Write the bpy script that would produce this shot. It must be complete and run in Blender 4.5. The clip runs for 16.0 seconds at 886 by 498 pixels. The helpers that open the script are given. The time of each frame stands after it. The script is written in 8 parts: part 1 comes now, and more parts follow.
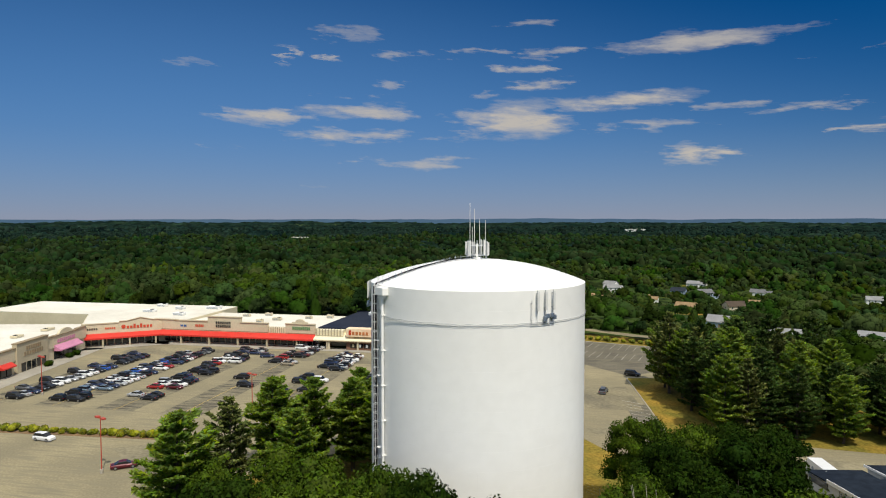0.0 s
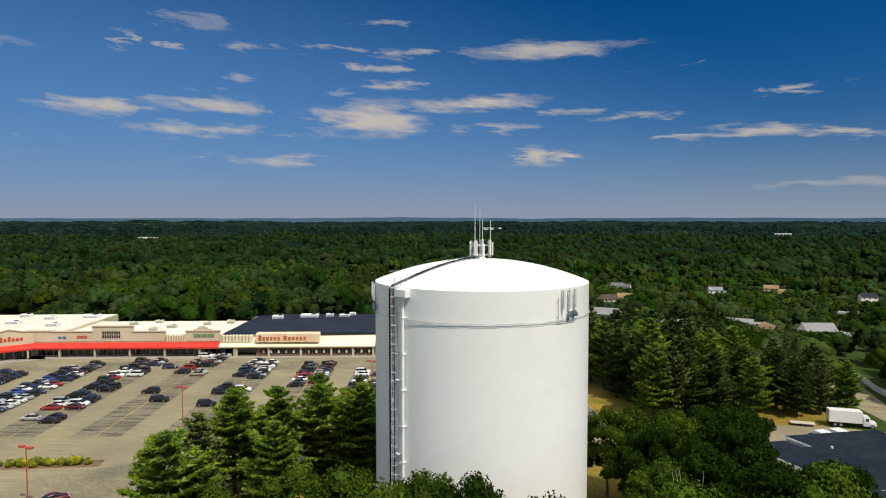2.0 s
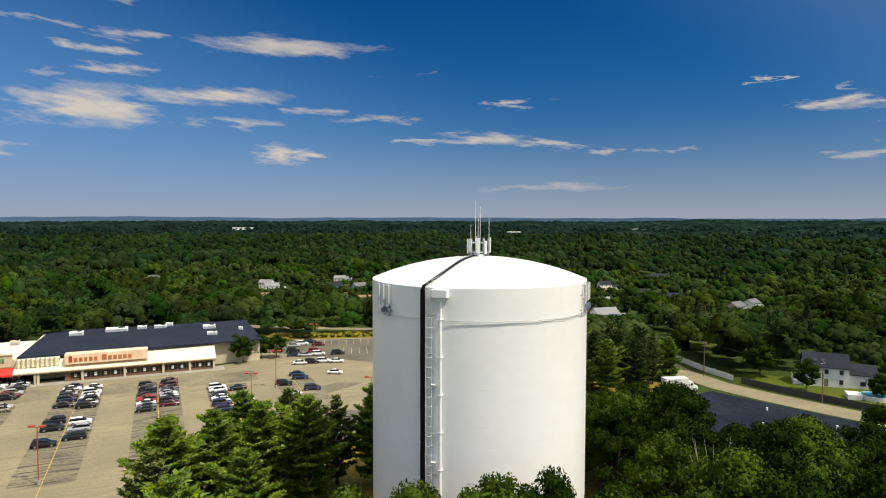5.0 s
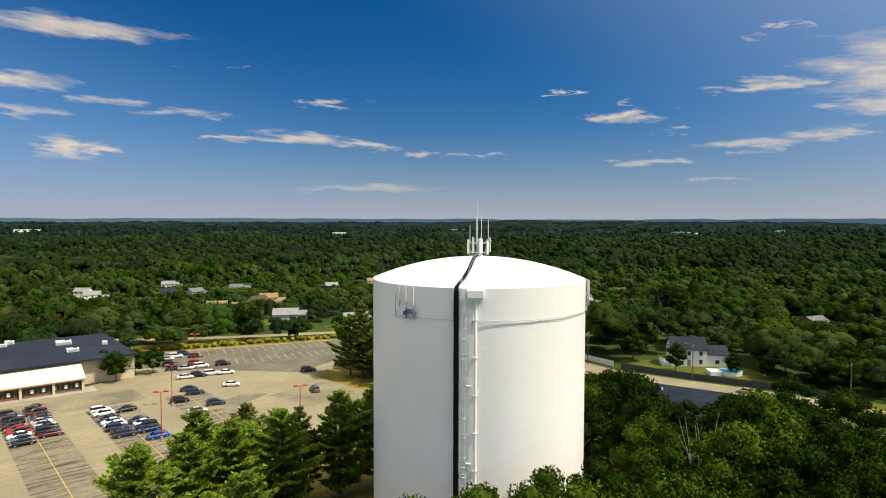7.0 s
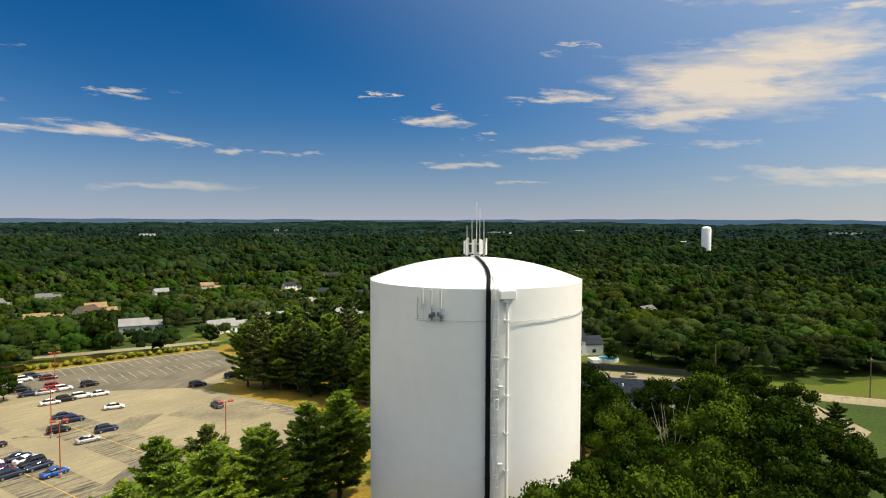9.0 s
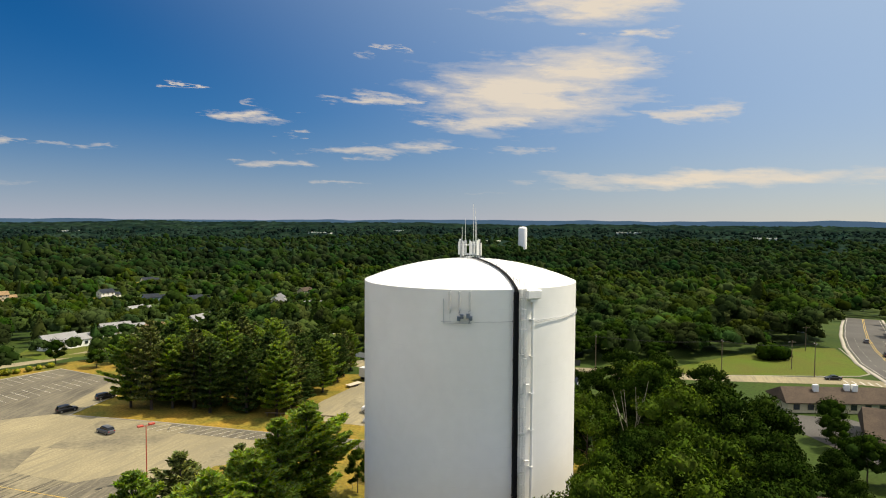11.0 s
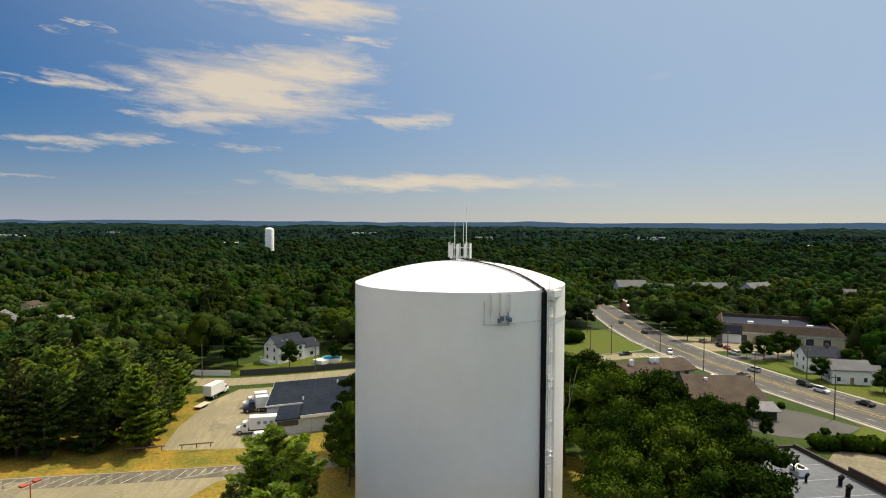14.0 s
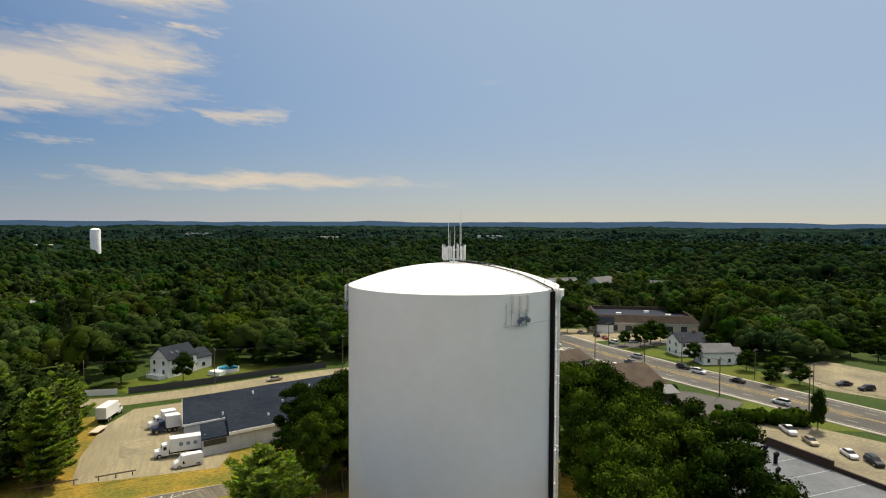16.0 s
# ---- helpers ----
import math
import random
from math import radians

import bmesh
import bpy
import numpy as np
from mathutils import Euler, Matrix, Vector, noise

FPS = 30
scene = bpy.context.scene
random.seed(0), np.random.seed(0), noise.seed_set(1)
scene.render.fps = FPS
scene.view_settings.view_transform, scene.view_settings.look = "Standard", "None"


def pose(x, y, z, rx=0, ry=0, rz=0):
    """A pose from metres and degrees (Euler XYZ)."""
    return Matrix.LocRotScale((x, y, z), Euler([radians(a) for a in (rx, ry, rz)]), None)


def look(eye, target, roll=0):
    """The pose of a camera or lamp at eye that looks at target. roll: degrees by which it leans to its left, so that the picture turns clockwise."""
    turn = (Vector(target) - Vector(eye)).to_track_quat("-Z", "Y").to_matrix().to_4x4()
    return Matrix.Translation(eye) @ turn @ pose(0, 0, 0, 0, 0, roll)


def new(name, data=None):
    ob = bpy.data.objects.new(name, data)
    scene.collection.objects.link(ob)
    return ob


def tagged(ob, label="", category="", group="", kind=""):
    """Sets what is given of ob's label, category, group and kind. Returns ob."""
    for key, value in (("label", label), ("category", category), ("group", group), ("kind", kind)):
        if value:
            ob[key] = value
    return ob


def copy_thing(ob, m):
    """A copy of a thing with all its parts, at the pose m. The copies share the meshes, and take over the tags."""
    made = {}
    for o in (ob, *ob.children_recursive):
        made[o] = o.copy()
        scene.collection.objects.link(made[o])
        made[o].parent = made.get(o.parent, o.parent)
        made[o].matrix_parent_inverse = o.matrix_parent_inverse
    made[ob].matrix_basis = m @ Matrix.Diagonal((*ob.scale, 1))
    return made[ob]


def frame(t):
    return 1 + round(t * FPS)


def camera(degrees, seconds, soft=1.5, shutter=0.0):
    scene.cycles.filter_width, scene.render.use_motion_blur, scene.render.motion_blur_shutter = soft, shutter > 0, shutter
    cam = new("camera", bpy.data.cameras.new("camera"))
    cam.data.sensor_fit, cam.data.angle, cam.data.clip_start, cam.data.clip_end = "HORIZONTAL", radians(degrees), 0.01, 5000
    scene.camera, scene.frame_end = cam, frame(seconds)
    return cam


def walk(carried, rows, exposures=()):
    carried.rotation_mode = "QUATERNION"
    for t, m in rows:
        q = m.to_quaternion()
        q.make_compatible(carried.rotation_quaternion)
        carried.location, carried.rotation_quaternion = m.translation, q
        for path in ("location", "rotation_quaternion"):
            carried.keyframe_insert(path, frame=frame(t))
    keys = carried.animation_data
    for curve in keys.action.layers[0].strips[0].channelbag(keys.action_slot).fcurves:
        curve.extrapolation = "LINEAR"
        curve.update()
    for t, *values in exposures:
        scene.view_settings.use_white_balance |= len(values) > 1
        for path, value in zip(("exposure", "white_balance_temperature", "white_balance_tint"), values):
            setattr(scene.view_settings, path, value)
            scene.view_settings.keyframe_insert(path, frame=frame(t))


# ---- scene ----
# ---- camera: a drone on an arc round the tank ----
cam = camera(69.4, 16.0, soft=1.1)
EXPOSURES = [(0.0, -0.28, 6150, 10), (4.0, -0.10, 6350, 10), (6.5, 0.2, 6650, 10), (8.0, 0.28, 6850, 10), (12.0, 0.22, 6850, 10), (16.0, 0.06, 6800, 10)]
PATH = [
    (0.0, (72.140, -55.138, 47.575), (22.646, -21.335, 44.807), -0.038),
    (0.5, (69.104, -59.403, 47.690), (21.507, -22.982, 44.869), -0.036),
    (1.0, (65.735, -63.297, 47.746), (20.202, -24.327, 44.897), -0.034),
    (1.5, (62.021, -66.877, 47.750), (18.737, -25.425, 44.888), -0.027),
    (2.0, (57.927, -70.228, 47.718), (17.103, -26.352, 44.842), -0.015),
    (2.5, (53.448, -73.397, 47.665), (15.328, -27.153, 44.767), 0.002),
    (3.0, (48.628, -76.390, 47.601), (13.472, -27.857, 44.679), 0.021),
    (3.5, (43.530, -79.204, 47.533), (11.591, -28.495, 44.596), 0.041),
    (4.0, (38.195, -81.843, 47.470), (9.722, -29.111, 44.533), 0.060),
    (4.5, (32.630, -84.305, 47.417), (7.840, -29.744, 44.494), 0.081),
    (5.0, (26.824, -86.547, 47.377), (5.893, -30.391, 44.478), 0.101),
    (5.5, (20.780, -88.482, 47.347), (3.844, -30.994, 44.476), 0.120),
    (6.0, (14.533, -90.008, 47.321), (1.691, -31.468, 44.480), 0.133),
    (6.5, (8.150, -91.040, 47.297), (-0.528, -31.738, 44.484), 0.140),
    (7.0, (1.721, -91.539, 47.275), (-2.743, -31.770, 44.487), 0.142),
    (7.5, (-4.672, -91.520, 47.260), (-4.895, -31.585, 44.494), 0.142),
    (8.0, (-10.985, -91.029, 47.256), (-6.988, -31.225, 44.512), 0.146),
    (8.5, (-17.224, -90.093, 47.262), (-9.047, -30.715, 44.539), 0.158),
    (9.0, (-23.434, -88.709, 47.272), (-11.088, -30.055, 44.569), 0.181),
    (9.5, (-29.589, -86.877, 47.279), (-13.081, -29.255, 44.598), 0.217),
    (10.0, (-35.612, -84.622, 47.281), (-14.993, -28.339, 44.623), 0.264),
    (10.5, (-41.437, -81.990, 47.277), (-16.817, -27.337, 44.642), 0.313),
    (11.0, (-47.021, -79.023, 47.274), (-18.560, -26.268, 44.659), 0.355),
    (11.5, (-52.349, -75.751, 47.275), (-20.238, -25.133, 44.681), 0.385),
    (12.0, (-57.432, -72.162, 47.283), (-21.857, -23.914, 44.719), 0.400),
    (12.5, (-62.267, -68.226, 47.299), (-23.397, -22.588, 44.781), 0.404),
    (13.0, (-66.812, -63.938, 47.324), (-24.831, -21.142, 44.860), 0.398),
    (13.5, (-71.002, -59.337, 47.362), (-26.136, -19.573, 44.938), 0.383),
    (14.0, (-74.765, -54.503, 47.411), (-27.280, -17.905, 45.004), 0.361),
    (14.5, (-78.056, -49.534, 47.469), (-28.234, -16.187, 45.061), 0.334),
    (15.0, (-80.865, -44.538, 47.530), (-28.997, -14.473, 45.120), 0.304),
    (15.5, (-83.194, -39.652, 47.592), (-29.583, -12.816, 45.185), 0.270),
    (16.0, (-85.071, -34.981, 47.655), (-30.015, -11.250, 45.260), 0.234),
]
walk(cam, [(t, look(eye, target, roll)) for t, eye, target, roll in PATH], EXPOSURES)

# ---- world, sun ----
SUN_AZ, SUN_EL = 102.0, 57.0          # clockwise from +Y, above the horizon
world = bpy.data.worlds.new("sky")
scene.world = world
world.use_nodes = True
wn, wl = world.node_tree.nodes, world.node_tree.links
wn.clear()


def wmath(op, a, b=None, c=None, clamp=False):
    n = wn.new("ShaderNodeMath")
    n.operation, n.use_clamp = op, clamp
    for i, v in enumerate((a, b, c)):
        if v is None:
            continue
        if isinstance(v, (int, float)):
            n.inputs[i].default_value = v
        else:
            wl.new(v, n.inputs[i])
    return n.outputs[0]


sky = wn.new("ShaderNodeTexSky")
sky.sky_type, sky.sun_disc = "NISHITA", False
sky.sun_elevation, sky.sun_rotation = radians(SUN_EL), radians(SUN_AZ)
sky.altitude, sky.air_density, sky.dust_density, sky.ozone_density = 50, 1.0, 1.7, 4.0
# the haze near the ground is thin: look a little higher into the sky
sky_dir = wn.new("ShaderNodeTexCoord")
sky_lift = wn.new("ShaderNodeVectorMath")
sky_lift.inputs[1].default_value = (0, 0, 0.06)
wl.new(sky_dir.outputs["Generated"], sky_lift.inputs[0])
sky_norm = wn.new("ShaderNodeVectorMath")
sky_norm.operation = "NORMALIZE"
wl.new(sky_lift.outputs[0], sky_norm.inputs[0])
wl.new(sky_norm.outputs[0], sky.inputs["Vector"])
sky_tone = wn.new("ShaderNodeHueSaturation")
sky_tone.inputs["Saturation"].default_value = 1.42
sky_tone.inputs["Value"].default_value = 1.16
sky_tone.inputs["Hue"].default_value = 0.500
sky_depth = wn.new("ShaderNodeGamma")
sky_depth.inputs["Gamma"].default_value = 1.38
wl.new(sky.outputs[0], sky_depth.inputs["Color"])
wl.new(sky_depth.outputs[0], sky_tone.inputs["Color"])
geo = wn.new("ShaderNodeTexCoord")
sep = wn.new("ShaderNodeSeparateXYZ")
wl.new(geo.outputs["Generated"], sep.inputs[0])
azim = wmath("ARCTAN2", sep.outputs[0], sep.outputs[1])
elev = wmath("ARCSINE", sep.outputs[2])
# pale haze low over the land and round the sun's quarter
sun_dot = wn.new("ShaderNodeVectorMath")
sun_dot.operation = "DOT_PRODUCT"
sun_dot.inputs[1].default_value = (math.sin(radians(SUN_AZ)) * math.cos(radians(SUN_EL)), math.cos(radians(SUN_AZ)) * math.cos(radians(SUN_EL)), math.sin(radians(SUN_EL)))
wl.new(geo.outputs["Generated"], sun_dot.inputs[0])
glare = wn.new("ShaderNodeMapRange")
glare.interpolation_type = "SMOOTHSTEP"
glare.inputs[1].default_value, glare.inputs[2].default_value = 0.06, 0.80
wl.new(sun_dot.outputs["Value"], glare.inputs[0])
glare_fac = glare.outputs[0]
sun_haze = wn.new("ShaderNodeMixRGB")
sun_haze.inputs[2].default_value = (10.2, 13.4, 17.6, 1)
behind = wn.new("ShaderNodeMapRange")
behind.interpolation_type = "SMOOTHSTEP"
behind.inputs[1].default_value, behind.inputs[2].default_value, behind.inputs[4].default_value = -0.06, -0.54, 0.55
wl.new(sun_dot.outputs["Value"], behind.inputs[0])
wl.new(wmath("MULTIPLY", glare_fac, 0.9), sun_haze.inputs[0])
west_blue = wn.new("ShaderNodeMixRGB")           # the clear blue facing the sun
west_blue.inputs[2].default_value = (5.2, 10.6, 19.5, 1)
wl.new(behind.outputs[0], west_blue.inputs[0])
wl.new(sky_tone.outputs[0], west_blue.inputs[1])
wl.new(west_blue.outputs[0], sun_haze.inputs[1])
haze_col = wn.new("ShaderNodeMixRGB")
haze_col.inputs[1].default_value, haze_col.inputs[2].default_value = (9.3, 10.1, 12.5, 1), (15.2, 14.8, 12.6, 1)
wl.new(wmath("MULTIPLY", glare_fac, 1.6, clamp=True), haze_col.inputs[0])
low_haze = wn.new("ShaderNodeMixRGB")
wl.new(wmath("MULTIPLY", wmath("EXPONENT", wmath("MULTIPLY", elev, -1 / radians(3.9))), 0.96, clamp=True), low_haze.inputs[0])
wl.new(sun_haze.outputs[0], low_haze.inputs[1])
wl.new(haze_col.outputs[0], low_haze.inputs[2])
# wispy distortion of the clouds' outlines, streaked along the horizon
flat = wn.new("ShaderNodeCombineXYZ")
wl.new(wmath("MULTIPLY", azim, 7.0), flat.inputs[0])
wl.new(wmath("MULTIPLY_ADD", azim, 2.0, wmath("MULTIPLY", elev, 34.0)), flat.inputs[1])
wisp = wn.new("ShaderNodeTexNoise")
wisp.inputs["Scale"].default_value, wisp.inputs["Detail"].default_value, wisp.inputs["Roughness"].default_value = 1.6, 6.0, 0.62
wl.new(flat.outputs[0], wisp.inputs["Vector"])
wisp_sep = wn.new("ShaderNodeSeparateXYZ")
wl.new(wisp.outputs["Color"], wisp_sep.inputs[0])
shift_a = wmath("MULTIPLY_ADD", wisp_sep.outputs[0], 0.34, -0.17)
shift_e = wmath("MULTIPLY_ADD", wisp_sep.outputs[1], 0.040, -0.020)
az_w, el_w = wmath("ADD", azim, shift_a), wmath("ADD", elev, shift_e)
# cirrus patches: bearing, height, half width, half height (degrees), density
CLOUDS_A = [
    (-47.9, 16.6, 3.0, 0.47, 0.50),
    (-68.9, 13.9, 1.1, 0.67, 0.60),
    (-62.8, 15.8, 4.0, 0.74, 0.45),
    (-59.8, 14.2, 3.0, 0.53, 0.60),
    (-34.4, 14.3, 8.0, 0.79, 0.80),
    (-51.9, 14.6, 2.5, 0.32, 0.50),
    (-47.4, 14.1, 3.5, 0.42, 0.60),
    (-77.3, 12.7, 2.6, 0.39, 0.30),
    (-49.1, 13.0, 2.5, 0.48, 0.70),
    (-59.9, 11.8, 2.3, 0.48, 0.50),
    (-47.2, 11.6, 2.5, 0.42, 0.70),
    (-51.9, 11.0, 2.0, 0.37, 0.50),
    (-71.5, 8.8, 3.7, 0.82, 0.80),
    (-63.3, 9.3, 5.5, 0.63, 0.85),
    (-64.3, 7.4, 4.5, 0.68, 0.80),
    (-48.9, 8.6, 5.5, 1.69, 0.95),
    (-39.7, 10.0, 7.3, 0.66, 0.85),
    (-62.8, 10.7, 2.3, 0.32, 0.40),
    (-54.9, 7.0, 3.0, 0.37, 0.40),
    (-57.9, 5.1, 5.1, 0.53, 0.70),
]
CLOUDS_B = [
    (-34.5, 5.4, 2.5, 1.09, 0.85),
    (-38.3, 7.9, 3.4, 0.61, 0.55),
    (-30.5, 9.1, 2.3, 0.43, 0.55),
    (-25.2, 8.6, 3.0, 0.41, 0.60),
    (-22.6, 6.8, 1.9, 0.30, 0.70),
    (-66.8, 3.2, 2.5, 0.30, 0.25),
    (-73.6, 6.2, 1.4, 0.30, 0.25),
    (-17.9, 6.8, 5.9, 0.62, 0.80),
    (-11.1, 6.4, 2.6, 0.45, 0.70),
    (-6.6, 5.9, 2.3, 0.30, 0.70),
    (-2.3, 5.7, 2.0, 0.30, 0.50),
    (-14.2, 10.0, 2.2, 0.45, 0.70),
    (-23.4, 12.4, 1.1, 0.30, 0.30),
    (-10.3, 2.8, 8.5, 0.55, 0.46),
    (5.7, 10.8, 0.8, 0.42, 0.80),
    (11.9, 8.8, 3.0, 0.51, 0.80),
    (15.3, 7.5, 1.5, 0.30, 0.60),
    (21.8, 10.7, 3.2, 0.57, 0.80),
]
CLOUDS_C = [
    (13.1, 4.9, 2.5, 0.41, 0.60),
    (19.5, 3.3, 1.9, 0.34, 0.50),
    (21.7, 14.5, 1.0, 0.48, 0.40),
    (24.2, 15.1, 0.8, 0.37, 0.60),
    (20.5, 6.0, 5.1, 0.48, 0.65),
    (21.3, 5.6, 2.5, 0.43, 0.60),
    (26.8, 6.5, 3.0, 0.45, 0.60),
    (12.1, 9.8, 1.1, 0.31, 0.50),
    (35.6, 11.0, 10.1, 3.07, 1.00),
    (40.1, 13.0, 7.6, 2.13, 0.90),
    (32.2, 8.7, 5.5, 1.16, 0.85),
    (41.1, 17.9, 7.6, 1.49, 0.95),
    (45.1, 15.5, 3.0, 0.48, 0.70),
    (49.1, 9.0, 3.8, 0.79, 0.75),
    (51.2, 3.6, 15.5, 0.75, 0.95),
    (35.6, 6.3, 3.0, 0.42, 0.50),
    (26.3, 6.5, 3.4, 0.57, 0.55),
    (32.2, 2.4, 5.0, 0.30, 0.30),
    (71.6, 12.5, 3.4, 0.51, 0.18),
    (60.0, 3.7, 6.1, 0.53, 0.30),
]
cover = None
for a0, e0, wa, we, dens in CLOUDS_A + CLOUDS_B + CLOUDS_C:
    da = wmath("MULTIPLY", wmath("SUBTRACT", az_w, radians(a0)), 1 / radians(wa))
    de = wmath("MULTIPLY", wmath("SUBTRACT", el_w, radians(e0)), 1 / radians(we))
    r2 = wmath("MULTIPLY_ADD", da, da, wmath("MULTIPLY", de, de))
    c = wmath("MULTIPLY", wmath("EXPONENT", wmath("MULTIPLY", r2, -1.35)), dens)
    cover = c if cover is None else wmath("MAXIMUM", cover, c)
fibre_at = wn.new("ShaderNodeCombineXYZ")
wl.new(wmath("MULTIPLY", az_w, 11.0), fibre_at.inputs[0])
wl.new(wmath("MULTIPLY_ADD", az_w, 7.0, wmath("MULTIPLY", el_w, 110.0)), fibre_at.inputs[1])
fibre = wn.new("ShaderNodeTexNoise")
fibre.inputs["Scale"].default_value, fibre.inputs["Detail"].default_value, fibre.inputs["Roughness"].default_value = 1.0, 4.0, 0.55
wl.new(fibre_at.outputs[0], fibre.inputs["Vector"])
grain = wmath("MULTIPLY_ADD", wisp_sep.outputs[2], 0.9, wmath("MULTIPLY_ADD", fibre.outputs["Fac"], 0.75, -0.83))
cover = wmath("MULTIPLY_ADD", grain, 0.75, wmath("MULTIPLY_ADD", cover, 1.40, -0.26))
cover = wmath("MULTIPLY", wmath("MULTIPLY", cover, 1.0, clamp=True), 0.92)
# bright cloud layer added overhead, out of view, to fill the shade
high = wn.new("ShaderNodeTexNoise")
high.inputs["Scale"].default_value, high.inputs["Detail"].default_value, high.inputs["Roughness"].default_value = 2.6, 5.0, 0.6
wl.new(geo.outputs["Generated"], high.inputs["Vector"])
fill_veil = wmath("MULTIPLY", wmath("MULTIPLY_ADD", high.outputs["Fac"], 4.0, -1.2, clamp=True), wmath("MULTIPLY_ADD", elev, 4.0, -1.7, clamp=True), clamp=True)
cloud_mix = wn.new("ShaderNodeMixRGB")
cloud_mix.inputs[2].default_value = (18.5, 16.4, 13.6, 1)
wl.new(cover, cloud_mix.inputs[0])
wl.new(low_haze.outputs[0], cloud_mix.inputs[1])
back = wn.new("ShaderNodeBackground")
back.inputs["Strength"].default_value = 0.036
fill_veil_mix = wn.new("ShaderNodeMixRGB")
fill_veil_mix.inputs[2].default_value = (33.5, 33.5, 33.5, 1)
wl.new(wmath("MULTIPLY", fill_veil, 0.95), fill_veil_mix.inputs[0])
wl.new(cloud_mix.outputs[0], fill_veil_mix.inputs[1])
wl.new(fill_veil_mix.outputs[0], back.inputs[0])
wout = wn.new("ShaderNodeOutputWorld")
wl.new(back.outputs[0], wout.inputs[0])

sun_data = bpy.data.lights.new("sun", "SUN")
sun_data.energy, sun_data.angle, sun_data.color = 4.8, radians(0.53), (1.0, 0.91, 0.74)
sun = new("sun", sun_data)
sa, se = radians(SUN_AZ), radians(SUN_EL)
sun.matrix_world = look((300 * math.sin(sa) * math.cos(se), 300 * math.cos(sa) * math.cos(se), 300 * math.sin(se)), (0, 0, 0))

# ---- materials ----
def material(name, base, rough=0.7, metal=0.0, vary=0.18, grain=4.0, blotch=0.15, bump=0.0, tint=None, random_tint=0.0, island=False, spec=0.5):
    """A surface with fine grain and large stains, at real-world size; tint: the colour of the stains."""
    m = bpy.data.materials.new(name)
    m.use_nodes = True
    n, l = m.node_tree.nodes, m.node_tree.links
    b = n["Principled BSDF"]
    b.inputs["Roughness"].default_value, b.inputs["Metallic"].default_value = rough, metal
    b.inputs["Specular IOR Level"].default_value = spec
    at = n.new("ShaderNodeNewGeometry")
    fine, broad = n.new("ShaderNodeTexNoise"), n.new("ShaderNodeTexNoise")
    for tex, s, d in ((fine, grain, 3), (broad, blotch, 4)):
        tex.inputs["Scale"].default_value, tex.inputs["Detail"].default_value = s, d
        l.new(at.outputs["Position"], tex.inputs["Vector"])
    r1, r2 = n.new("ShaderNodeMapRange"), n.new("ShaderNodeMapRange")
    for r, src in ((r1, fine), (r2, broad)):
        r.inputs[1].default_value, r.inputs[2].default_value = 0.32, 0.68
        l.new(src.outputs["Fac"], r.inputs[0])
    r1.inputs[3].default_value, r1.inputs[4].default_value = 1 - vary, 1 + vary
    dark = tint or tuple(c * (1 - 1.6 * vary) for c in base)
    mix = n.new("ShaderNodeMixRGB")
    mix.inputs[1].default_value, mix.inputs[2].default_value = (*base, 1), (*dark, 1)
    l.new(r2.outputs[0], mix.inputs[0])
    mul = n.new("ShaderNodeVectorMath")
    mul.operation = "SCALE"
    l.new(mix.outputs[0], mul.inputs[0])
    l.new(r1.outputs[0], mul.inputs["Scale"])
    col = mul.outputs[0]
    if random_tint:
        hue = n.new("ShaderNodeHueSaturation")
        if island:
            rnd = at.outputs["Random Per Island"]
        else:
            rnd = n.new("ShaderNodeObjectInfo").outputs["Random"]
        for key, lo, hi in (("Hue", 0.5 - 0.035 * random_tint, 0.5 + 0.025 * random_tint), ("Saturation", 1 - 0.2 * random_tint, 1 + 0.1 * random_tint), ("Value", 1 - 0.45 * random_tint, 1 + 0.5 * random_tint)):
            rr = n.new("ShaderNodeMapRange")
            rr.inputs[3].default_value, rr.inputs[4].default_value = lo, hi
            if key == "Value":
                l.new(rnd, rr.inputs[0])
            else:
                w = n.new("ShaderNodeMath")
                w.operation = "FRACT"
                k = n.new("ShaderNodeMath")
                k.operation = "MULTIPLY"
                k.inputs[1].default_value = 7.31 if key == "Hue" else 13.7
                l.new(rnd, k.inputs[0])
                l.new(k.outputs[0], w.inputs[0])
                l.new(w.outputs[0], rr.inputs[0])
            l.new(rr.outputs[0], hue.inputs[key])
        l.new(col, hue.inputs["Color"])
        col = hue.outputs[0]
    l.new(col, b.inputs["Base Color"])
    if bump:
        bp = n.new("ShaderNodeBump")
        bp.inputs["Strength"].default_value, bp.inputs["Distance"].default_value = min(1, bump), bump
        l.new(fine.outputs["Fac"], bp.inputs["Height"])
        l.new(bp.outputs[0], b.inputs["Normal"])
    return m


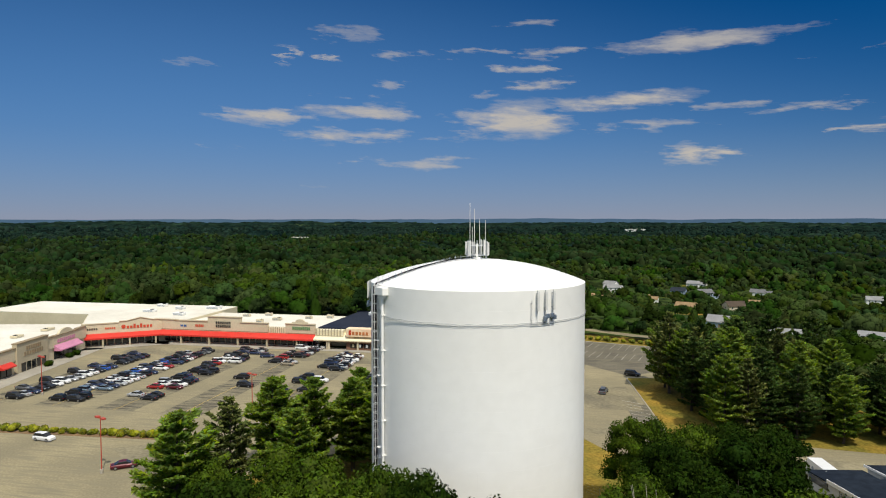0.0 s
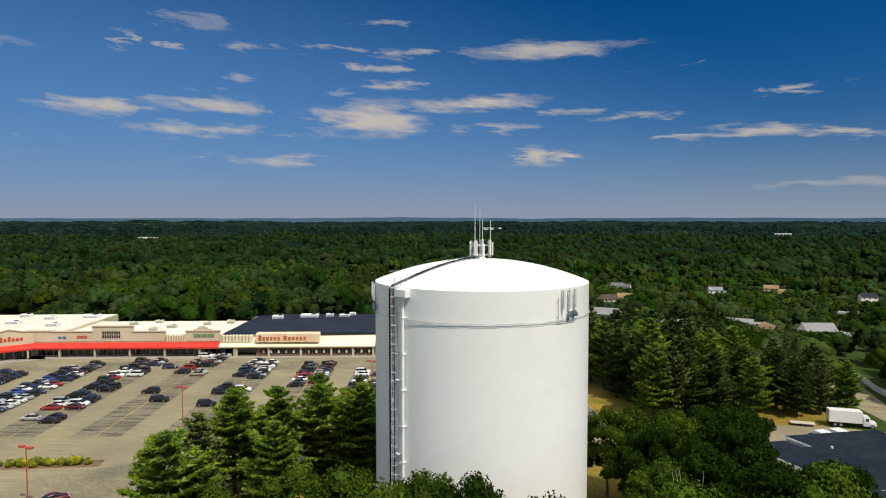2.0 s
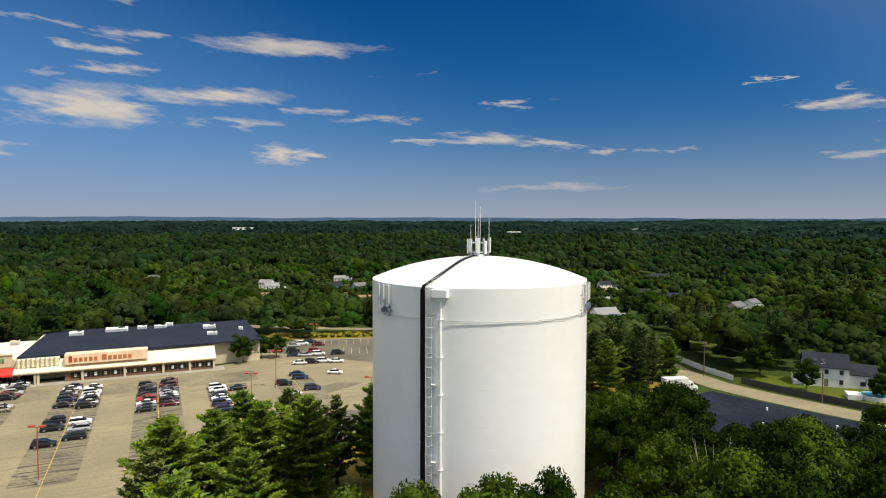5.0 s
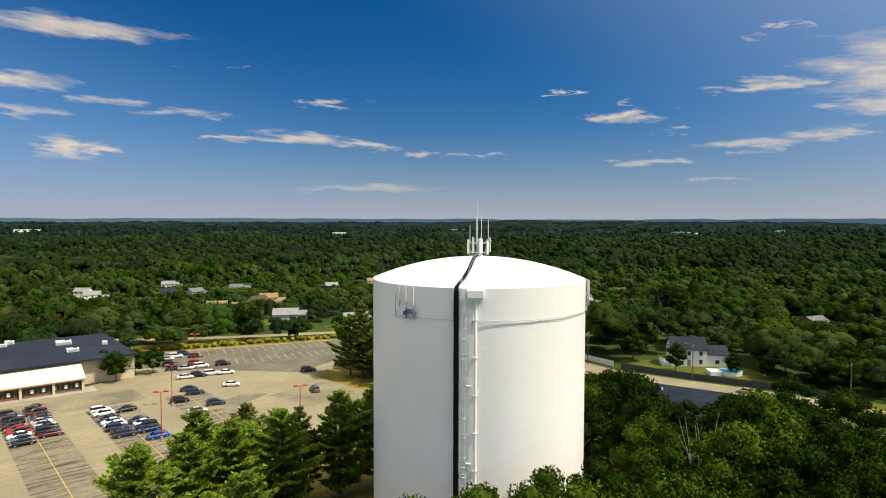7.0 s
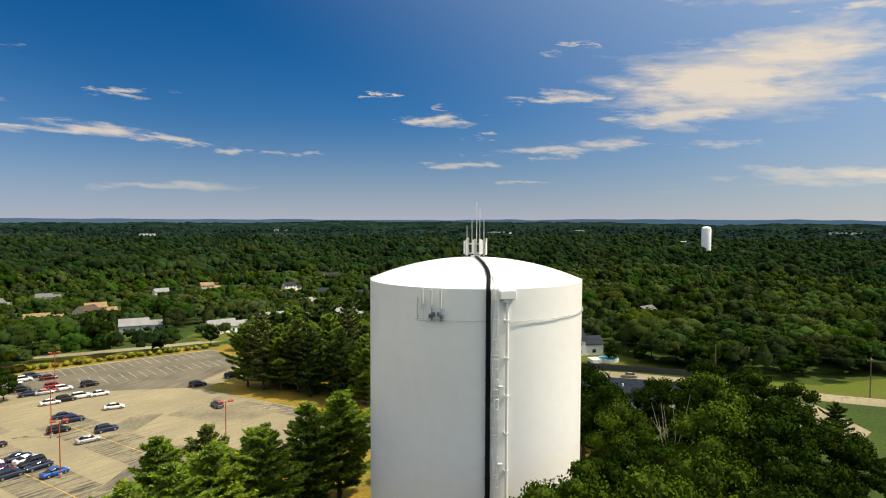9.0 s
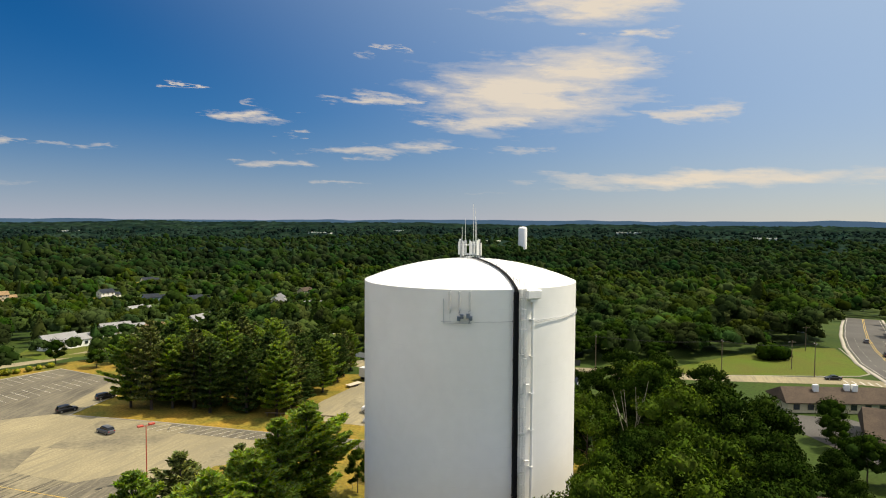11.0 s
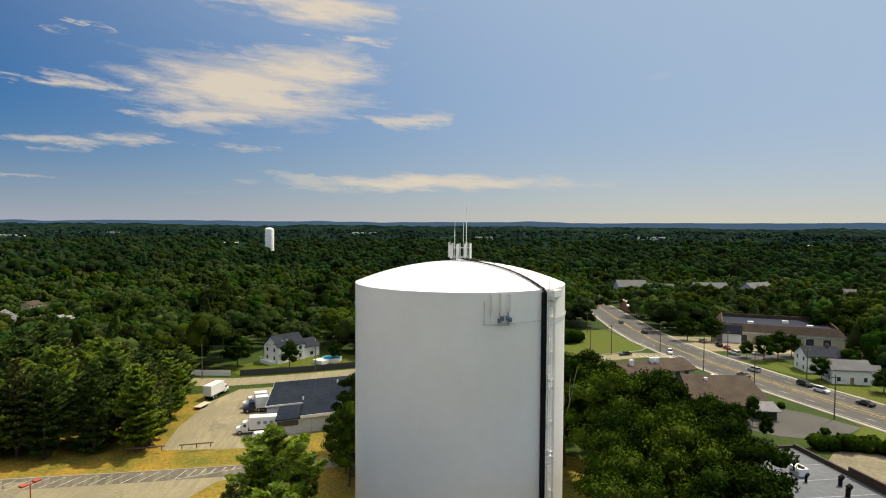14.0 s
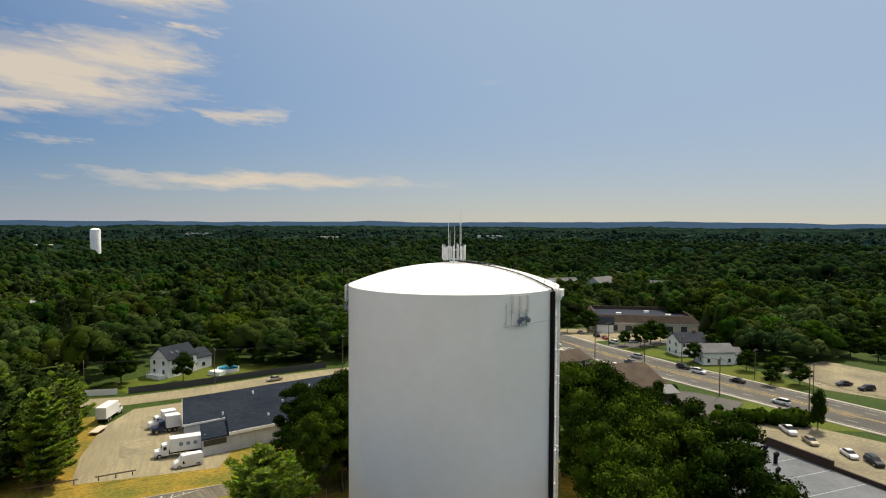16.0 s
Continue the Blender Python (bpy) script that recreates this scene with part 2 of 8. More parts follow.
def leaf_material(name, base, tint, island=True, rough=0.6, rnd=1.0, grain=0.9, glow=0.0, blotch=0.12, stand=0.0, spread=1.0):
    """Foliage; glow: how much light passes through the thin leaves; stand: one over the width of a single tree's crown, where each tree has its own tone."""
    m = material(name, base, rough, 0, 0.30, grain, blotch, 0.0, tint, rnd, island)
    b = m.node_tree.nodes["Principled BSDF"]
    b.inputs["Specular IOR Level"].default_value = 0.0
    n, l = m.node_tree.nodes, m.node_tree.links
    if stand:
        at = n.new("ShaderNodeNewGeometry")
        flat_at = n.new("ShaderNodeVectorMath")
        flat_at.operation = "MULTIPLY"
        flat_at.inputs[1].default_value = (1, 1, 0)
        cell = n.new("ShaderNodeTexVoronoi")
        cell.inputs["Scale"].default_value = stand
        sep_ = n.new("ShaderNodeSeparateXYZ")
        hs_ = n.new("ShaderNodeHueSaturation")
        l.new(at.outputs["Position"], flat_at.inputs[0])
        l.new(flat_at.outputs[0], cell.inputs["Vector"])
        l.new(cell.outputs["Color"], sep_.inputs[0])
        for k, key, lo, hi in ((0, "Hue", 0.5 - 0.035 * spread, 0.5 + 0.035 * spread), (1, "Saturation", 1 - 0.22 * spread, 1.08), (2, "Value", 1 - 0.38 * spread, 1 + 0.62 * spread)):
            rr = n.new("ShaderNodeMapRange")
            rr.inputs[3].default_value, rr.inputs[4].default_value = lo, hi
            l.new(sep_.outputs[k], rr.inputs[0])
            l.new(rr.outputs[0], hs_.inputs[key])
        l.new(b.inputs["Base Color"].links[0].from_socket, hs_.inputs["Color"])
        l.new(hs_.outputs[0], b.inputs["Base Color"])
    if glow:
        tr = n.new("ShaderNodeBsdfTranslucent")
        mx = n.new("ShaderNodeMixShader")
        mx.inputs[0].default_value = glow
        l.new(b.inputs["Base Color"].links[0].from_socket, tr.inputs["Color"])
        l.new(b.outputs[0], mx.inputs[1])
        l.new(tr.outputs[0], mx.inputs[2])
        l.new(mx.outputs[0], n["Material Output"].inputs[0])
    return m


M = {}
M["grass"] = material("grass", (0.042, 0.064, 0.009), 0.9, vary=0.3, grain=1.3, blotch=0.05, tint=(0.026, 0.050, 0.008), spec=0.12)
M["lawn"] = material("lawn", (0.070, 0.104, 0.009), 0.9, vary=0.25, grain=2.0, blotch=0.07, tint=(0.084, 0.088, 0.014), spec=0.12)
M["dry_grass"] = material("dry_grass", (0.27, 0.172, 0.028), 0.95, vary=0.3, grain=1.5, blotch=0.11, tint=(0.115, 0.115, 0.020), spec=0.12)
M["asphalt"] = material("asphalt", (0.255, 0.222, 0.138), 0.88, vary=0.18, grain=1.2, blotch=0.09, tint=(0.135, 0.120, 0.085), spec=0.12)
M["asphalt_worn"] = material("asphalt_worn", (0.290, 0.248, 0.148), 0.9, vary=0.14, grain=2.5, blotch=0.06, tint=(0.205, 0.178, 0.113), spec=0.12)
M["asphalt_patch"] = material("asphalt_patch", (0.085, 0.078, 0.060), 0.85, vary=0.2, grain=2.0, blotch=0.09, tint=(0.14, 0.125, 0.092), spec=0.12)
M["road"] = material("road", (0.100, 0.095, 0.086), 0.85, vary=0.12, grain=2.5, blotch=0.06, tint=(0.072, 0.069, 0.063), spec=0.12)
M["concrete"] = material("concrete", (0.36, 0.33, 0.27), 0.85, vary=0.12, grain=3.0, blotch=0.12, tint=(0.27, 0.245, 0.20))
M["line_white"] = material("line_white", (0.55, 0.52, 0.44), 0.8, vary=0.3, grain=2.0, blotch=0.4, tint=(0.30, 0.28, 0.23))
M["line_yellow"] = material("line_yellow", (0.55, 0.36, 0.04), 0.8, vary=0.25, grain=2.0, blotch=0.4, tint=(0.38, 0.27, 0.08))
M["line_faint"] = material("line_faint", (0.27, 0.23, 0.14), 0.85, vary=0.3, grain=1.0, blotch=0.3, tint=(0.17, 0.15, 0.11))
M["tank_white"] = material("tank_white", (0.91, 0.905, 0.87), 0.4, vary=0.015, grain=0.7, blotch=0.07, tint=(0.86, 0.845, 0.80))
M["tank_seam"] = material("tank_seam", (0.885, 0.875, 0.835), 0.45, vary=0.04, grain=2.0, blotch=0.2)
M["steel_white"] = material("steel_white", (0.72, 0.72, 0.70), 0.45, vary=0.05, grain=5.0)
M["galvanised"] = material("galvanised", (0.46, 0.48, 0.50), 0.42, metal=0.6, vary=0.12, grain=5.0)
M["cable_black"] = material("cable_black", (0.012, 0.012, 0.014), 0.75, vary=0.2, grain=6.0, spec=0.15)
M["cable_grey"] = material("cable_grey", (0.42, 0.43, 0.44), 0.5, vary=0.15, grain=6.0)
M["panel_white"] = material("panel_white", (0.70, 0.69, 0.66), 0.4, vary=0.04, grain=4.0)
M["radio_grey"] = material("radio_grey", (0.20, 0.25, 0.32), 0.5, vary=0.1, grain=5.0)
M["roof_white"] = material("roof_white", (0.74, 0.70, 0.60), 0.7, vary=0.05, grain=0.8, blotch=0.06, tint=(0.60, 0.56, 0.46))
M["roof_dark"] = material("roof_dark", (0.016, 0.021, 0.036), 0.85, vary=0.15, grain=1.0, blotch=0.08, tint=(0.026, 0.031, 0.046), spec=0.1)
M["roof_slate"] = material("roof_slate", (0.010, 0.0145, 0.024), 0.85, vary=0.2, grain=0.8, blotch=0.10, tint=(0.018, 0.024, 0.034), spec=0.06)
M["metal_pale"] = material("metal_pale", (0.50, 0.52, 0.54), 0.6, vary=0.06, grain=1.5, blotch=0.3, tint=(0.42, 0.44, 0.47))
M["stucco_cream"] = material("stucco_cream", (0.60, 0.53, 0.37), 0.9, vary=0.06, grain=2.0, blotch=0.15, tint=(0.52, 0.455, 0.31))
M["stucco_tan"] = material("stucco_tan", (0.47, 0.40, 0.27), 0.9, vary=0.06, grain=2.0, blotch=0.15)
M["canopy_red"] = material("canopy_red", (0.62, 0.035, 0.022), 0.5, vary=0.08, grain=1.5, blotch=0.2)
M["canopy_cream"] = material("canopy_cream", (0.80, 0.73, 0.52), 0.55, vary=0.04, grain=1.5, blotch=0.1)
M["canopy_pink"] = material("canopy_pink", (0.56, 0.23, 0.36), 0.7, vary=0.08, grain=2.0)
M["trim_brown"] = material("trim_brown", (0.28, 0.21, 0.12), 0.8, vary=0.1, grain=2.0)
M["shop_glass"] = material("shop_glass", (0.018, 0.020, 0.022), 0.12, vary=0.3, grain=0.8)
M["sign_red"] = material("sign_red", (0.55, 0.06, 0.02), 0.5, vary=0.1)
M["sign_orange"] = material("sign_orange", (0.52, 0.17, 0.05), 0.5, vary=0.1)
M["sign_green"] = material("sign_green", (0.10, 0.24, 0.09), 0.5, vary=0.1)
M["sign_dark"] = material("sign_dark", (0.03, 0.028, 0.025), 0.5, vary=0.1)
M["sign_blue"] = material("sign_blue", (0.05, 0.13, 0.35), 0.5, vary=0.1)
M["sign_panel"] = material("sign_panel", (0.78, 0.52, 0.34), 0.6, vary=0.08, grain=0.8, blotch=0.3, tint=(0.80, 0.66, 0.44))
M["siding_white"] = material("siding_white", (0.82, 0.82, 0.79), 0.6, vary=0.05, grain=2.0)
M["siding_tan"] = material("siding_tan", (0.52, 0.45, 0.34), 0.7, vary=0.06, grain=2.0)
M["siding_grey"] = material("siding_grey", (0.36, 0.38, 0.41), 0.7, vary=0.06, grain=2.0)
M["siding_blue"] = material("siding_blue", (0.30, 0.38, 0.50), 0.7, vary=0.06, grain=2.0)
M["siding_red"] = material("siding_red", (0.34, 0.11, 0.07), 0.7, vary=0.08, grain=2.0)
M["shingle_grey"] = material("shingle_grey", (0.16, 0.16, 0.165), 0.9, vary=0.15, grain=3.0, blotch=0.3, spec=0.12)
M["shingle_slate"] = material("shingle_slate", (0.028, 0.034, 0.045), 0.9, vary=0.15, grain=3.0, blotch=0.3, spec=0.12)
M["shingle_brown"] = material("shingle_brown", (0.088, 0.066, 0.048), 0.9, vary=0.16, grain=3.0, blotch=0.25, tint=(0.060, 0.046, 0.036), spec=0.12)
M["shingle_tan"] = material("shingle_tan", (0.30, 0.205, 0.11), 0.9, vary=0.15, grain=3.0, blotch=0.3, spec=0.12)
M["shingle_light"] = material("shingle_light", (0.25, 0.25, 0.25), 0.9, vary=0.12, grain=3.0, blotch=0.3)
M["membrane_grey"] = material("membrane_grey", (0.060, 0.070, 0.084), 0.75, vary=0.15, grain=1.0, blotch=0.15, tint=(0.095, 0.104, 0.118))
M["brick_brown"] = material("brick_brown", (0.20, 0.105, 0.065), 0.9, vary=0.15, grain=6.0)
M["parapet_brown"] = material("parapet_brown", (0.045, 0.026, 0.017), 0.8, vary=0.15, grain=2.0)
M["window"] = material("window", (0.035, 0.045, 0.055), 0.1, vary=0.2, grain=1.0)
M["wood_pole"] = material("wood_pole", (0.16, 0.115, 0.075), 0.9, vary=0.2, grain=4.0)
M["lamp_red"] = material("lamp_red", (0.42, 0.055, 0.03), 0.55, vary=0.1)
M["fence_dark"] = material("fence_dark", (0.055, 0.055, 0.052), 0.7, vary=0.15)
M["fence_white"] = material("fence_white", (0.72, 0.72, 0.70), 0.5, vary=0.05)
M["pool_water"] = material("pool_water", (0.06, 0.36, 0.52), 0.08, vary=0.15, grain=1.0)
M["wood_dark"] = material("wood_dark", (0.060, 0.042, 0.030), 0.9, vary=0.2, grain=2.0)
M["asphalt_stall"] = material("asphalt_stall", (0.235, 0.205, 0.130), 0.88, vary=0.2, grain=1.2, blotch=0.09, tint=(0.16, 0.142, 0.098), spec=0.12)
M["bark"] = material("bark", (0.085, 0.062, 0.045), 0.95, vary=0.25, grain=4.0, bump=0.05)
M["bark_pale"] = material("bark_pale", (0.42, 0.38, 0.31), 0.95, vary=0.2, grain=4.0)
M["soil"] = material("soil", (0.20, 0.12, 0.055), 0.95, vary=0.25, grain=2.0, blotch=0.2, tint=(0.11, 0.075, 0.04))
M["leaf_maple"] = leaf_material("leaf_maple", (0.058, 0.094, 0.0066), (0.026, 0.051, 0.0045), rnd=0.45)
M["leaf_oak"] = leaf_material("leaf_oak", (0.023, 0.043, 0.0042), (0.0095, 0.023, 0.0028), rnd=0.45)
M["needle_pine"] = leaf_material("needle_pine", (0.200, 0.285, 0.024), (0.125, 0.210, 0.020), glow=0.45)
M["needle_dark"] = leaf_material("needle_dark", (0.062, 0.102, 0.019), (0.036, 0.068, 0.014), glow=0.25)
M["needle_dull"] = leaf_material("needle_dull", (0.120, 0.140, 0.032), (0.080, 0.105, 0.026))
M["leaf_wood"] = leaf_material("leaf_wood", (0.0260, 0.0450, 0.0058), (0.0095, 0.0205, 0.0034), rnd=0.25, grain=0.20, blotch=0.018, stand=0.075, spread=0.95)
# distance haze put into the leaf colour: bluer the farther the woods
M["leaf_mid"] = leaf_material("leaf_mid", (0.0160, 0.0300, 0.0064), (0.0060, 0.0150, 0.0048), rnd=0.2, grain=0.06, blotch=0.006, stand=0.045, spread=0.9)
M["leaf_far_hazed"] = leaf_material("leaf_far_hazed", (0.0120, 0.0240, 0.0150), (0.0034, 0.0095, 0.0092), rnd=0.2, grain=0.03, blotch=0.005, stand=0.03, spread=0.9)
# aerial haze painted on the hills: a blue base with a slight glow
M["hill_haze"] = material("hill_haze", (0.050, 0.075, 0.100), 1.0, vary=0.2, grain=0.004, blotch=0.002, tint=(0.035, 0.060, 0.085), spec=0.0)
hb = M["hill_haze"].node_tree.nodes["Principled BSDF"]
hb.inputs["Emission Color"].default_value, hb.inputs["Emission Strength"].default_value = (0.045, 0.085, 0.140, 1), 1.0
M["leaf_shrub"] = leaf_material("leaf_shrub", (0.185, 0.195, 0.022), (0.120, 0.140, 0.018))


def streak(m, deg, dark):
    """Oil and tyre streaks across the stalls, running one way."""
    n, l = m.node_tree.nodes, m.node_tree.links
    b = n["Principled BSDF"]
    tc = n.new("ShaderNodeTexCoord")
    mp = n.new("ShaderNodeMapping")
    mp.vector_type = "TEXTURE"
    mp.inputs["Rotation"].default_value = (0, 0, radians(deg))
    mp.inputs["Scale"].default_value = (9.0, 0.85, 1)
    ns = n.new("ShaderNodeTexNoise")
    ns.inputs["Scale"].default_value, ns.inputs["Detail"].default_value = 1.0, 4.0
    rp = n.new("ShaderNodeMapRange")
    rp.inputs[1].default_value, rp.inputs[2].default_value = 0.46, 0.66
    mx = n.new("ShaderNodeMixRGB")
    l.new(tc.outputs["Object"], mp.inputs[0])
    l.new(mp.outputs[0], ns.inputs["Vector"])
    l.new(ns.outputs["Fac"], rp.inputs[0])
    l.new(rp.outputs[0], mx.inputs[0])
    l.new(b.inputs["Base Color"].links[0].from_socket, mx.inputs[1])
    mx.inputs[2].default_value = (*dark, 1)
    l.new(mx.outputs[0], b.inputs["Base Color"])


streak(M["asphalt_stall"], 44.5, (0.055, 0.050, 0.042))
streak(M["asphalt_worn"], 44.5, (0.205, 0.180, 0.118))
streak(M["asphalt_patch"], 60.0, (0.17, 0.15, 0.105))


# ---- building helpers ----
def mesh_of(name, bm, mat, smooth=False):
    me = bpy.data.meshes.new(name)
    bm.to_mesh(me)
    bm.free()
    me.materials.append(mat)
    if smooth:
        me.polygons.foreach_set("use_smooth", [True] * len(me.polygons))
    return me


def array_mesh(name, verts, faces, mat, smooth=False):
    """A mesh from number arrays: verts n x 3, faces m x 3 or m x 4."""
    verts, faces = np.asarray(verts, dtype=np.float32), np.asarray(faces, dtype=np.int32)
    me = bpy.data.meshes.new(name)
    k = faces.shape[1]
    me.vertices.add(len(verts))
    me.vertices.foreach_set("co", verts.ravel())
    me.loops.add(faces.size)
    me.loops.foreach_set("vertex_index", faces.ravel())
    me.polygons.add(len(faces))
    me.polygons.foreach_set("loop_start", np.arange(0, faces.size, k, dtype=np.int32))
    me.polygons.foreach_set("loop_total", np.full(len(faces), k, dtype=np.int32))
    if smooth:
        me.polygons.foreach_set("use_smooth", np.ones(len(faces), dtype=bool))
    me.update(calc_edges=True)
    me.materials.append(mat)
    return me


def part(name, bm, mat, parent, label="", smooth=False):
    me = bm if isinstance(bm, bpy.types.Mesh) else mesh_of(name, bm, mat, smooth)
    ob = new(name, me)
    ob.parent = parent
    if label:
        ob["label"] = label
    return ob


def thing(name, label, category, group="", at=None, kind=""):
    """An Empty at a thing's base, to parent its parts."""
    ob = tagged(new(name), label, category, group, kind)
    ob.empty_display_size = 0.5
    if at is not None:
        ob.matrix_world = at
    return ob


def structure(name, me, label, category=""):
    return tagged(new(name, me), label, category, kind="structure")


def add_box(bm, x0, x1, y0, y1, z0, z1, bevel=0.0, m=None):
    made = bmesh.ops.create_cube(bm, size=1.0)["verts"]
    for v in made:
        v.co = Vector((x0 + (v.co.x + 0.5) * (x1 - x0), y0 + (v.co.y + 0.5) * (y1 - y0), z0 + (v.co.z + 0.5) * (z1 - z0)))
    if bevel:
        edges = list({e for v in made for e in v.link_edges})
        made = list({v for f in bmesh.ops.bevel(bm, geom=edges, offset=bevel, segments=1, affect="EDGES")["faces"] for v in f.verts} | {v for v in made if v.is_valid})
    if m is not None:
        for v in made:
            v.co = m @ v.co
    return made


def box(x0, x1, y0, y1, z0, z1, bevel=0.0, m=None):
    bm = bmesh.new()
    add_box(bm, x0, x1, y0, y1, z0, z1, bevel, m)
    return bm


def add_path(bm, pts, r, sides=5):
    """One connected tube through a row of points."""
    pts = [Vector(p) for p in pts]
    rings = []
    for k, p in enumerate(pts):
        d = (pts[min(k + 1, len(pts) - 1)] - pts[max(k - 1, 0)]).normalized()
        u = d.cross(Vector((0, 0, 1)) if abs(d.z) < 0.9 else Vector((1, 0, 0))).normalized()
        v = d.cross(u)
        if rings and u.dot(last_u) < 0:
            u, v = -u, -v
        last_u = u
        rings.append([bm.verts.new(p + (u * math.cos(2 * math.pi * j / sides) + v * math.sin(2 * math.pi * j / sides)) * r) for j in range(sides)])
    for a, b in zip(rings, rings[1:]):
        for j in range(sides):
            i = (j + 1) % sides
            bm.faces.new((a[j], a[i], b[i], b[j]))
    bm.faces.new(rings[0][::-1])
    bm.faces.new(rings[-1])
    bmesh.ops.recalc_face_normals(bm, faces=bm.faces[:])


def add_tube(bm, a, b, r0, r1=None, sides=6):
    """A tapered rod from a to b."""
    a, b = Vector(a), Vector(b)
    r1 = r0 if r1 is None else r1
    q = (b - a).to_track_quat("Z", "Y")
    rings = []
    for p, r in ((a, r0), (b, r1)):
        rings.append([bm.verts.new(p + q @ Vector((r * math.cos(2 * math.pi * k / sides), r * math.sin(2 * math.pi * k / sides), 0))) for k in range(sides)])
    for k in range(sides):
        bm.faces.new((rings[0][k], rings[0][(k + 1) % sides], rings[1][(k + 1) % sides], rings[1][k]))
    bm.faces.new(rings[0][::-1])
    bm.faces.new(rings[1])


def tube(a, b, r0, r1=None, sides=6):
    bm = bmesh.new()
    add_tube(bm, a, b, r0, r1, sides)
    return bm


def prism(bm, pts, z0, z1):
    """An upright prism on a polygon (x, y)."""
    lo = [bm.verts.new((x, y, z0)) for x, y in pts]
    hi = [bm.verts.new((x, y, z1)) for x, y in pts]
    for k in range(len(pts)):
        j = (k + 1) % len(pts)
        bm.faces.new((lo[k], lo[j], hi[j], hi[k]))
    bm.faces.new(hi)
    bm.faces.new(lo[::-1])


def smooth01(a, b, x):
    t = min(1.0, max(0.0, (x - a) / (b - a)))
    return t * t * (3 - 2 * t)

# ---- ground: level round the tank, falling away, rising to far hills ----
def height(x, y):
    d = math.hypot(x * (0.62 if x < 0 else 0.86), y)
    z = -21.0 * smooth01(130, 520, d)
    z -= 1.3 * (1 - smooth01(14, 68, math.hypot(x - 26, y - 84)))      # the truck yard lies lower
    r = math.hypot(x, y)
    if r > 420:
        z += 7 * smooth01(420, 800, r) * noise.noise(Vector((x / 260, y / 260, 1.7)))
    if r > 900:
        a = math.atan2(x, y)
        z += (35 + 4 * math.sin(3.1 * a + 0.6) + 3 * math.sin(7.3 * a) + 2 * math.sin(17 * a + 1.0)) * smooth01(1500, 4700, r)
        z += (7 + 7 * smooth01(1600, 2600, r)) * smooth01(900, 1600, r) * noise.noise(Vector((x / 620, y / 620, 3.1)))
    return z


def heights(xy):
    return np.array([height(float(x), float(y)) for x, y in xy])


def ground_sheet():
    rings = list(np.arange(0, 200, 5.0)) + list(np.arange(200, 420, 12.0)) + list(420 * 1.13 ** np.arange(0, 22))
    rings = [r for r in rings if r < 4850] + [4850]
    seg = 96
    xy = [(0.0, 0.0)]
    for r in rings[1:]:
        for k in range(seg):
            a = 2 * math.pi * k / seg
            xy.append((r * math.sin(a), r * math.cos(a)))
    z = heights(xy)
    verts = [(x, y, h) for (x, y), h in zip(xy, z)]
    tri = [(0, 1 + (k + 1) % seg, 1 + k) for k in range(seg)]
    quads = []
    for i in range(len(rings) - 2):
        o0, o1 = 1 + i * seg, 1 + (i + 1) * seg
        for k in range(seg):
            j = (k + 1) % seg
            quads.append((o0 + k, o0 + j, o1 + j))
            quads.append((o0 + k, o1 + j, o1 + k))
    me = array_mesh("ground", verts, tri + quads, M["grass"], True)
    me.flip_normals()
    return structure("ground", me, "rolling green ground reaching the wooded horizon", "ground")


ground_sheet()


def sheet(name, pts, mat, lift, label, category="pavement", step=5.0):
    """A paved or grown area, lying on the ground: a polygon cut finely enough to follow it."""
    bm = bmesh.new()
    bm.faces.new([bm.verts.new((x, y, 0)) for x, y in pts])
    xs, ys = [p[0] for p in pts], [p[1] for p in pts]
    for axis, lo, hi in ((0, min(xs), max(xs)), (1, min(ys), max(ys))):
        c = math.floor(lo / step) * step + step
        while c < hi:
            co, no = Vector((0, 0, 0)), Vector((0, 0, 0))
            co[axis], no[axis] = c, 1
            bmesh.ops.bisect_plane(bm, geom=bm.verts[:] + bm.edges[:] + bm.faces[:], plane_co=co, plane_no=no)
            c += step
    bmesh.ops.triangulate(bm, faces=bm.faces[:])
    bmesh.ops.recalc_face_normals(bm, faces=bm.faces[:])
    for v in bm.verts:
        v.co.z = height(v.co.x, v.co.y) + lift
    if sum(f.normal.z for f in bm.faces) < 0:
        bmesh.ops.reverse_faces(bm, faces=bm.faces[:])
    return structure(name, mesh_of(name, bm, mat), label, category)


def band(name, line, w0, w1, mat, lift, label, category="road", curb=0.0, step=6.0, parent=None):
    """A band along a line: a road, a kerb or a painted line. curb: its height as a real step."""
    pts = []
    for (xa, ya), (xb, yb) in zip(line, line[1:]):
        n = max(1, int(math.hypot(xb - xa, yb - ya) / step))
        pts += [(xa + (xb - xa) * k / n, ya + (yb - ya) * k / n) for k in range(n)]
    pts.append(line[-1])
    verts, faces = [], []
    for k, (x, y) in enumerate(pts):
        a, b = pts[max(0, k - 1)], pts[min(len(pts) - 1, k + 1)]
        d = Vector((b[0] - a[0], b[1] - a[1])).normalized()
        for w in (w0, w1):
            px, py = x - d.y * w, y + d.x * w
            verts.append((px, py, height(px, py) + lift + curb))
        if curb:
            for w in (w0, w1):
                px, py = x - d.y * w, y + d.x * w
                verts.append((px, py, height(px, py) - 0.05))
    n = 4 if curb else 2
    for k in range(len(pts) - 1):
        o, p = k * n, (k + 1) * n
        faces.append((o, p, p + 1, o + 1))
        if curb:
            faces.append((o + 2, p + 2, p, o))
            faces.append((o + 1, p + 1, p + 3, o + 3))
    me = array_mesh(name, verts, faces, mat)
    if parent is not None:
        return part(name, me, mat, parent)
    return structure(name, me, label, category)

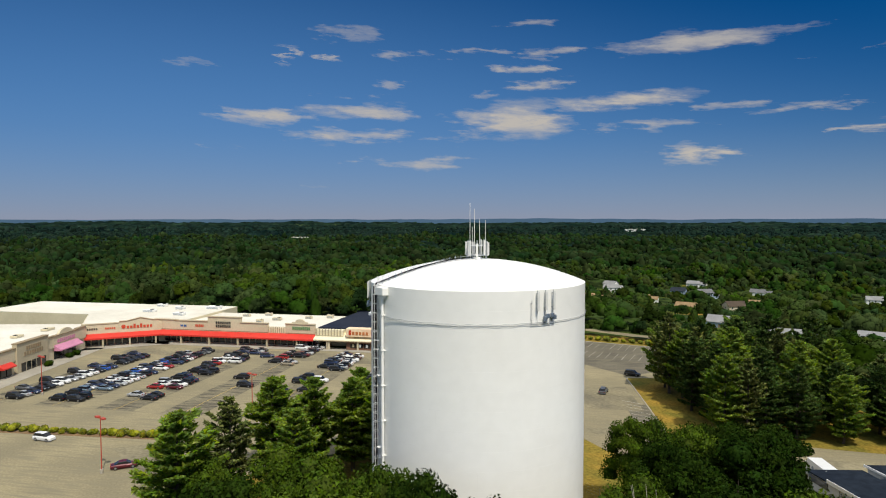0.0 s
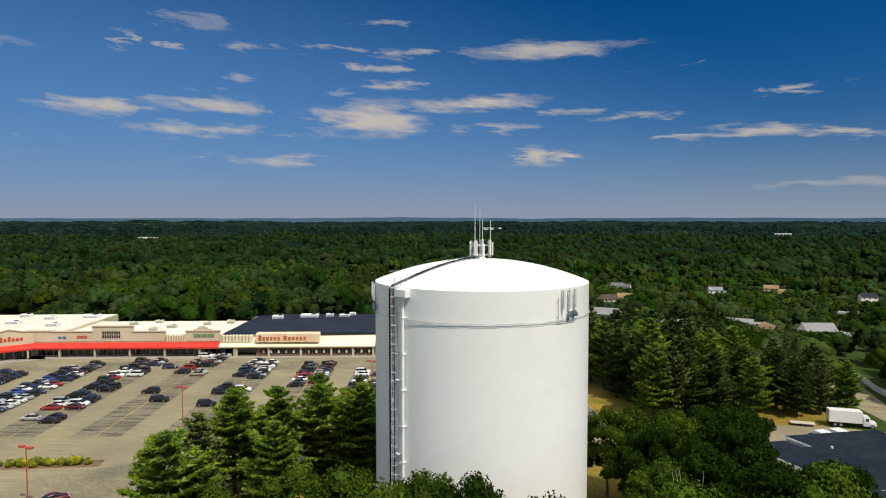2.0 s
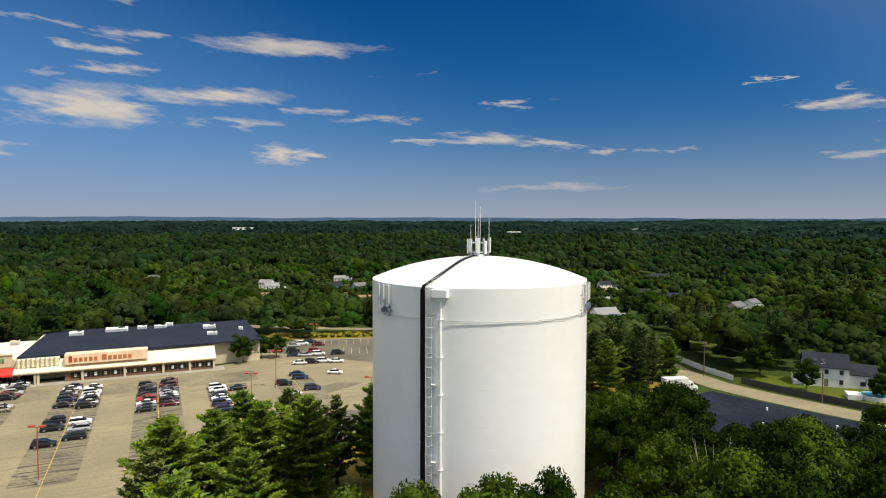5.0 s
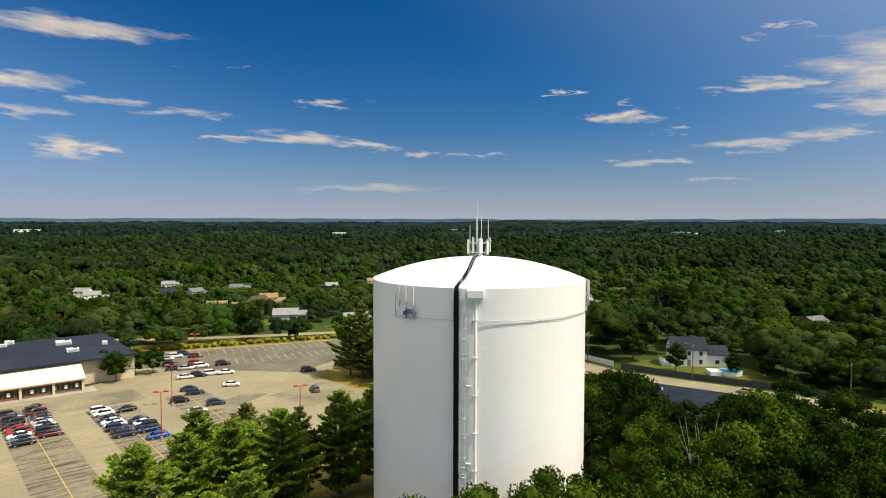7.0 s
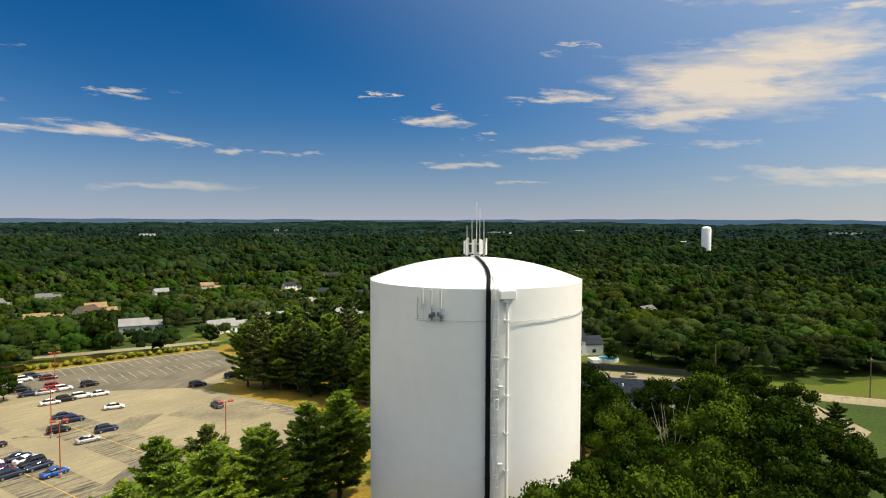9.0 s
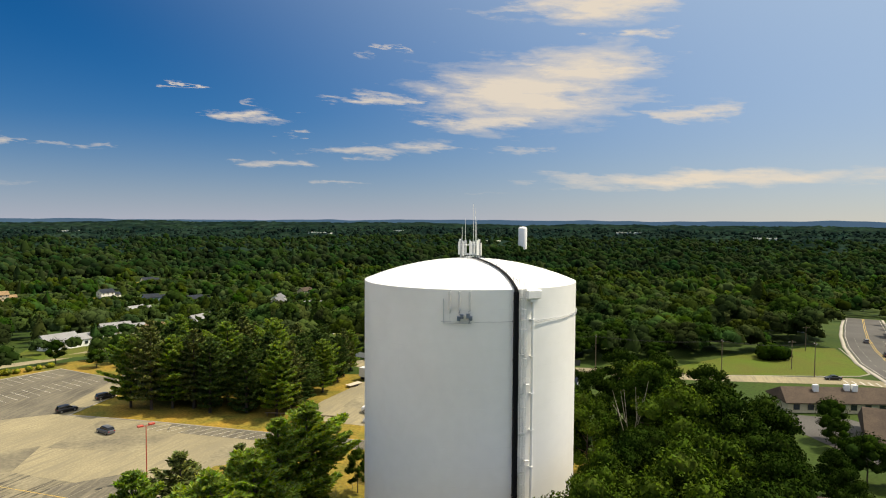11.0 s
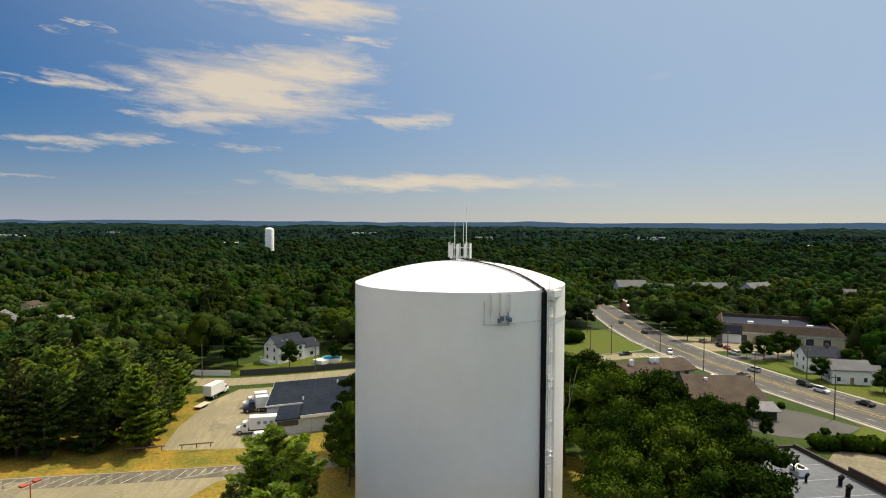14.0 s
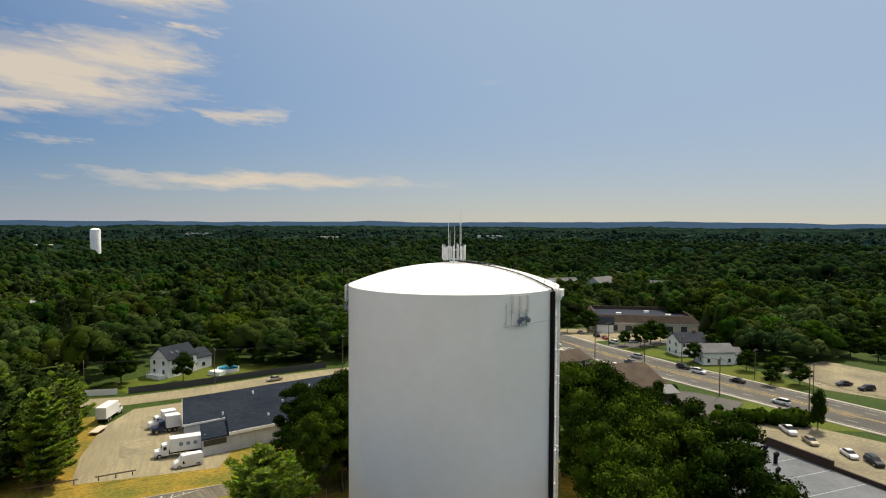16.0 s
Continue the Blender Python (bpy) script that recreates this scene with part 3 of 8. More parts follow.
# ---- paved areas ----
MALL = pose(-188.2, 1.6, 0, 0, 0, 44.5)      # x along the shop front, y into the building


def mall_xy(s, v):
    p = MALL @ Vector((s, v, 0))
    return (p.x, p.y)


MAIN_LOT = [mall_xy(-30, -22), mall_xy(-25, -90), (-120, -90), (-42, -82), (-42, -32), (-47, -12), (-44, 15), (-40, 36), (-28, 48), (-16, 46), (-8, 49), (1, 44.5), (17, 31.5), (21, 35), (-54, 97.5), (-54, 108), (-113, 99), mall_xy(122, -6), mall_xy(112, -5.8), mall_xy(-20, -5.8)]
NE_LOT = [(-114, 101), (-54, 100), (-43, 131), (-58, 155), (-113, 124)]
YARD = [(-5.5, 74), (5.5, 86), (22, 99.5), (35, 104.5), (52, 93), (34, 82), (14, 64), (22, 60), (12.3, 55.2)]
E_LOT = [(84, -39), (87, -55), (80, -70), (62, -84), (30, -66), (59, -38)]
BANK_LOT = [(86, -10), (92, 8), (103, 18), (112, 8), (108, -30), (103, -42), (88, -38), (84, -28)]
sheet("parking_main", MAIN_LOT, M["asphalt_worn"], 0.06, "large sun-bleached grey asphalt car park", "car park")
sheet("parking_side", NE_LOT, M["asphalt_patch"], 0.064, "dark patched asphalt overflow car park", "car park")
sheet("truck_yard", YARD, M["asphalt_worn"], 0.06, "pale worn asphalt truck yard", "yard")
sheet("parking_east", E_LOT, M["asphalt"], 0.06, "pale asphalt car park behind a flat roof", "car park")
sheet("parking_shop", BANK_LOT, M["road"], 0.06, "dark grey asphalt car park beside a brown roof", "car park")
sheet("drive_north", [(-54, 108), (-43, 131), (-36, 150), (-28, 150), (-38, 119), (-48, 105), (-54, 97)], M["asphalt_worn"], 0.066, "pale asphalt drive", "road")
sheet("parking_apron", [mall_xy(96, -3), mall_xy(96, -14), mall_xy(118, -24), (-88, 88), (-92, 102), (-114, 101), (-112, 112), mall_xy(124, 6)], M["asphalt_worn"], 0.052, "pale asphalt apron beside the shops", "car park")
sheet("parking_lodge", [(76, 42), (94, 60), (104, 50), (100, 30), (84, 20), (72, 28)], M["asphalt_worn"], 0.058, "pale worn car park behind the long low building", "car park")
sheet("worn_asphalt", [(-57, 74), (-47, 89), (-29, 74.5), (-41, 63)], M["asphalt"], 0.0765, "darker worn asphalt by the kerb", "car park")
for q in ([(8, 78), (16, 87), (22, 82), (13, 74)], [(24, 90), (31, 97), (36, 92), (31, 88)]):
    sheet("yard_patch", q, M["asphalt"], 0.075, "darker asphalt patch in the truck yard", "yard")
# lawns and dry banks
sheet("bank_dry", [(-54, 97.5), (21, 35), (40, 46), (22, 60), (12.3, 55.2), (-5.5, 74), (5.5, 86), (22, 99.5), (27, 108), (-10, 126), (-38, 119), (-48, 105)], M["dry_grass"], 0.045, "dry yellow grass under the pines", "grass")
sheet("tank_bank", [(-44, -30), (-30, -34), (0, -36), (30, -30), (44, 0), (40, 30), (24, 41), (2, 55), (-24, 62), (-40, 34), (-43, 14), (-46, -12)], M["dry_grass"], 0.04, "dry yellow grass round the tank", "grass")
sheet("bank_yard", [(17, 31.5), (32, 24), (42, 38), (30, 44), (21, 35)], M["dry_grass"], 0.05, "dry grass between yard and tank", "grass")
sheet("lawn_corner", [(113, 58), (150, 37.4), (160, 32.6), (166, 33), (171, 37.6), (204, 65.5), (197, 71), (160, 72), (122, 68)], M["lawn"], 0.05, "bright green mown corner lawn", "lawn")
sheet("lawn_house", [(44, 116), (84, 91), (88, 100), (84, 116), (62, 127), (46, 130)], M["lawn"], 0.05, "green lawn behind the white house", "lawn")
sheet("lawn_road", [(96, 66), (100, 80), (112, 72), (135, 60), (126, 52), (112, 58)], M["lawn"], 0.044, "green roadside verge", "lawn")
sheet("lawn_east", [(104, -42), (113, -34), (88, -70), (84, -56), (86, -40)], M["lawn"], 0.05, "mown green grass beside the main road", "lawn")
sheet("lawn_far", [(150, -24), (168, 6), (180, 0), (150, -44), (128, -62), (120, -52)], M["lawn"], 0.04, "green front lawns across the road", "lawn")
sheet("bank_lot", [(-140, 128), (-113, 124.5), (-58, 155.5), (-43, 131.5), (-36, 150), (-52, 168), (-100, 153)], M["dry_grass"], 0.05, "yellow verge behind the overflow car park", "grass")
sheet("lot_east_far", [(118, -88), (127, -64), (150, -52), (175, -70), (150, -100)], M["asphalt"], 0.05, "pale car park across the main road", "car park")
sheet("lot_big_shop", [(168, 18), (200, 40), (215, 20), (196, -28), (180, -22), (190, 0)], M["asphalt_worn"], 0.05, "pale car park before a large shop", "car park")

# ---- roads ----
MAIN_ROAD = [(10, -205), (60, -128), (84, -92), (100, -68), (116, -46), (137, -17), (160, 11), (186, 36), (216, 57), (252, 79), (300, 106), (380, 150)]
SIDE_ROAD = [(-20, 205), (4, 168), (18, 142), (27, 125), (38, 113), (50, 104.5), (72, 90), (96, 70.5), (112, 56), (132, 42), (152, 29), (158, 20)]
NORTH_ROAD = [(-170, 146), (-140, 149), (-100, 159), (-62, 175), (-44, 190), (-20, 205), (0, 232)]
band("road_main", MAIN_ROAD, -9.2, 9.2, M["road"], 0.07, "wide grey main road with yellow centre lines")
band("road_side", SIDE_ROAD, -4.2, 4.2, M["asphalt_worn"], 0.074, "narrow pale side road")
band("road_north", NORTH_ROAD, -3.4, 3.4, M["asphalt_worn"], 0.068, "pale back road behind the car park")
band("road_cross", [(158, 14), (172, -2), (192, -18), (240, -52)], -4.5, 4.5, M["road"], 0.066, "side street across the main road")
for w in (-10.9, 9.5):
    band("pavement", MAIN_ROAD, w, w + 1.4, M["concrete"], 0.0, "pale concrete pavement beside the main road", "pavement", curb=0.14)
for w in (-0.45, 0.25):
    band("line_yellow", MAIN_ROAD, w, w + 0.2, M["line_yellow"], 0.085, "double yellow centre line", "road marking")
for w in (-1.9, 1.7):
    band("line_yellow", MAIN_ROAD[3:7], w, w + 0.16, M["line_yellow"], 0.085, "yellow turning-lane line", "road marking")
for w in (-8.6, 8.4):
    band("line_edge", MAIN_ROAD, w, w + 0.16, M["line_white"], 0.085, "white edge line", "road marking")


def along(line, step):
    """Points and directions along a line, every step metres."""
    out, carry = [], 0.0
    for (xa, ya), (xb, yb) in zip(line, line[1:]):
        l = math.hypot(xb - xa, yb - ya)
        d = carry
        while d < l:
            out.append((xa + (xb - xa) * d / l, ya + (yb - ya) * d / l, (xb - xa) / l, (yb - ya) / l))
            d += step
        carry = d - l
    return out


lane_marks = thing("lane_dash", "broken white lane line", "road marking", kind="structure")
for w in (-5.2, 5.2):
    for x, y, dx, dy in along(MAIN_ROAD[2:10], 9.0):
        px, py = x - dy * w, y + dx * w
        band("dash", [(px, py), (px + 3 * dx, py + 3 * dy)], -0.08, 0.08, M["line_white"], 0.09, "", parent=lane_marks)
crossing = thing("crossing", "white zebra crossing at the junction", "road marking", kind="structure")
for k in range(9):
    x, y = 147.5 + 1.25 * k, 2.6 - 1.65 * k + 26
    band("bar", [(x, y), (x + 2.6, y + 3.0)], -0.25, 0.25, M["line_white"], 0.092, "", parent=crossing)
band("kerb", [(-54, 97.5), (21, 35)], -0.1, 0.2, M["concrete"], 0.02, "pale concrete kerb", "kerb", curb=0.15)
band("kerb", [(-54, 97), (-48, 105), (-38, 119), (-28, 150)], -0.1, 0.2, M["concrete"], 0.02, "pale concrete kerb", "kerb", curb=0.15)
band("kerb", [(-113, 124), (-58, 155), (-43, 131)], -0.1, 0.2, M["concrete"], 0.02, "pale concrete kerb", "kerb", curb=0.15)
band("kerb", [(113, 57.6), (150, 37), (160, 32.2), (166, 32.5), (171.4, 37), (206, 65)], -0.1, 0.25, M["concrete"], 0.02, "pale concrete kerb", "kerb", curb=0.15)


# ---- painted stalls ----
def stall_lines(name, frame_m, x0, y0, y1, mat, label, pitch=2.75, length=5.2, spine=True):
    t = thing(name, label, "road marking", kind="structure")
    verts, faces = [], []

    def quad(xa, xb, ya, yb):
        o = len(verts)
        for x, y in ((xa, ya), (xb, ya), (xb, yb), (xa, yb)):
            p = frame_m @ Vector((x, y, 0))
            verts.append((p.x, p.y, height(p.x, p.y) + 0.085))
        faces.append((o, o + 1, o + 2, o + 3))

    y = y0
    while y <= y1:
        quad(x0 - length, x0 + length, y - 0.06, y + 0.06)
        y += pitch
    part("stall_line", array_mesh("stall_line", verts, faces, mat), mat, t)
    if spine:
        verts, faces = [], []
        y = y0
        while y < y1:
            quad(x0 - 0.08, x0 + 0.08, y, min(y + 8, y1))
            y += 8
        part("spine_line", array_mesh("spine_line", verts, faces, M["line_yellow"]), M["line_yellow"], t)
    return t


ROWS = [-1.0, 16.5, 34.5, 53.0, 72.0, 91.0, 108.5, 127.0]
for s in ROWS:
    stall_lines("stalls", MALL, s, -84 if s < 60 else -92, -26, M["line_faint"], "faded yellow parking stall lines")
# darker worn stalls between the pale driving aisles
for s in ROWS:
    v0, v1 = (-84, -25)
    sheet("stall_wear", [mall_xy(s - 5.4, v0), mall_xy(s + 5.4, v0), mall_xy(s + 5.4, v1), mall_xy(s - 5.4, v1)], M["asphalt_stall"], 0.072, "darker streaked asphalt of a parking row", "car park")
sheet("fire_lane", [mall_xy(-12, -23), mall_xy(-12, -10), mall_xy(118, -10), mall_xy(118, -23)], M["asphalt"], 0.071, "darker asphalt lane along the shops", "road")
NE = pose(-113, 124, 0, 0, 0, 29.4)
for v in (-6.0, -23.0):
    stall_lines("stalls", NE @ pose(0, v, 0, 0, 0, -90), 0, 6 if v > -10 else 16, 60 if v > -10 else 62, M["line_white"], "white parking stall lines", spine=False)
KERB_ROW = pose(4.4, 48.8, 0, 0, 0, 140.2)      # x along the kerb, y into the lot
sheet("stall_strip", [tuple((KERB_ROW @ Vector(p))[:2]) for p in ((-2, 5.6, 0), (46, 5.6, 0), (48, 0.2, 0), (-2, 0.2, 0))], M["asphalt_patch"], 0.074, "dark asphalt of the stalls along the kerb", "car park")
kerb_stalls = thing("kerb_stalls", "slanting white stall lines and a hatched box along the kerb", "road marking", kind="structure")
for k in range(12):
    a, b = KERB_ROW @ Vector((18.5 + 2.7 * k, 0.4, 0)), KERB_ROW @ Vector((21.3 + 2.7 * k, 5.4, 0))
    band("stall_line", [(a.x, a.y), (b.x, b.y)], -0.07, 0.07, M["line_white"], 0.088, "", parent=kerb_stalls)
for k in range(8):
    a, b = KERB_ROW @ Vector((3.6 + 1.8 * k, 0.4, 0)), KERB_ROW @ Vector((3.6 + 1.8 * k + 0.2 * k, 0.4 + 0.65 * k, 0))
    if k:
        band("hatch_line", [(a.x, a.y), (b.x, b.y)], -0.09, 0.09, M["line_white"], 0.088, "", parent=kerb_stalls)
a, b = KERB_ROW @ Vector((2.6, 0.4, 0)), KERB_ROW @ Vector((18.2, 5.4, 0))
band("hatch_line", [(a.x, a.y), (b.x, b.y)], -0.09, 0.09, M["line_white"], 0.089, "", parent=kerb_stalls)
for x0, y0, x1, y1, key in ((-100, -75, -60, -60, "asphalt"), (-75, -38, -50, -20, "asphalt"), (-60, 30, -40, 52, "asphalt_patch"), (-70, 60, -58, 76, "asphalt"), (-30, 50, -20, 60, "asphalt")):
    sheet("tar_patch", [(x0, y0), (x1 - 4, y0 + 2), (x1, y1), (x0 + 5, y1 - 1)], M[key], 0.078, "darker asphalt repair patch", "car park")


# planted divider between the two car parks
band("divider", [mall_xy(-12, -104.5), mall_xy(62, -99.5)], -1.6, 1.6, M["soil"], 0.0, "planted brown mulch divider with kerb", "planter", curb=0.16)

# ---- water tank ----
R, RIM, APEX = 15.0, 39.0, 42.0
CAP_R = (R * R + (APEX - RIM) ** 2) / (2 * (APEX - RIM))


def dome_z(r):
    return APEX - CAP_R + math.sqrt(CAP_R * CAP_R - r * r)


def polar(az, r, z):
    a = radians(az)
    return Vector((r * math.sin(a), r * math.cos(a), z))


def lathe(profile, seg=128, closed_top=True):
    bm = bmesh.new()
    rings = []
    for r, z in profile:
        if r < 1e-6:
            rings.append([bm.verts.new((0, 0, z))])
        else:
            rings.append([bm.verts.new((r * math.cos(2 * math.pi * k / seg), r * math.sin(2 * math.pi * k / seg), z)) for k in range(seg)])
    for a, b in zip(rings, rings[1:]):
        for k in range(seg):
            j = (k + 1) % seg
            if len(a) == 1:
                bm.faces.new((a[0], b[j], b[k]))
            elif len(b) == 1:
                bm.faces.new((a[k], a[j], b[0]))
            else:
                bm.faces.new((a[k], a[j], b[j], b[k]))
    return bm


tank = thing("water_tank", "tall white painted steel water tank with shallow domed roof", "water tank")
wall_profile = [(R, z) for z in np.linspace(-1.0, RIM, 13)]
wall = part("tank_wall", lathe(wall_profile), M["tank_white"], tank, smooth=True)
roof_profile = [(R, RIM)] + [(r, dome_z(r)) for r in np.linspace(R - 0.15, 0.6, 18)] + [(0, APEX)]
part("tank_roof", lathe(roof_profile), M["tank_white"], tank, "white domed tank roof", smooth=True)
# faint plate seams: a weld ring and upright joints for each course
for c in range(1, 16):
    part("weld_ring", lathe([(R + 0.001, c * 2.44 - 0.018), (R + 0.006, c * 2.44 - 0.01), (R + 0.006, c * 2.44 + 0.01), (R + 0.001, c * 2.44 + 0.018)], 128), M["tank_seam"], tank)
for c in range(15):
    for k in range(9):
        bm = bmesh.new()
        a = 40 * k + (20 if c % 2 else 0) + 7
        p, d = polar(a, R + 0.004, 0), polar(a + 90, 0.012, 0)
        z0, z1 = c * 2.44 + 0.05, c * 2.44 + 2.38
        if z1 > RIM - 0.3:
            z1 = RIM - 0.3
        o = polar(a, 0.012, 0)
        vs = [bm.verts.new(v) for v in (p - d + Vector((0, 0, z0)), p + d + Vector((0, 0, z0)), p + d + Vector((0, 0, z1)), p - d + Vector((0, 0, z1)))]
        bm.faces.new(vs)
        part("plate_seam", bm, M["tank_seam"], tank)
# ring hoop with cables below the rim
for z, r, a0, a1, wob in ((35.05, 0.035, 182, 94, 0.06), (34.86, 0.022, 180, 96, 0.10), (35.1, 0.022, 188, 224, 0.03), (35.0, 0.03, 96, -24, 0.06)):
    n, bm = 64, bmesh.new()
    pts = [polar(a0 + (a1 - a0) * k / n, R + 0.14, z + wob * math.sin(0.7 * k) * math.sin(0.31 * k + z)) for k in range(n + 1)]
    add_path(bm, pts, r, 5)
    part("cable_ring", bm, M["cable_grey"], tank, "grey cable run strapped round the tank")

LADDER = 185.6


def ladder_frame(az):
    """x to the climber's right along the wall, y outwards, z up, on the wall's face."""
    a = radians(az)
    out = Vector((math.sin(a), math.cos(a), 0))
    side = Vector((-math.cos(a), math.sin(a), 0))
    m = Matrix((( side.x, out.x, 0, out.x * R), (side.y, out.y, 0, out.y * R), (0, 0, 1, 0), (0, 0, 0, 1)))
    return m


lf = ladder_frame(LADDER)
ladder = part("ladder", tube((-0.24, 0.22, 1), (-0.24, 0.22, RIM + 1.1), 0.035), M["steel_white"], tank, "white steel ladder with safety cage")
ladder.matrix_world = lf
part("rail", tube((0.24, 0.22, 1), (0.24, 0.22, RIM + 1.1), 0.035), M["steel_white"], ladder)
rung_mesh = mesh_of("rung", tube((-0.24, 0.22, 0), (0.24, 0.22, 0), 0.016, sides=4), M["steel_white"])
for k in range(126):
    part("rung", rung_mesh, None, ladder).location = (0, 0, 1.2 + 0.3 * k)
hoop = [(-0.36, 0.22), (-0.38, 0.55), (-0.24, 0.86), (0, 0.96), (0.24, 0.86), (0.38, 0.55), (0.36, 0.22)]
bm = bmesh.new()
add_path(bm, [(x, y, 0) for x, y in hoop], 0.03, 4)
hoop_mesh = mesh_of("cage_hoop", bm, M["steel_white"])
for k in range(31):
    part("cage_hoop", hoop_mesh, None, ladder).location = (0, 0, 3.0 + 1.2 * k)
for x, y in hoop[1:-1]:
    part("cage_strap", tube((x, y, 3.0), (x, y, RIM + 0.2), 0.022, sides=4), M["steel_white"], ladder)
for k in range(8):
    z = 1.5 + 4.9 * k
    bm = box(-0.5, 0.5, 0.0, 0.24, z, z + 0.07)
    part("standoff", bm, M["steel_white"], ladder)
for k in range(3):
    z = 8.2 + 9.5 * k
    part("rest_platform", box(0.36, 0.95, 0.05, 0.7, z, z + 0.12, 0.02), M["steel_white"], ladder)

# bundle of black feeder cables beside the ladder, and up over the roof to the mast
tray = part("cable_tray", box(-0.25, 0.25, 0.04, 0.44, 0.5, RIM - 0.3), M["cable_black"], tank, "bundle of black feeder cables running down the wall")
tray.matrix_world = ladder_frame(188.9)
for k in range(7):
    bm = bmesh.new()
    x = -0.24 + 0.08 * k
    zs = np.linspace(0.6, RIM - 0.2, 14)
    add_path(bm, [(x + 0.02 * math.sin(z + k), 0.48, z) for z in zs], 0.05, 5)
    part("feeder_cable", bm, M["cable_black"], tray)
for k in range(16):
    part("cable_clamp", box(-0.32, 0.32, 0.03, 0.56, 1.5 + 2.4 * k, 1.58 + 2.4 * k), M["cable_black"], tray)
for k in range(5):
    bm = bmesh.new()
    off = -0.20 + 0.10 * k
    pts = [ladder_frame(188.9) @ Vector((off, 0.46, RIM - 0.5)), ladder_frame(188.9) @ Vector((off, 0.12, RIM + 0.20))]
    for r in np.linspace(R - 0.6, 0.9, 18):
        az = 188.9 - 3.0 * math.sin((R - r) / R * math.pi * 1.2)
        side = polar(az - 90, off, 0)
        pts.append(polar(az, r, dome_z(r) + 0.20) + side)
    add_path(bm, pts, 0.055, 5)
    part("roof_cable", bm, M["cable_black"], tank, "black cable crossing the domed roof")
for k in range(15):
    r = R - 1.0 - 0.9 * k
    az = 188.9 - 3.0 * math.sin((R - r) / R * math.pi * 1.2)
    o, d = polar(az, r, dome_z(r) + 0.10), polar(az - 90, 0.40, 0)
    part("cable_support", tube(o - d, o + d, 0.03, sides=5), M["steel_white"], tank)
rail = part("roof_rail", tube(polar(185.0, R - 0.4, dome_z(R - 0.4)), polar(185.0, R - 0.4, dome_z(R - 0.4) + 1.05), 0.03), M["galvanised"], tank, "low posts with a safety line up the roof")
for k in range(15):
    r = R - 1.3 - 0.92 * k
    p = polar(185.2, r, dome_z(r))
    part("post", tube(p, p + Vector((0, 0, 0.62)), 0.035, sides=5), M["radio_grey"], rail)
bm = bmesh.new()
pts = [polar(185.2, r, dome_z(r) + 0.45) for r in np.linspace(R - 0.5, 1.0, 20)]
add_path(bm, pts, 0.018, 4)
part("safety_line", bm, M["galvanised"], rail)

# overflow box and pipe
ob_ = part("overflow_box", box(-1.0, 1.0, -0.02, 0.85, RIM - 1.15, RIM - 0.12, 0.06), M["tank_white"], tank, "white overflow box at the tank's rim")
ob_.matrix_world = ladder_frame(180.2)
bm = bmesh.new()
add_box(bm, -0.55, 0.55, 0.02, 0.62, RIM - 1.55, RIM - 1.16)
part("hopper", bm, M["tank_white"], ob_)
part("overflow_pipe", tube((0, 0.34, -0.5), (0, 0.34, RIM - 1.5), 0.19, sides=16), M["tank_white"], ob_, smooth=False)
for k in range(8):
    part("pipe_bracket", box(-0.26, 0.26, -0.02, 0.56, 3.0 + 4.6 * k, 3.1 + 4.6 * k), M["tank_white"], ob_)
# grab rails where the ladder reaches the roof
for az in (184.0, 187.2):
    bm = bmesh.new()
    pts = [polar(az, R + 0.15, RIM - 0.1), polar(az, R + 0.15, RIM + 1.1), polar(az, R - 1.2, RIM + 1.25), polar(az, R - 1.2, dome_z(R - 1.2))]
    add_path(bm, pts, 0.03, 5)
    part("grab_rail", bm, M["steel_white"], tank)


# ---- sector antennas on the wall, just below the rim ----
def panel_antenna(m, label, h=2.1, w=0.32, d=0.16):
    a = thing("panel_antenna", label, "antenna", "antennas on the tank")
    a.matrix_world = m
    part("radome", box(-w / 2, w / 2, -d / 2, d / 2, 0, h, 0.04), M["panel_white"], a)
    part("mount_pipe", tube((0, -0.22, -0.35), (0, -0.22, h + 0.15), 0.04, sides=8), M["galvanised"], a)
    for z in (0.25, h - 0.3):
        part("bracket", box(-0.05, 0.05, -0.44, -0.06, z, z + 0.1), M["galvanised"], a)
    return a


def radio_unit(m):
    a = thing("radio_unit", "small grey radio unit with cooling fins", "radio", "radio units on the tank")
    a.matrix_world = m
    part("housing", box(-0.2, 0.2, -0.14, 0.14, 0, 0.55, 0.03), M["radio_grey"], a)
    for k in range(4):
        part("fin", box(-0.17 + 0.1 * k, -0.14 + 0.1 * k, 0.14, 0.2, 0.05, 0.5), M["radio_grey"], a)
    part("mount_plate", box(-0.1, 0.1, -0.4, -0.14, 0.1, 0.45), M["galvanised"], a)
    return a


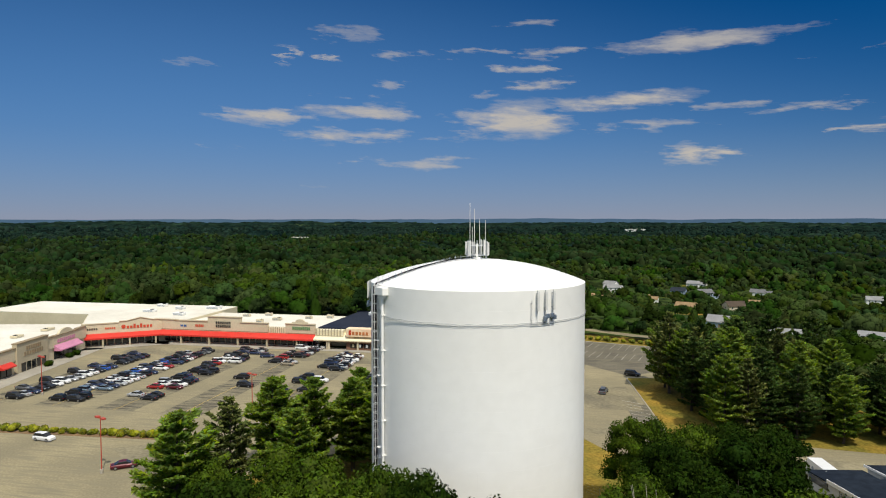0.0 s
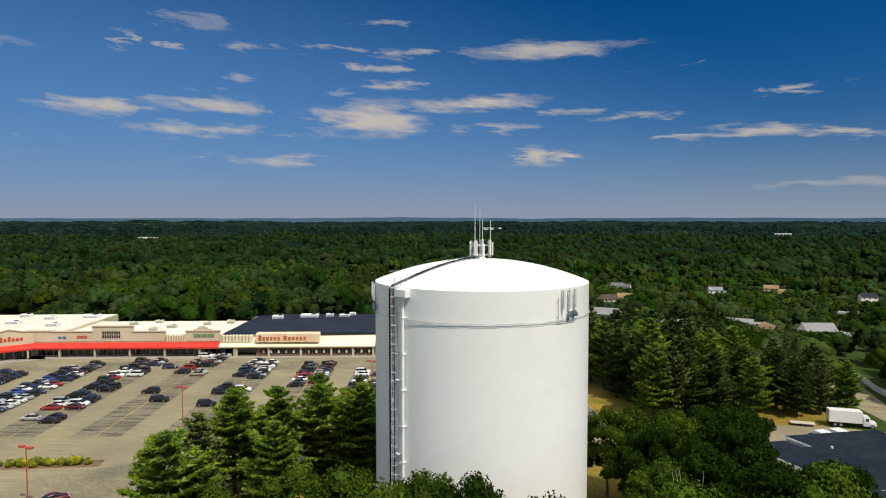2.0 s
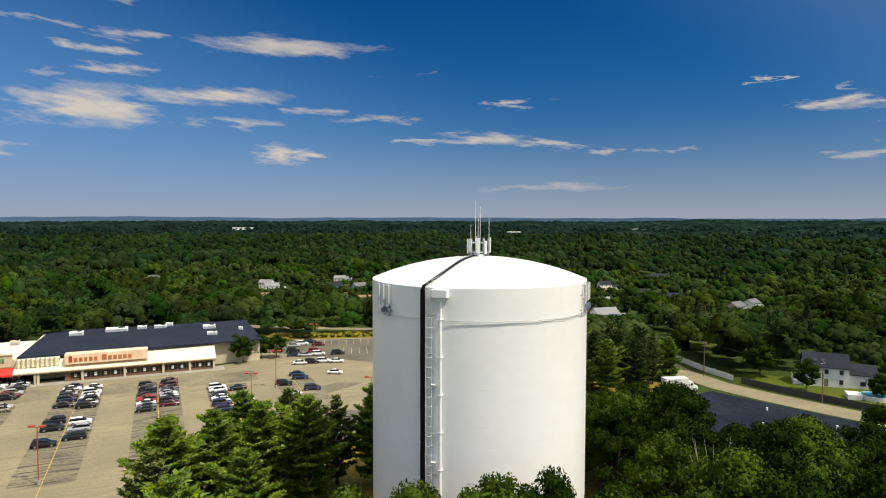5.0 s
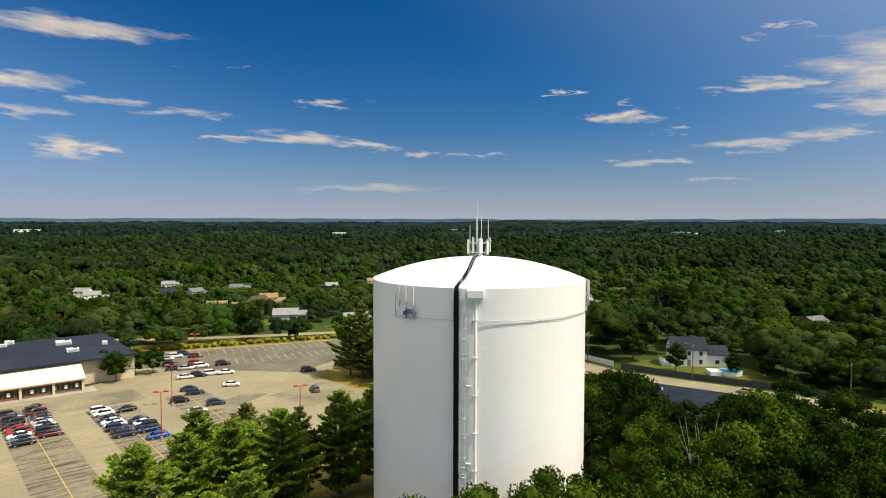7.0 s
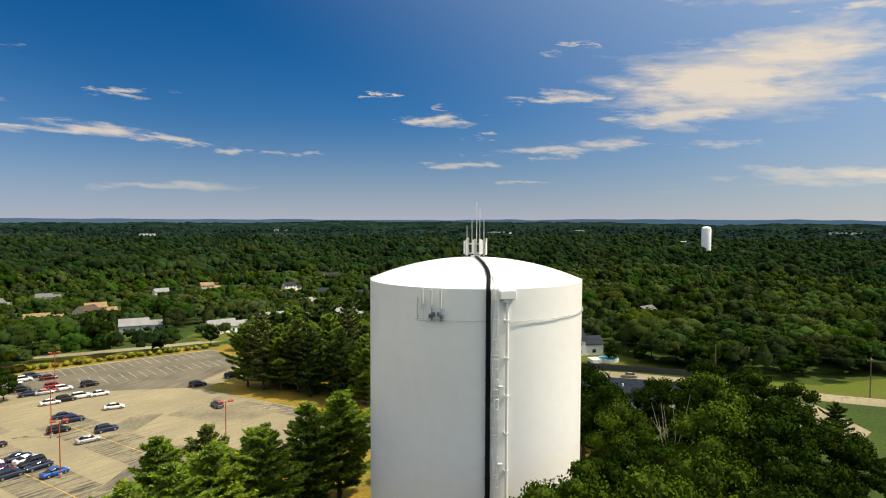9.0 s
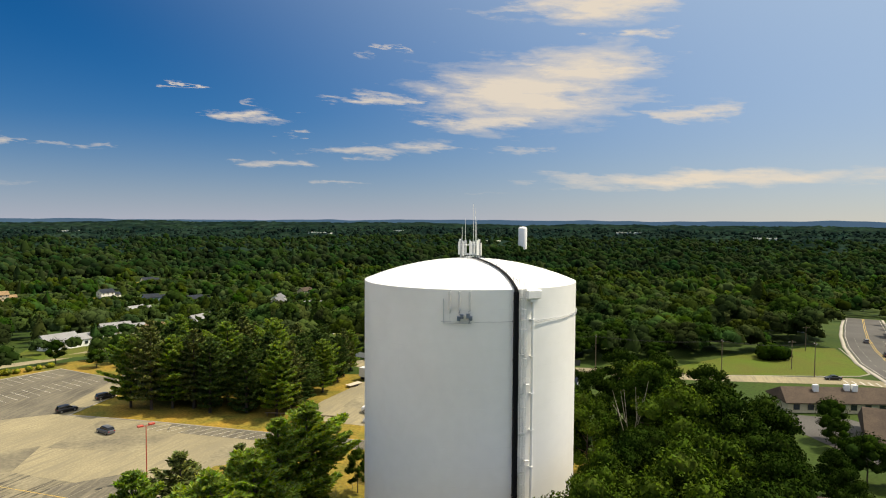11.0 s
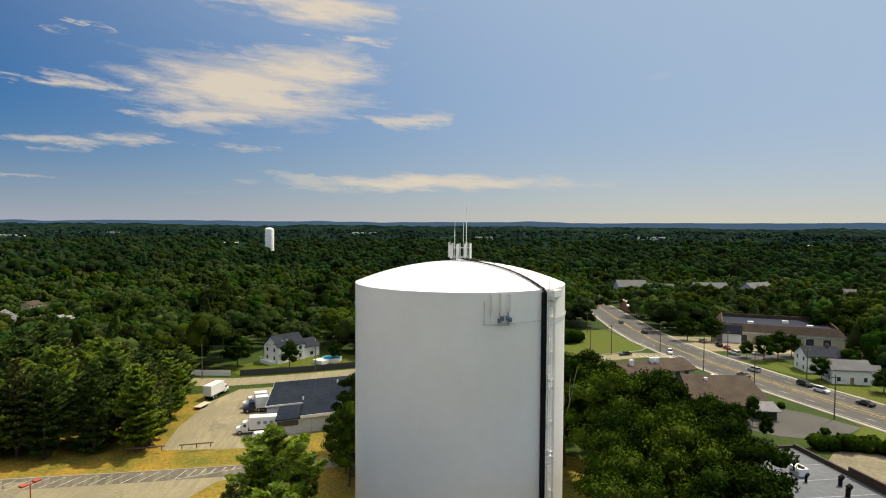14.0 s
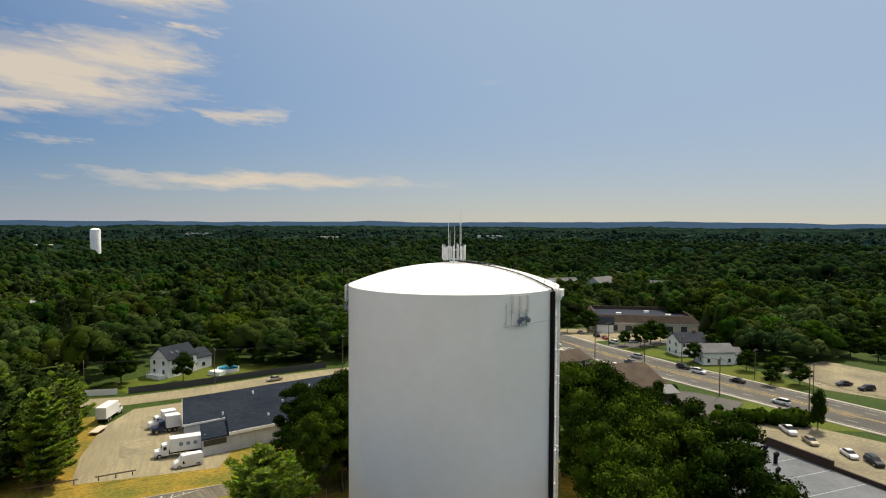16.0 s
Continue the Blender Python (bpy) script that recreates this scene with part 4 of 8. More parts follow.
for centre in (215.0, 94.2, 334.0):
    for k, off in enumerate((-4.5, 0.1, 4.6)):
        fr = ladder_frame(centre + off)
        panel_antenna(fr @ pose(0, 0.46, 36.55), "white panel antenna on a pipe mount", 2.3, 0.30)
    pipe = thing("mount_frame", "thin galvanised mounting pipe on the tank", "pipe mount", "antennas on the tank")
    pipe.matrix_world = ladder_frame(centre + 7.6)
    part("mount_pipe", tube((0, 0.25, 35.0), (0, 0.25, 37.9), 0.035, sides=6), M["galvanised"], pipe)
    for z in (35.4, 37.4):
        part("bracket", box(-0.04, 0.04, -0.01, 0.26, z, z + 0.08), M["galvanised"], pipe)
    rail_pts = [polar(centre + 8.0 - 13.2 * k / 6, R + 0.25, 34.95) for k in range(7)]
    bm = bmesh.new()
    add_path(bm, rail_pts, 0.035, 5)
    rail_bar = part("rail", bm, M["galvanised"], pipe)
    rail_bar.matrix_parent_inverse = pipe.matrix_world.inverted()
    for off, z in ((-4.9, 35.35), (-3.6, 35.6), (0.5, 35.3), (-0.9, 35.55)):
        radio_unit(ladder_frame(centre + off) @ pose(0, 0.40, z))
    for k, off in enumerate((-4.4, -4.0, 0.0, 0.4, 4.6)):
        part("jumper_cable", tube(polar(centre + off, R + 0.2, 36.5), polar(centre + off, R + 0.2, 34.95), 0.02, sides=4), M["cable_black"] if k < 4 else M["galvanised"], tank)

# ---- mast cluster on the apex ----
mount = thing("mast_mount", "galvanised antenna mount on the tank's apex", "antenna mount", at=Matrix.Translation((0, 0, APEX)))
part("mast_base", tube((0, 0, -0.06), (0, 0, 0.22), 0.75, 0.6, 20), M["tank_white"], mount)
part("mast_post", tube((0, 0, 0.2), (0, 0, 2.6), 0.11, sides=10), M["galvanised"], mount)
for z in (0.55, 1.9):
    bm = bmesh.new()
    n = 12
    for k in range(n):
        a, b = 2 * math.pi * k / n, 2 * math.pi * (k + 1) / n
        add_tube(bm, (1.35 * math.cos(a), 1.35 * math.sin(a), z), (1.35 * math.cos(b), 1.35 * math.sin(b), z), 0.045, sides=6)
    part("ring_frame", bm, M["galvanised"], mount)
    for k in range(6):
        a = math.pi * k / 3
        part("spoke", tube((0, 0, z), (1.35 * math.cos(a), 1.35 * math.sin(a), z), 0.035, sides=5), M["galvanised"], mount)
for k in range(4):
    a = math.pi / 4 + math.pi * k / 2
    part("leg", tube((1.3 * math.cos(a), 1.3 * math.sin(a), -0.08), (1.3 * math.cos(a), 1.3 * math.sin(a), 0.6), 0.04, sides=6), M["galvanised"], mount)
for k in range(9):
    a = 40 * k + 8
    w = (0.32, 0.5, 0.3)[k % 3]
    m = Matrix.Translation((0, 0, APEX + 0.35 + 0.12 * (k % 3))) @ pose(0, 0, 0, 0, 0, -a) @ pose(0, 1.62, 0)
    panel_antenna(m, "white panel antenna in the mast cluster", 2.1 - 0.25 * (k % 2), w)
for k, (x, y, z0, h) in enumerate(((-0.14, -1.17, 2.0, 5.8), (0.41, -0.8, 2.0, 5.1), (-0.35, 0.69, 2.0, 3.7), (1.35, 0.41, 2.0, 3.5), (-1.25, 0.07, 1.6, 2.9))):
    w = thing("whip_antenna", "slender white whip antenna on the mast", "antenna", "whip antennas on the mast")
    w.matrix_world = Matrix.Translation((x, y, APEX))
    part("clamp", tube((0, 0, z0 - 1.6), (0, 0, z0 + 0.1), 0.05, sides=6), M["galvanised"], w)
    part("whip", tube((0, 0, z0), (0, 0, z0 + h), 0.045, 0.03, 6), M["panel_white"], w)

# ---- trees ----
def leaf_cards(points, normals, size, rng, tilt=0.55):
    """Small bent leaf sprays, one triangle each, at points, facing roughly along normals."""
    n = len(points)
    nrm = normals + rng.normal(0, tilt, (n, 3))
    nrm /= np.linalg.norm(nrm, axis=1)[:, None]
    ref = rng.normal(0, 1, (n, 3))
    u = np.cross(nrm, ref)
    u /= np.linalg.norm(u, axis=1)[:, None]
    v = np.cross(nrm, u)
    s = size * rng.uniform(0.55, 1.25, n)[:, None]
    bend = nrm * s * 0.35
    verts = np.stack([points - u * s - v * s * 0.5, points + u * s - v * s * 0.4 + bend, points + v * s * 1.1 - bend * 0.5], 1).reshape(-1, 3)
    return verts, 3 * np.arange(n)[:, None] + np.array([[0, 1, 2]])


def needle_cards(points, dirs, length, rng):
    """Slender needle sprays along given directions."""
    n = len(points)
    d = dirs + rng.normal(0, 0.5, (n, 3))
    d /= np.linalg.norm(d, axis=1)[:, None]
    u = np.cross(d, np.array([0, 0, 1.0]) + rng.normal(0, 1.1, (n, 3)))
    u /= np.linalg.norm(u, axis=1)[:, None]
    s = length * rng.uniform(0.6, 1.3, n)[:, None]
    w = u * s * 0.38
    verts = np.stack([points - d * s * 0.4 - w, points - d * s * 0.4 + w, points + d * s * 0.85], 1).reshape(-1, 3)
    return verts, 3 * np.arange(n)[:, None] + np.array([[0, 1, 2]])


ICO = {}


def ico(sub):
    if sub not in ICO:
        bm = bmesh.new()
        bmesh.ops.create_icosphere(bm, subdivisions=sub, radius=1.0)
        ICO[sub] = (np.array([v.co[:] for v in bm.verts]), np.array([[v.index for v in f.verts] for f in bm.faces]))
        bm.free()
    return ICO[sub]


def lumpy(rng, sub, amp):
    """A unit ball with a knobbly surface."""
    v, f = ico(sub)
    off = rng.uniform(-50, 50, 3)
    k = np.array([noise.fractal(Vector(p * 1.7 + off), 1.0, 2.0, 3) for p in v])
    return v * (1 + amp * k[:, None]), f


def trunk_mesh(name, rng, h, r, limbs, spread, mat, start=0.35):
    bm = bmesh.new()
    pts = [Vector((0, 0, -0.3))]
    for k in range(1, 7):
        pts.append(Vector((rng.normal(0, 0.10), rng.normal(0, 0.10), h * k / 6)))
    for k in range(6):
        add_tube(bm, pts[k], pts[k + 1], r * (1 - k / 6.6), r * (1 - (k + 1) / 6.6), 7)
    for k in range(limbs):
        z = h * (start + (0.95 - start) * k / limbs)
        a = k * 2.4 + rng.uniform(-0.4, 0.4)
        l = spread * (1 - 0.6 * (z / h - start)) * rng.uniform(0.6, 1.0)
        p0 = Vector((0, 0, z))
        p1 = Vector((math.cos(a) * l * 0.55, math.sin(a) * l * 0.55, z + l * 0.22))
        p2 = Vector((math.cos(a) * l, math.sin(a) * l, z + l * 0.5))
        add_tube(bm, p0, p1, r * 0.32, r * 0.2, 5)
        add_tube(bm, p1, p2, r * 0.2, r * 0.07, 5)
    return mesh_of(name, bm, mat)


def broadleaf_meshes(seed, h=15.0, width=5.2, leaf="leaf_maple", lobes=24, cards=400, size=0.175, wrap=1, lobe=1.0):
    rng = np.random.default_rng(seed)
    V, F, n = [], [], 0
    for k in range(lobes):
        t = (k + 0.5) / lobes
        z = h * (0.30 + 0.64 * t + rng.uniform(-0.05, 0.05))
        ring = width * math.sqrt(max(0.05, 1 - ((t - 0.38) / 0.66) ** 2))
        a = k * 2.399 + rng.uniform(-0.3, 0.3)
        rad = ring * rng.uniform(0.5, 1.0) * (1 if t < 0.93 else 0.3)
        c = np.array([rad * math.cos(a), rad * math.sin(a), z])
        s = np.array([1, 1, 0.8]) * rng.uniform(0.23, 0.38) * width * lobe
        bv, bf = lumpy(rng, wrap, 0.35)
        V.append(bv * s * 0.72 + c)
        F.append(bf + n)
        n += len(bv)
        d = rng.normal(0, 1, (cards, 3))
        d[:, 2] = np.abs(d[:, 2]) * 0.9 - 0.25
        d /= np.linalg.norm(d, axis=1)[:, None]
        lv, lfc = leaf_cards(c + d * s * rng.uniform(0.66, 1.18, cards)[:, None], d, size, rng)
        V.append(lv)
        F.append(lfc + n)
        n += len(lv)
    crown = array_mesh("crown", np.concatenate(V), np.concatenate(F), M[leaf])
    return trunk_mesh("trunk", rng, h * 0.72, 0.016 * h + 0.06, 9, width * 0.8, M["bark"]), crown


def pine_meshes(seed, h=18.0, width=4.6, leaf="needle_pine", whorls=13, start=0.13, dens=1.0):
    """A white pine: whorls of long, upswept boughs that carry sprays of needles, with gaps between."""
    rng = np.random.default_rng(seed)
    P, N = [], []
    lean = rng.uniform(0, 6.28)
    bm = bmesh.new()
    add_tube(bm, (0, 0, -0.3), (0.1, 0.05, h * 0.55), 0.014 * h + 0.06, 0.009 * h, 8)
    add_tube(bm, (0.1, 0.05, h * 0.55), (0, 0, h * 0.985), 0.009 * h, 0.03, 7)
    for w in range(whorls):
        t = w / (whorls - 1)
        z = h * (start + (0.96 - start) * t) + rng.normal(0, 0.15)
        reach = 0.94 * width * (1.0 - t ** 2.3) ** 0.8 * (0.62 + 0.38 * min(1, t * 3)) + 0.5
        n = int(rng.integers(5, 8))
        for b in range(n):
            a = 2 * math.pi * (b / n) + w * 0.9 + rng.uniform(-0.4, 0.4)
            l = reach * rng.uniform(0.45, 1.22) * (1 + 0.22 * math.sin(a + lean))
            rise = 0.02 + 0.55 * t
            out = np.array([math.cos(a), math.sin(a), 0.0])
            side = np.array([-math.sin(a), math.cos(a), 0.0])
            m = int((30 + 64 * l) * dens)
            s = rng.uniform(0.18, 1.0, m) ** 0.75
            lift = rise * l * s + 0.22 * l * s * s          # tips sweep upwards
            root = np.array([0, 0, z])
            mid = root + out * l * 0.55 + [0, 0, rise * l * 0.55 + 0.07 * l]
            tip = root + out * l * 0.97 + [0, 0, rise * l + 0.21 * l]
            add_tube(bm, root, mid, 0.04 + 0.012 * l, 0.03, 4)
            add_tube(bm, mid, tip, 0.03, 0.012, 3)
            wid = 0.30 * l * (1.1 - s) + 0.22
            off = rng.normal(0, 0.7, m)
            q = root + out * (l * s)[:, None] + side * (off * wid)[:, None]
            q[:, 2] += lift + rng.normal(0.05, 0.11, m)
            P.append(q)
            N.append(out + side * (0.55 * np.sign(off))[:, None] + np.array([0, 0, 0.35 + 0.4 * t]))
    m = 60
    P.append(np.stack([rng.normal(0, 0.22, m), rng.normal(0, 0.22, m), h * rng.uniform(0.9, 1.0, m)], 1))
    N.append(np.stack([rng.normal(0, 0.5, m), rng.normal(0, 0.5, m), np.ones(m)], 1))
    P, N = np.concatenate(P), np.concatenate(N)
    lv, lfc = needle_cards(P, N / np.linalg.norm(N, axis=1)[:, None], 0.50, rng)
    crown = array_mesh("crown", lv, lfc, M[leaf])
    return mesh_of("trunk", bm, M["bark"]), crown


def make_tree(kind_name, meshes, label, category, group, m):
    t = thing(kind_name, label, category, group)
    t.matrix_world = m
    part("trunk", meshes[0], None, t)
    part("crown", meshes[1], None, t)
    return t


LIGHT = [broadleaf_meshes(15, 15, 5.4, "leaf_oak", 14, 150, 0.30, lobe=1.8), broadleaf_meshes(16, 15, 5.0, "leaf_oak", 14, 150, 0.30, lobe=1.8)]
BROAD = [broadleaf_meshes(11), broadleaf_meshes(12, 15, 5.6), broadleaf_meshes(13, 15, 4.6, "leaf_oak"), broadleaf_meshes(14, 15, 5.4, "leaf_oak")]
PINE = [pine_meshes(21), pine_meshes(22, 18, 4.2), pine_meshes(23, 18, 5.0), pine_meshes(24, 18, 3.8, "needle_dull", dens=0.6), pine_meshes(25, 18, 4.6, "needle_dark", 13, 0.1, dens=0.55), pine_meshes(26, 18, 4.2, "needle_dark", 14, 0.08, dens=0.55), pine_meshes(27, 18, 5.0, "needle_dark", 13, 0.14, dens=0.55)]
tree_rng = random.Random(5)


def plant(kind, x, y, h, wide=1.0, variant=None, z=None):
    if kind == "small":
        m = Matrix.Translation((x, y, height(x, y) - 0.1)) @ Matrix.Rotation(tree_rng.uniform(0, 6.28), 4, "Z") @ Matrix.Diagonal((h / 15 * wide, h / 15 * wide, h / 15, 1))
        return make_tree("broadleaf_tree", LIGHT[variant % 2], "small dark green leafy tree beside the paving", "tree", "leafy trees by lots and houses", m)
    lib, h0 = (PINE, 18.0) if kind == "pine" else (BROAD, 15.0)
    i = tree_rng.randrange(3 if kind == "pine" else 4) if variant is None else variant
    s = h / h0
    m = Matrix.Translation((x, y, (height(x, y) if z is None else z) - 0.1)) @ Matrix.Rotation(tree_rng.uniform(0, 6.28), 4, "Z") @ Matrix.Diagonal((s * wide, s * wide, s, 1))
    if kind == "pine":
        return make_tree("pine_tree", lib[i], ("tall green white pine with level boughs", "tall green white pine with level boughs", "tall green white pine with level boughs", "thin dull-green pine with sparse needles", "tall dark green white pine", "tall dark green white pine", "tall dark green white pine with bare lower trunk")[i], "tree", "pines near the tank", m)
    return make_tree("broadleaf_tree", lib[i], ("leafy bright green maple with a full crown", "broad leafy green maple with a full crown", "dark green leafy oak with a dense crown", "spreading dark green oak with a dense crown")[i], "tree", "leafy trees near the tank", m)


# ---- shopping centre ----
mall = thing("shopping_centre", "long single-storey shopping centre with a red canopy", "shop building", at=MALL)


def mpart(name, bm, mat, label="", parent=None):
    return part(name, bm, M[mat], parent or mall, label)


ZB = -1.5
# bodies: wall boxes with flat roofs set inside the parapets
mpart("wall_block", box(-42, -2, 0.0, 43, ZB, 8.0), "stucco_cream", "cream stucco walls")
mpart("wall_block", box(-1.99, 54.9, 0.3, 30.5, ZB, 7.0), "stucco_cream")
mpart("wall_block", box(55.0, 122, 4.0, 44, ZB, 7.0), "stucco_cream")
mpart("flat_roof", box(-41.8, -2.2, 0.5, 42.8, 8.0, 8.15), "roof_white", "white membrane flat roof")
mpart("rear_wall", box(-105, -41.85, 10, 42.8, ZB, 7.9), "stucco_cream")
mpart("flat_roof", box(-105, -41.85, 10, 42.8, 7.9, 8.05), "roof_white")
mpart("flat_roof", box(-2.2, 54.6, 1.0, 30.3, 7.0, 7.15), "roof_white")
bm = bmesh.new()
prism(bm, [(54.4, 0.5), (122.5, 2.0), (122.6, 44.2), (56.5, 44.2)], 7.0, 7.5)
mpart("dark_roof", bm, "roof_dark", "dark blue-black membrane roof")
mpart("roof_edge", box(54.6, 122.7, 44.2, 44.5, 6.8, 7.6), "roof_dark")
# front parapets, stepped
FRONT = [(-13, -3.5, 8.6), (-3.5, 9.8, 8.4), (9.8, 23.6, 10.2), (23.6, 34.6, 8.3), (41.8, 53.4, 8.4)]
for s0, s1, top in FRONT:
    mpart("parapet", box(s0, s1 - 0.01, -0.6, 0.5, 4.6, top), "stucco_cream")
    mpart("cornice", box(s0 - 0.25, s1 + 0.15, -0.85, 0.6, top, top + 0.32, 0.06), "stucco_tan", "tan moulded cornice")
    mpart("trim_band", box(s0 + 0.05, s1 - 0.06, -0.64, -0.6, 4.9, 5.15), "trim_brown")
mpart("parapet", box(34.6, 41.8, 0.6, 0.9, 4.6, 6.6), "stucco_tan")
mpart("sloped_trellis", box(34.7, 41.7, -0.4, 0.5, 4.6, 7.0), "canopy_cream")
for k in range(8):
    mpart("trellis_bar", box(34.9 + 0.87 * k, 35.2 + 0.87 * k, -0.75, -0.4, 4.8, 7.1), "stucco_tan")
for k in range(9):
    mpart("trellis_bar", box(54.6 + 1.15 * k, 54.95 + 1.15 * k, -2.2, -1.85, 5.0, 7.4), "stucco_tan")
mpart("sloped_trellis", box(54.3, 65.0, -1.85, 4.0, 4.8, 7.0), "canopy_cream")
# raised arch over one shop
bm = bmesh.new()
arch = [(23.6 + 19.0, 8.4), (44.2, 8.4), (44.6, 9.3)] + [(47.6 - 1.9 * math.cos(math.pi * k / 8), 9.3 + 1.1 * math.sin(math.pi * k / 8)) for k in range(9)] + [(50.6, 9.3), (51.0, 8.4), (52.6, 8.4)]
lo = [bm.verts.new((x, -0.62, z)) for x, z in arch]
hi = [bm.verts.new((x, -0.1, z)) for x, z in arch]
bm.faces.new(lo[::-1])
bm.faces.new(hi)
for k in range(len(arch)):
    j = (k + 1) % len(arch)
    bm.faces.new((lo[k], lo[j], hi[j], hi[k]))
mpart("arched_parapet", bm, "stucco_cream")


def awning(s0, s1, z0, z1, depth, mat, y0=0.0, parent=None, drop=0.0):
    """A sloped canopy with a fascia, thick enough to stand alone."""
    bm = bmesh.new()
    prof = [(y0, z1), (y0 - depth, z0 + drop), (y0 - depth, z0), (y0, z0)]
    a = [bm.verts.new((s0, y, z)) for y, z in prof]
    b = [bm.verts.new((s1, y, z)) for y, z in prof]
    for k in range(4):
        j = (k + 1) % 4
        bm.faces.new((a[k], b[k], b[j], a[j]))
    bm.faces.new(a)
    bm.faces.new(b[::-1])
    bmesh.ops.recalc_face_normals(bm, faces=bm.faces[:])
    return mpart("canopy", bm, mat, parent=parent)


awning(-12.5, 34.6, 3.0, 4.75, 3.2, "canopy_red", -0.6, drop=0.55)["label"] = "bright red sheet-metal canopy"
awning(34.61, 41.8, 3.0, 4.95, 3.4, "canopy_red", -0.4, drop=0.55)
awning(41.81, 54.0, 3.0, 4.85, 3.3, "canopy_red", -0.6, drop=0.55)
awning(54.01, 107.6, 3.2, 7.4, 7.6, "canopy_cream", 3.9, drop=0.5)["label"] = "wide cream sheet-metal canopy"
mpart("canopy_edge", box(54.1, 107.7, -3.78, -3.70, 3.15, 3.4), "trim_brown")
for s in np.arange(0.0, 60, 11.85):
    mpart("column", box(s - 0.3, s + 0.3, -3.5, -2.9, -0.2, 3.05), "stucco_tan")
for s in (60, 71, 82, 92.5, 100, 107):
    mpart("column", box(s - 0.3, s + 0.3, -3.4, -2.9, -0.2, 3.25), "stucco_cream")
# glazed shop fronts under the canopies
for k in range(26):
    s = -11.5 + 2.55 * k
    mpart("shop_window", box(s, s + 2.3, -0.02 if s < -2.2 else 0.26, 0.2 if s < -2.2 else 0.34, 0.35, 2.85), "shop_glass")
for k in range(15):
    s = 68 + 2.6 * k
    if s > 105:
        break
    mpart("shop_window", box(s, s + 2.35, -2.85, -2.75, 0.9, 2.5), "shop_glass")
    mpart("window_poster", box(s + 0.8, s + 1.5, -2.9, -2.86, 1.2, 2.2), "siding_white" if k % 3 else "stucco_tan")
mpart("shop_wall", box(66.5, 107.4, -2.74, 3.9, -0.2, 3.2), "brick_brown")
mpart("walkway", box(-14, 110, -6.0, 0.0, -0.4, 0.15), "concrete", "pale concrete walkway along the shops")
# dark fascia panels and signs: plain shapes in the signs' colours
mpart("sign_panel", box(66.5, 88.3, -3.2, 0.6, 5.0, 7.95, 0.08), "sign_panel", "orange and cream sign panel")
sign = mpart("sign", box(67.6, 68.5, -3.32, -3.2, 5.7, 7.4), "sign_red", "red-brown raised sign shapes")
s = 68.9
for k, w in enumerate((0.9, 0.9, 0.8, 0.9, 0.8, 0.0, 1.2, 0.9, 0.9, 0.9, 0.9, 0.9)):
    if w:
        mpart("sign_bar", box(s, s + w, -3.32, -3.2, 5.75, 7.3 if k == 6 else 6.85), "sign_orange", parent=sign)
    s += w + 0.42 if w else 0.8


def bars(s0, s1, z0, z1, mat, y=-0.62, n=6, rows=1):
    sg = mpart("sign", box(s0, s0 + (s1 - s0) / n * 0.7, y - 0.12, y, z0, z1 if rows == 1 else z0 + (z1 - z0) * 0.45), mat)
    for r in range(rows):
        za, zb = (z0, z1) if rows == 1 else ((z0, z0 + (z1 - z0) * 0.42) if r == 0 else (z0 + (z1 - z0) * 0.58, z1))
        for k in range(n):
            if r == 0 and k == 0:
                continue
            a = s0 + (s1 - s0) * k / n
            mpart("sign_bar", box(a, a + (s1 - s0) / n * 0.7, y - 0.12, y, za, zb), mat, parent=sg)
    return sg


bars(13.2, 19.6, 6.3, 8.6, "sign_dark", n=8, rows=2)
bars(4.6, 8.2, 6.3, 7.2, "sign_red", n=5)
bars(-1.8, 1.2, 6.2, 6.9, "sign_blue", n=2)
bars(44.6, 51.8, 6.4, 7.6, "sign_green", n=9)

# the wing that bends towards the car park
bend = part("bend_wall", box(0, 31, 0, 30, ZB, 8.0), M["stucco_cream"], mall)
bend.matrix_world = pose(-195.2, -6.0, 0, 0, 0, 261) @ Matrix.Identity(4)
bend.matrix_world = pose(-199.5, -33.0, 0, 0, 0, 80.5)


def bpart(name, bm, mat, label=""):
    return part(name, bm, M[mat], bend, label)


bpart("flat_roof", box(0.3, 27, 0.6, 32, 8.0, 8.16), "roof_white")
bpart("parapet", box(0.2, 12.6, -0.5, 0.4, 4.5, 8.3), "stucco_cream")
bpart("cornice", box(0.1, 12.7, -0.7, 0.5, 8.3, 8.6), "stucco_tan")
bm = bmesh.new()
gable = [(12.7, 4.5), (26.5, 4.5), (26.5, 8.9), (24.6, 8.9), (20.2, 10.0), (15.0, 8.9), (12.7, 8.9)]
lo = [bm.verts.new((x, -0.6, z)) for x, z in gable]
hi = [bm.verts.new((x, 0.3, z)) for x, z in gable]
bm.faces.new(lo)
bm.faces.new(hi[::-1])
for k in range(len(gable)):
    j = (k + 1) % len(gable)
    bm.faces.new((lo[j], lo[k], hi[k], hi[j]))
bpart("gabled_parapet", bm, "stucco_cream")
bm = bmesh.new()
for (xa, za), (xb, zb) in zip(gable[2:-1], gable[3:]):
    add_tube(bm, (xa, -0.7, za + 0.1), (xb, -0.7, zb + 0.1), 0.22, sides=4)
bpart("cornice", bm, "stucco_tan")
bm = bmesh.new()
prof = [(-0.5, 4.75), (-3.6, 3.6), (-3.6, 3.0), (-0.5, 3.0)]
a = [bm.verts.new((0.2, y, z)) for y, z in prof]
b = [bm.verts.new((28.0, y, z)) for y, z in prof]
for k in range(4):
    j = (k + 1) % 4
    bm.faces.new((a[k], b[k], b[j], a[j]))
bm.faces.new(a)
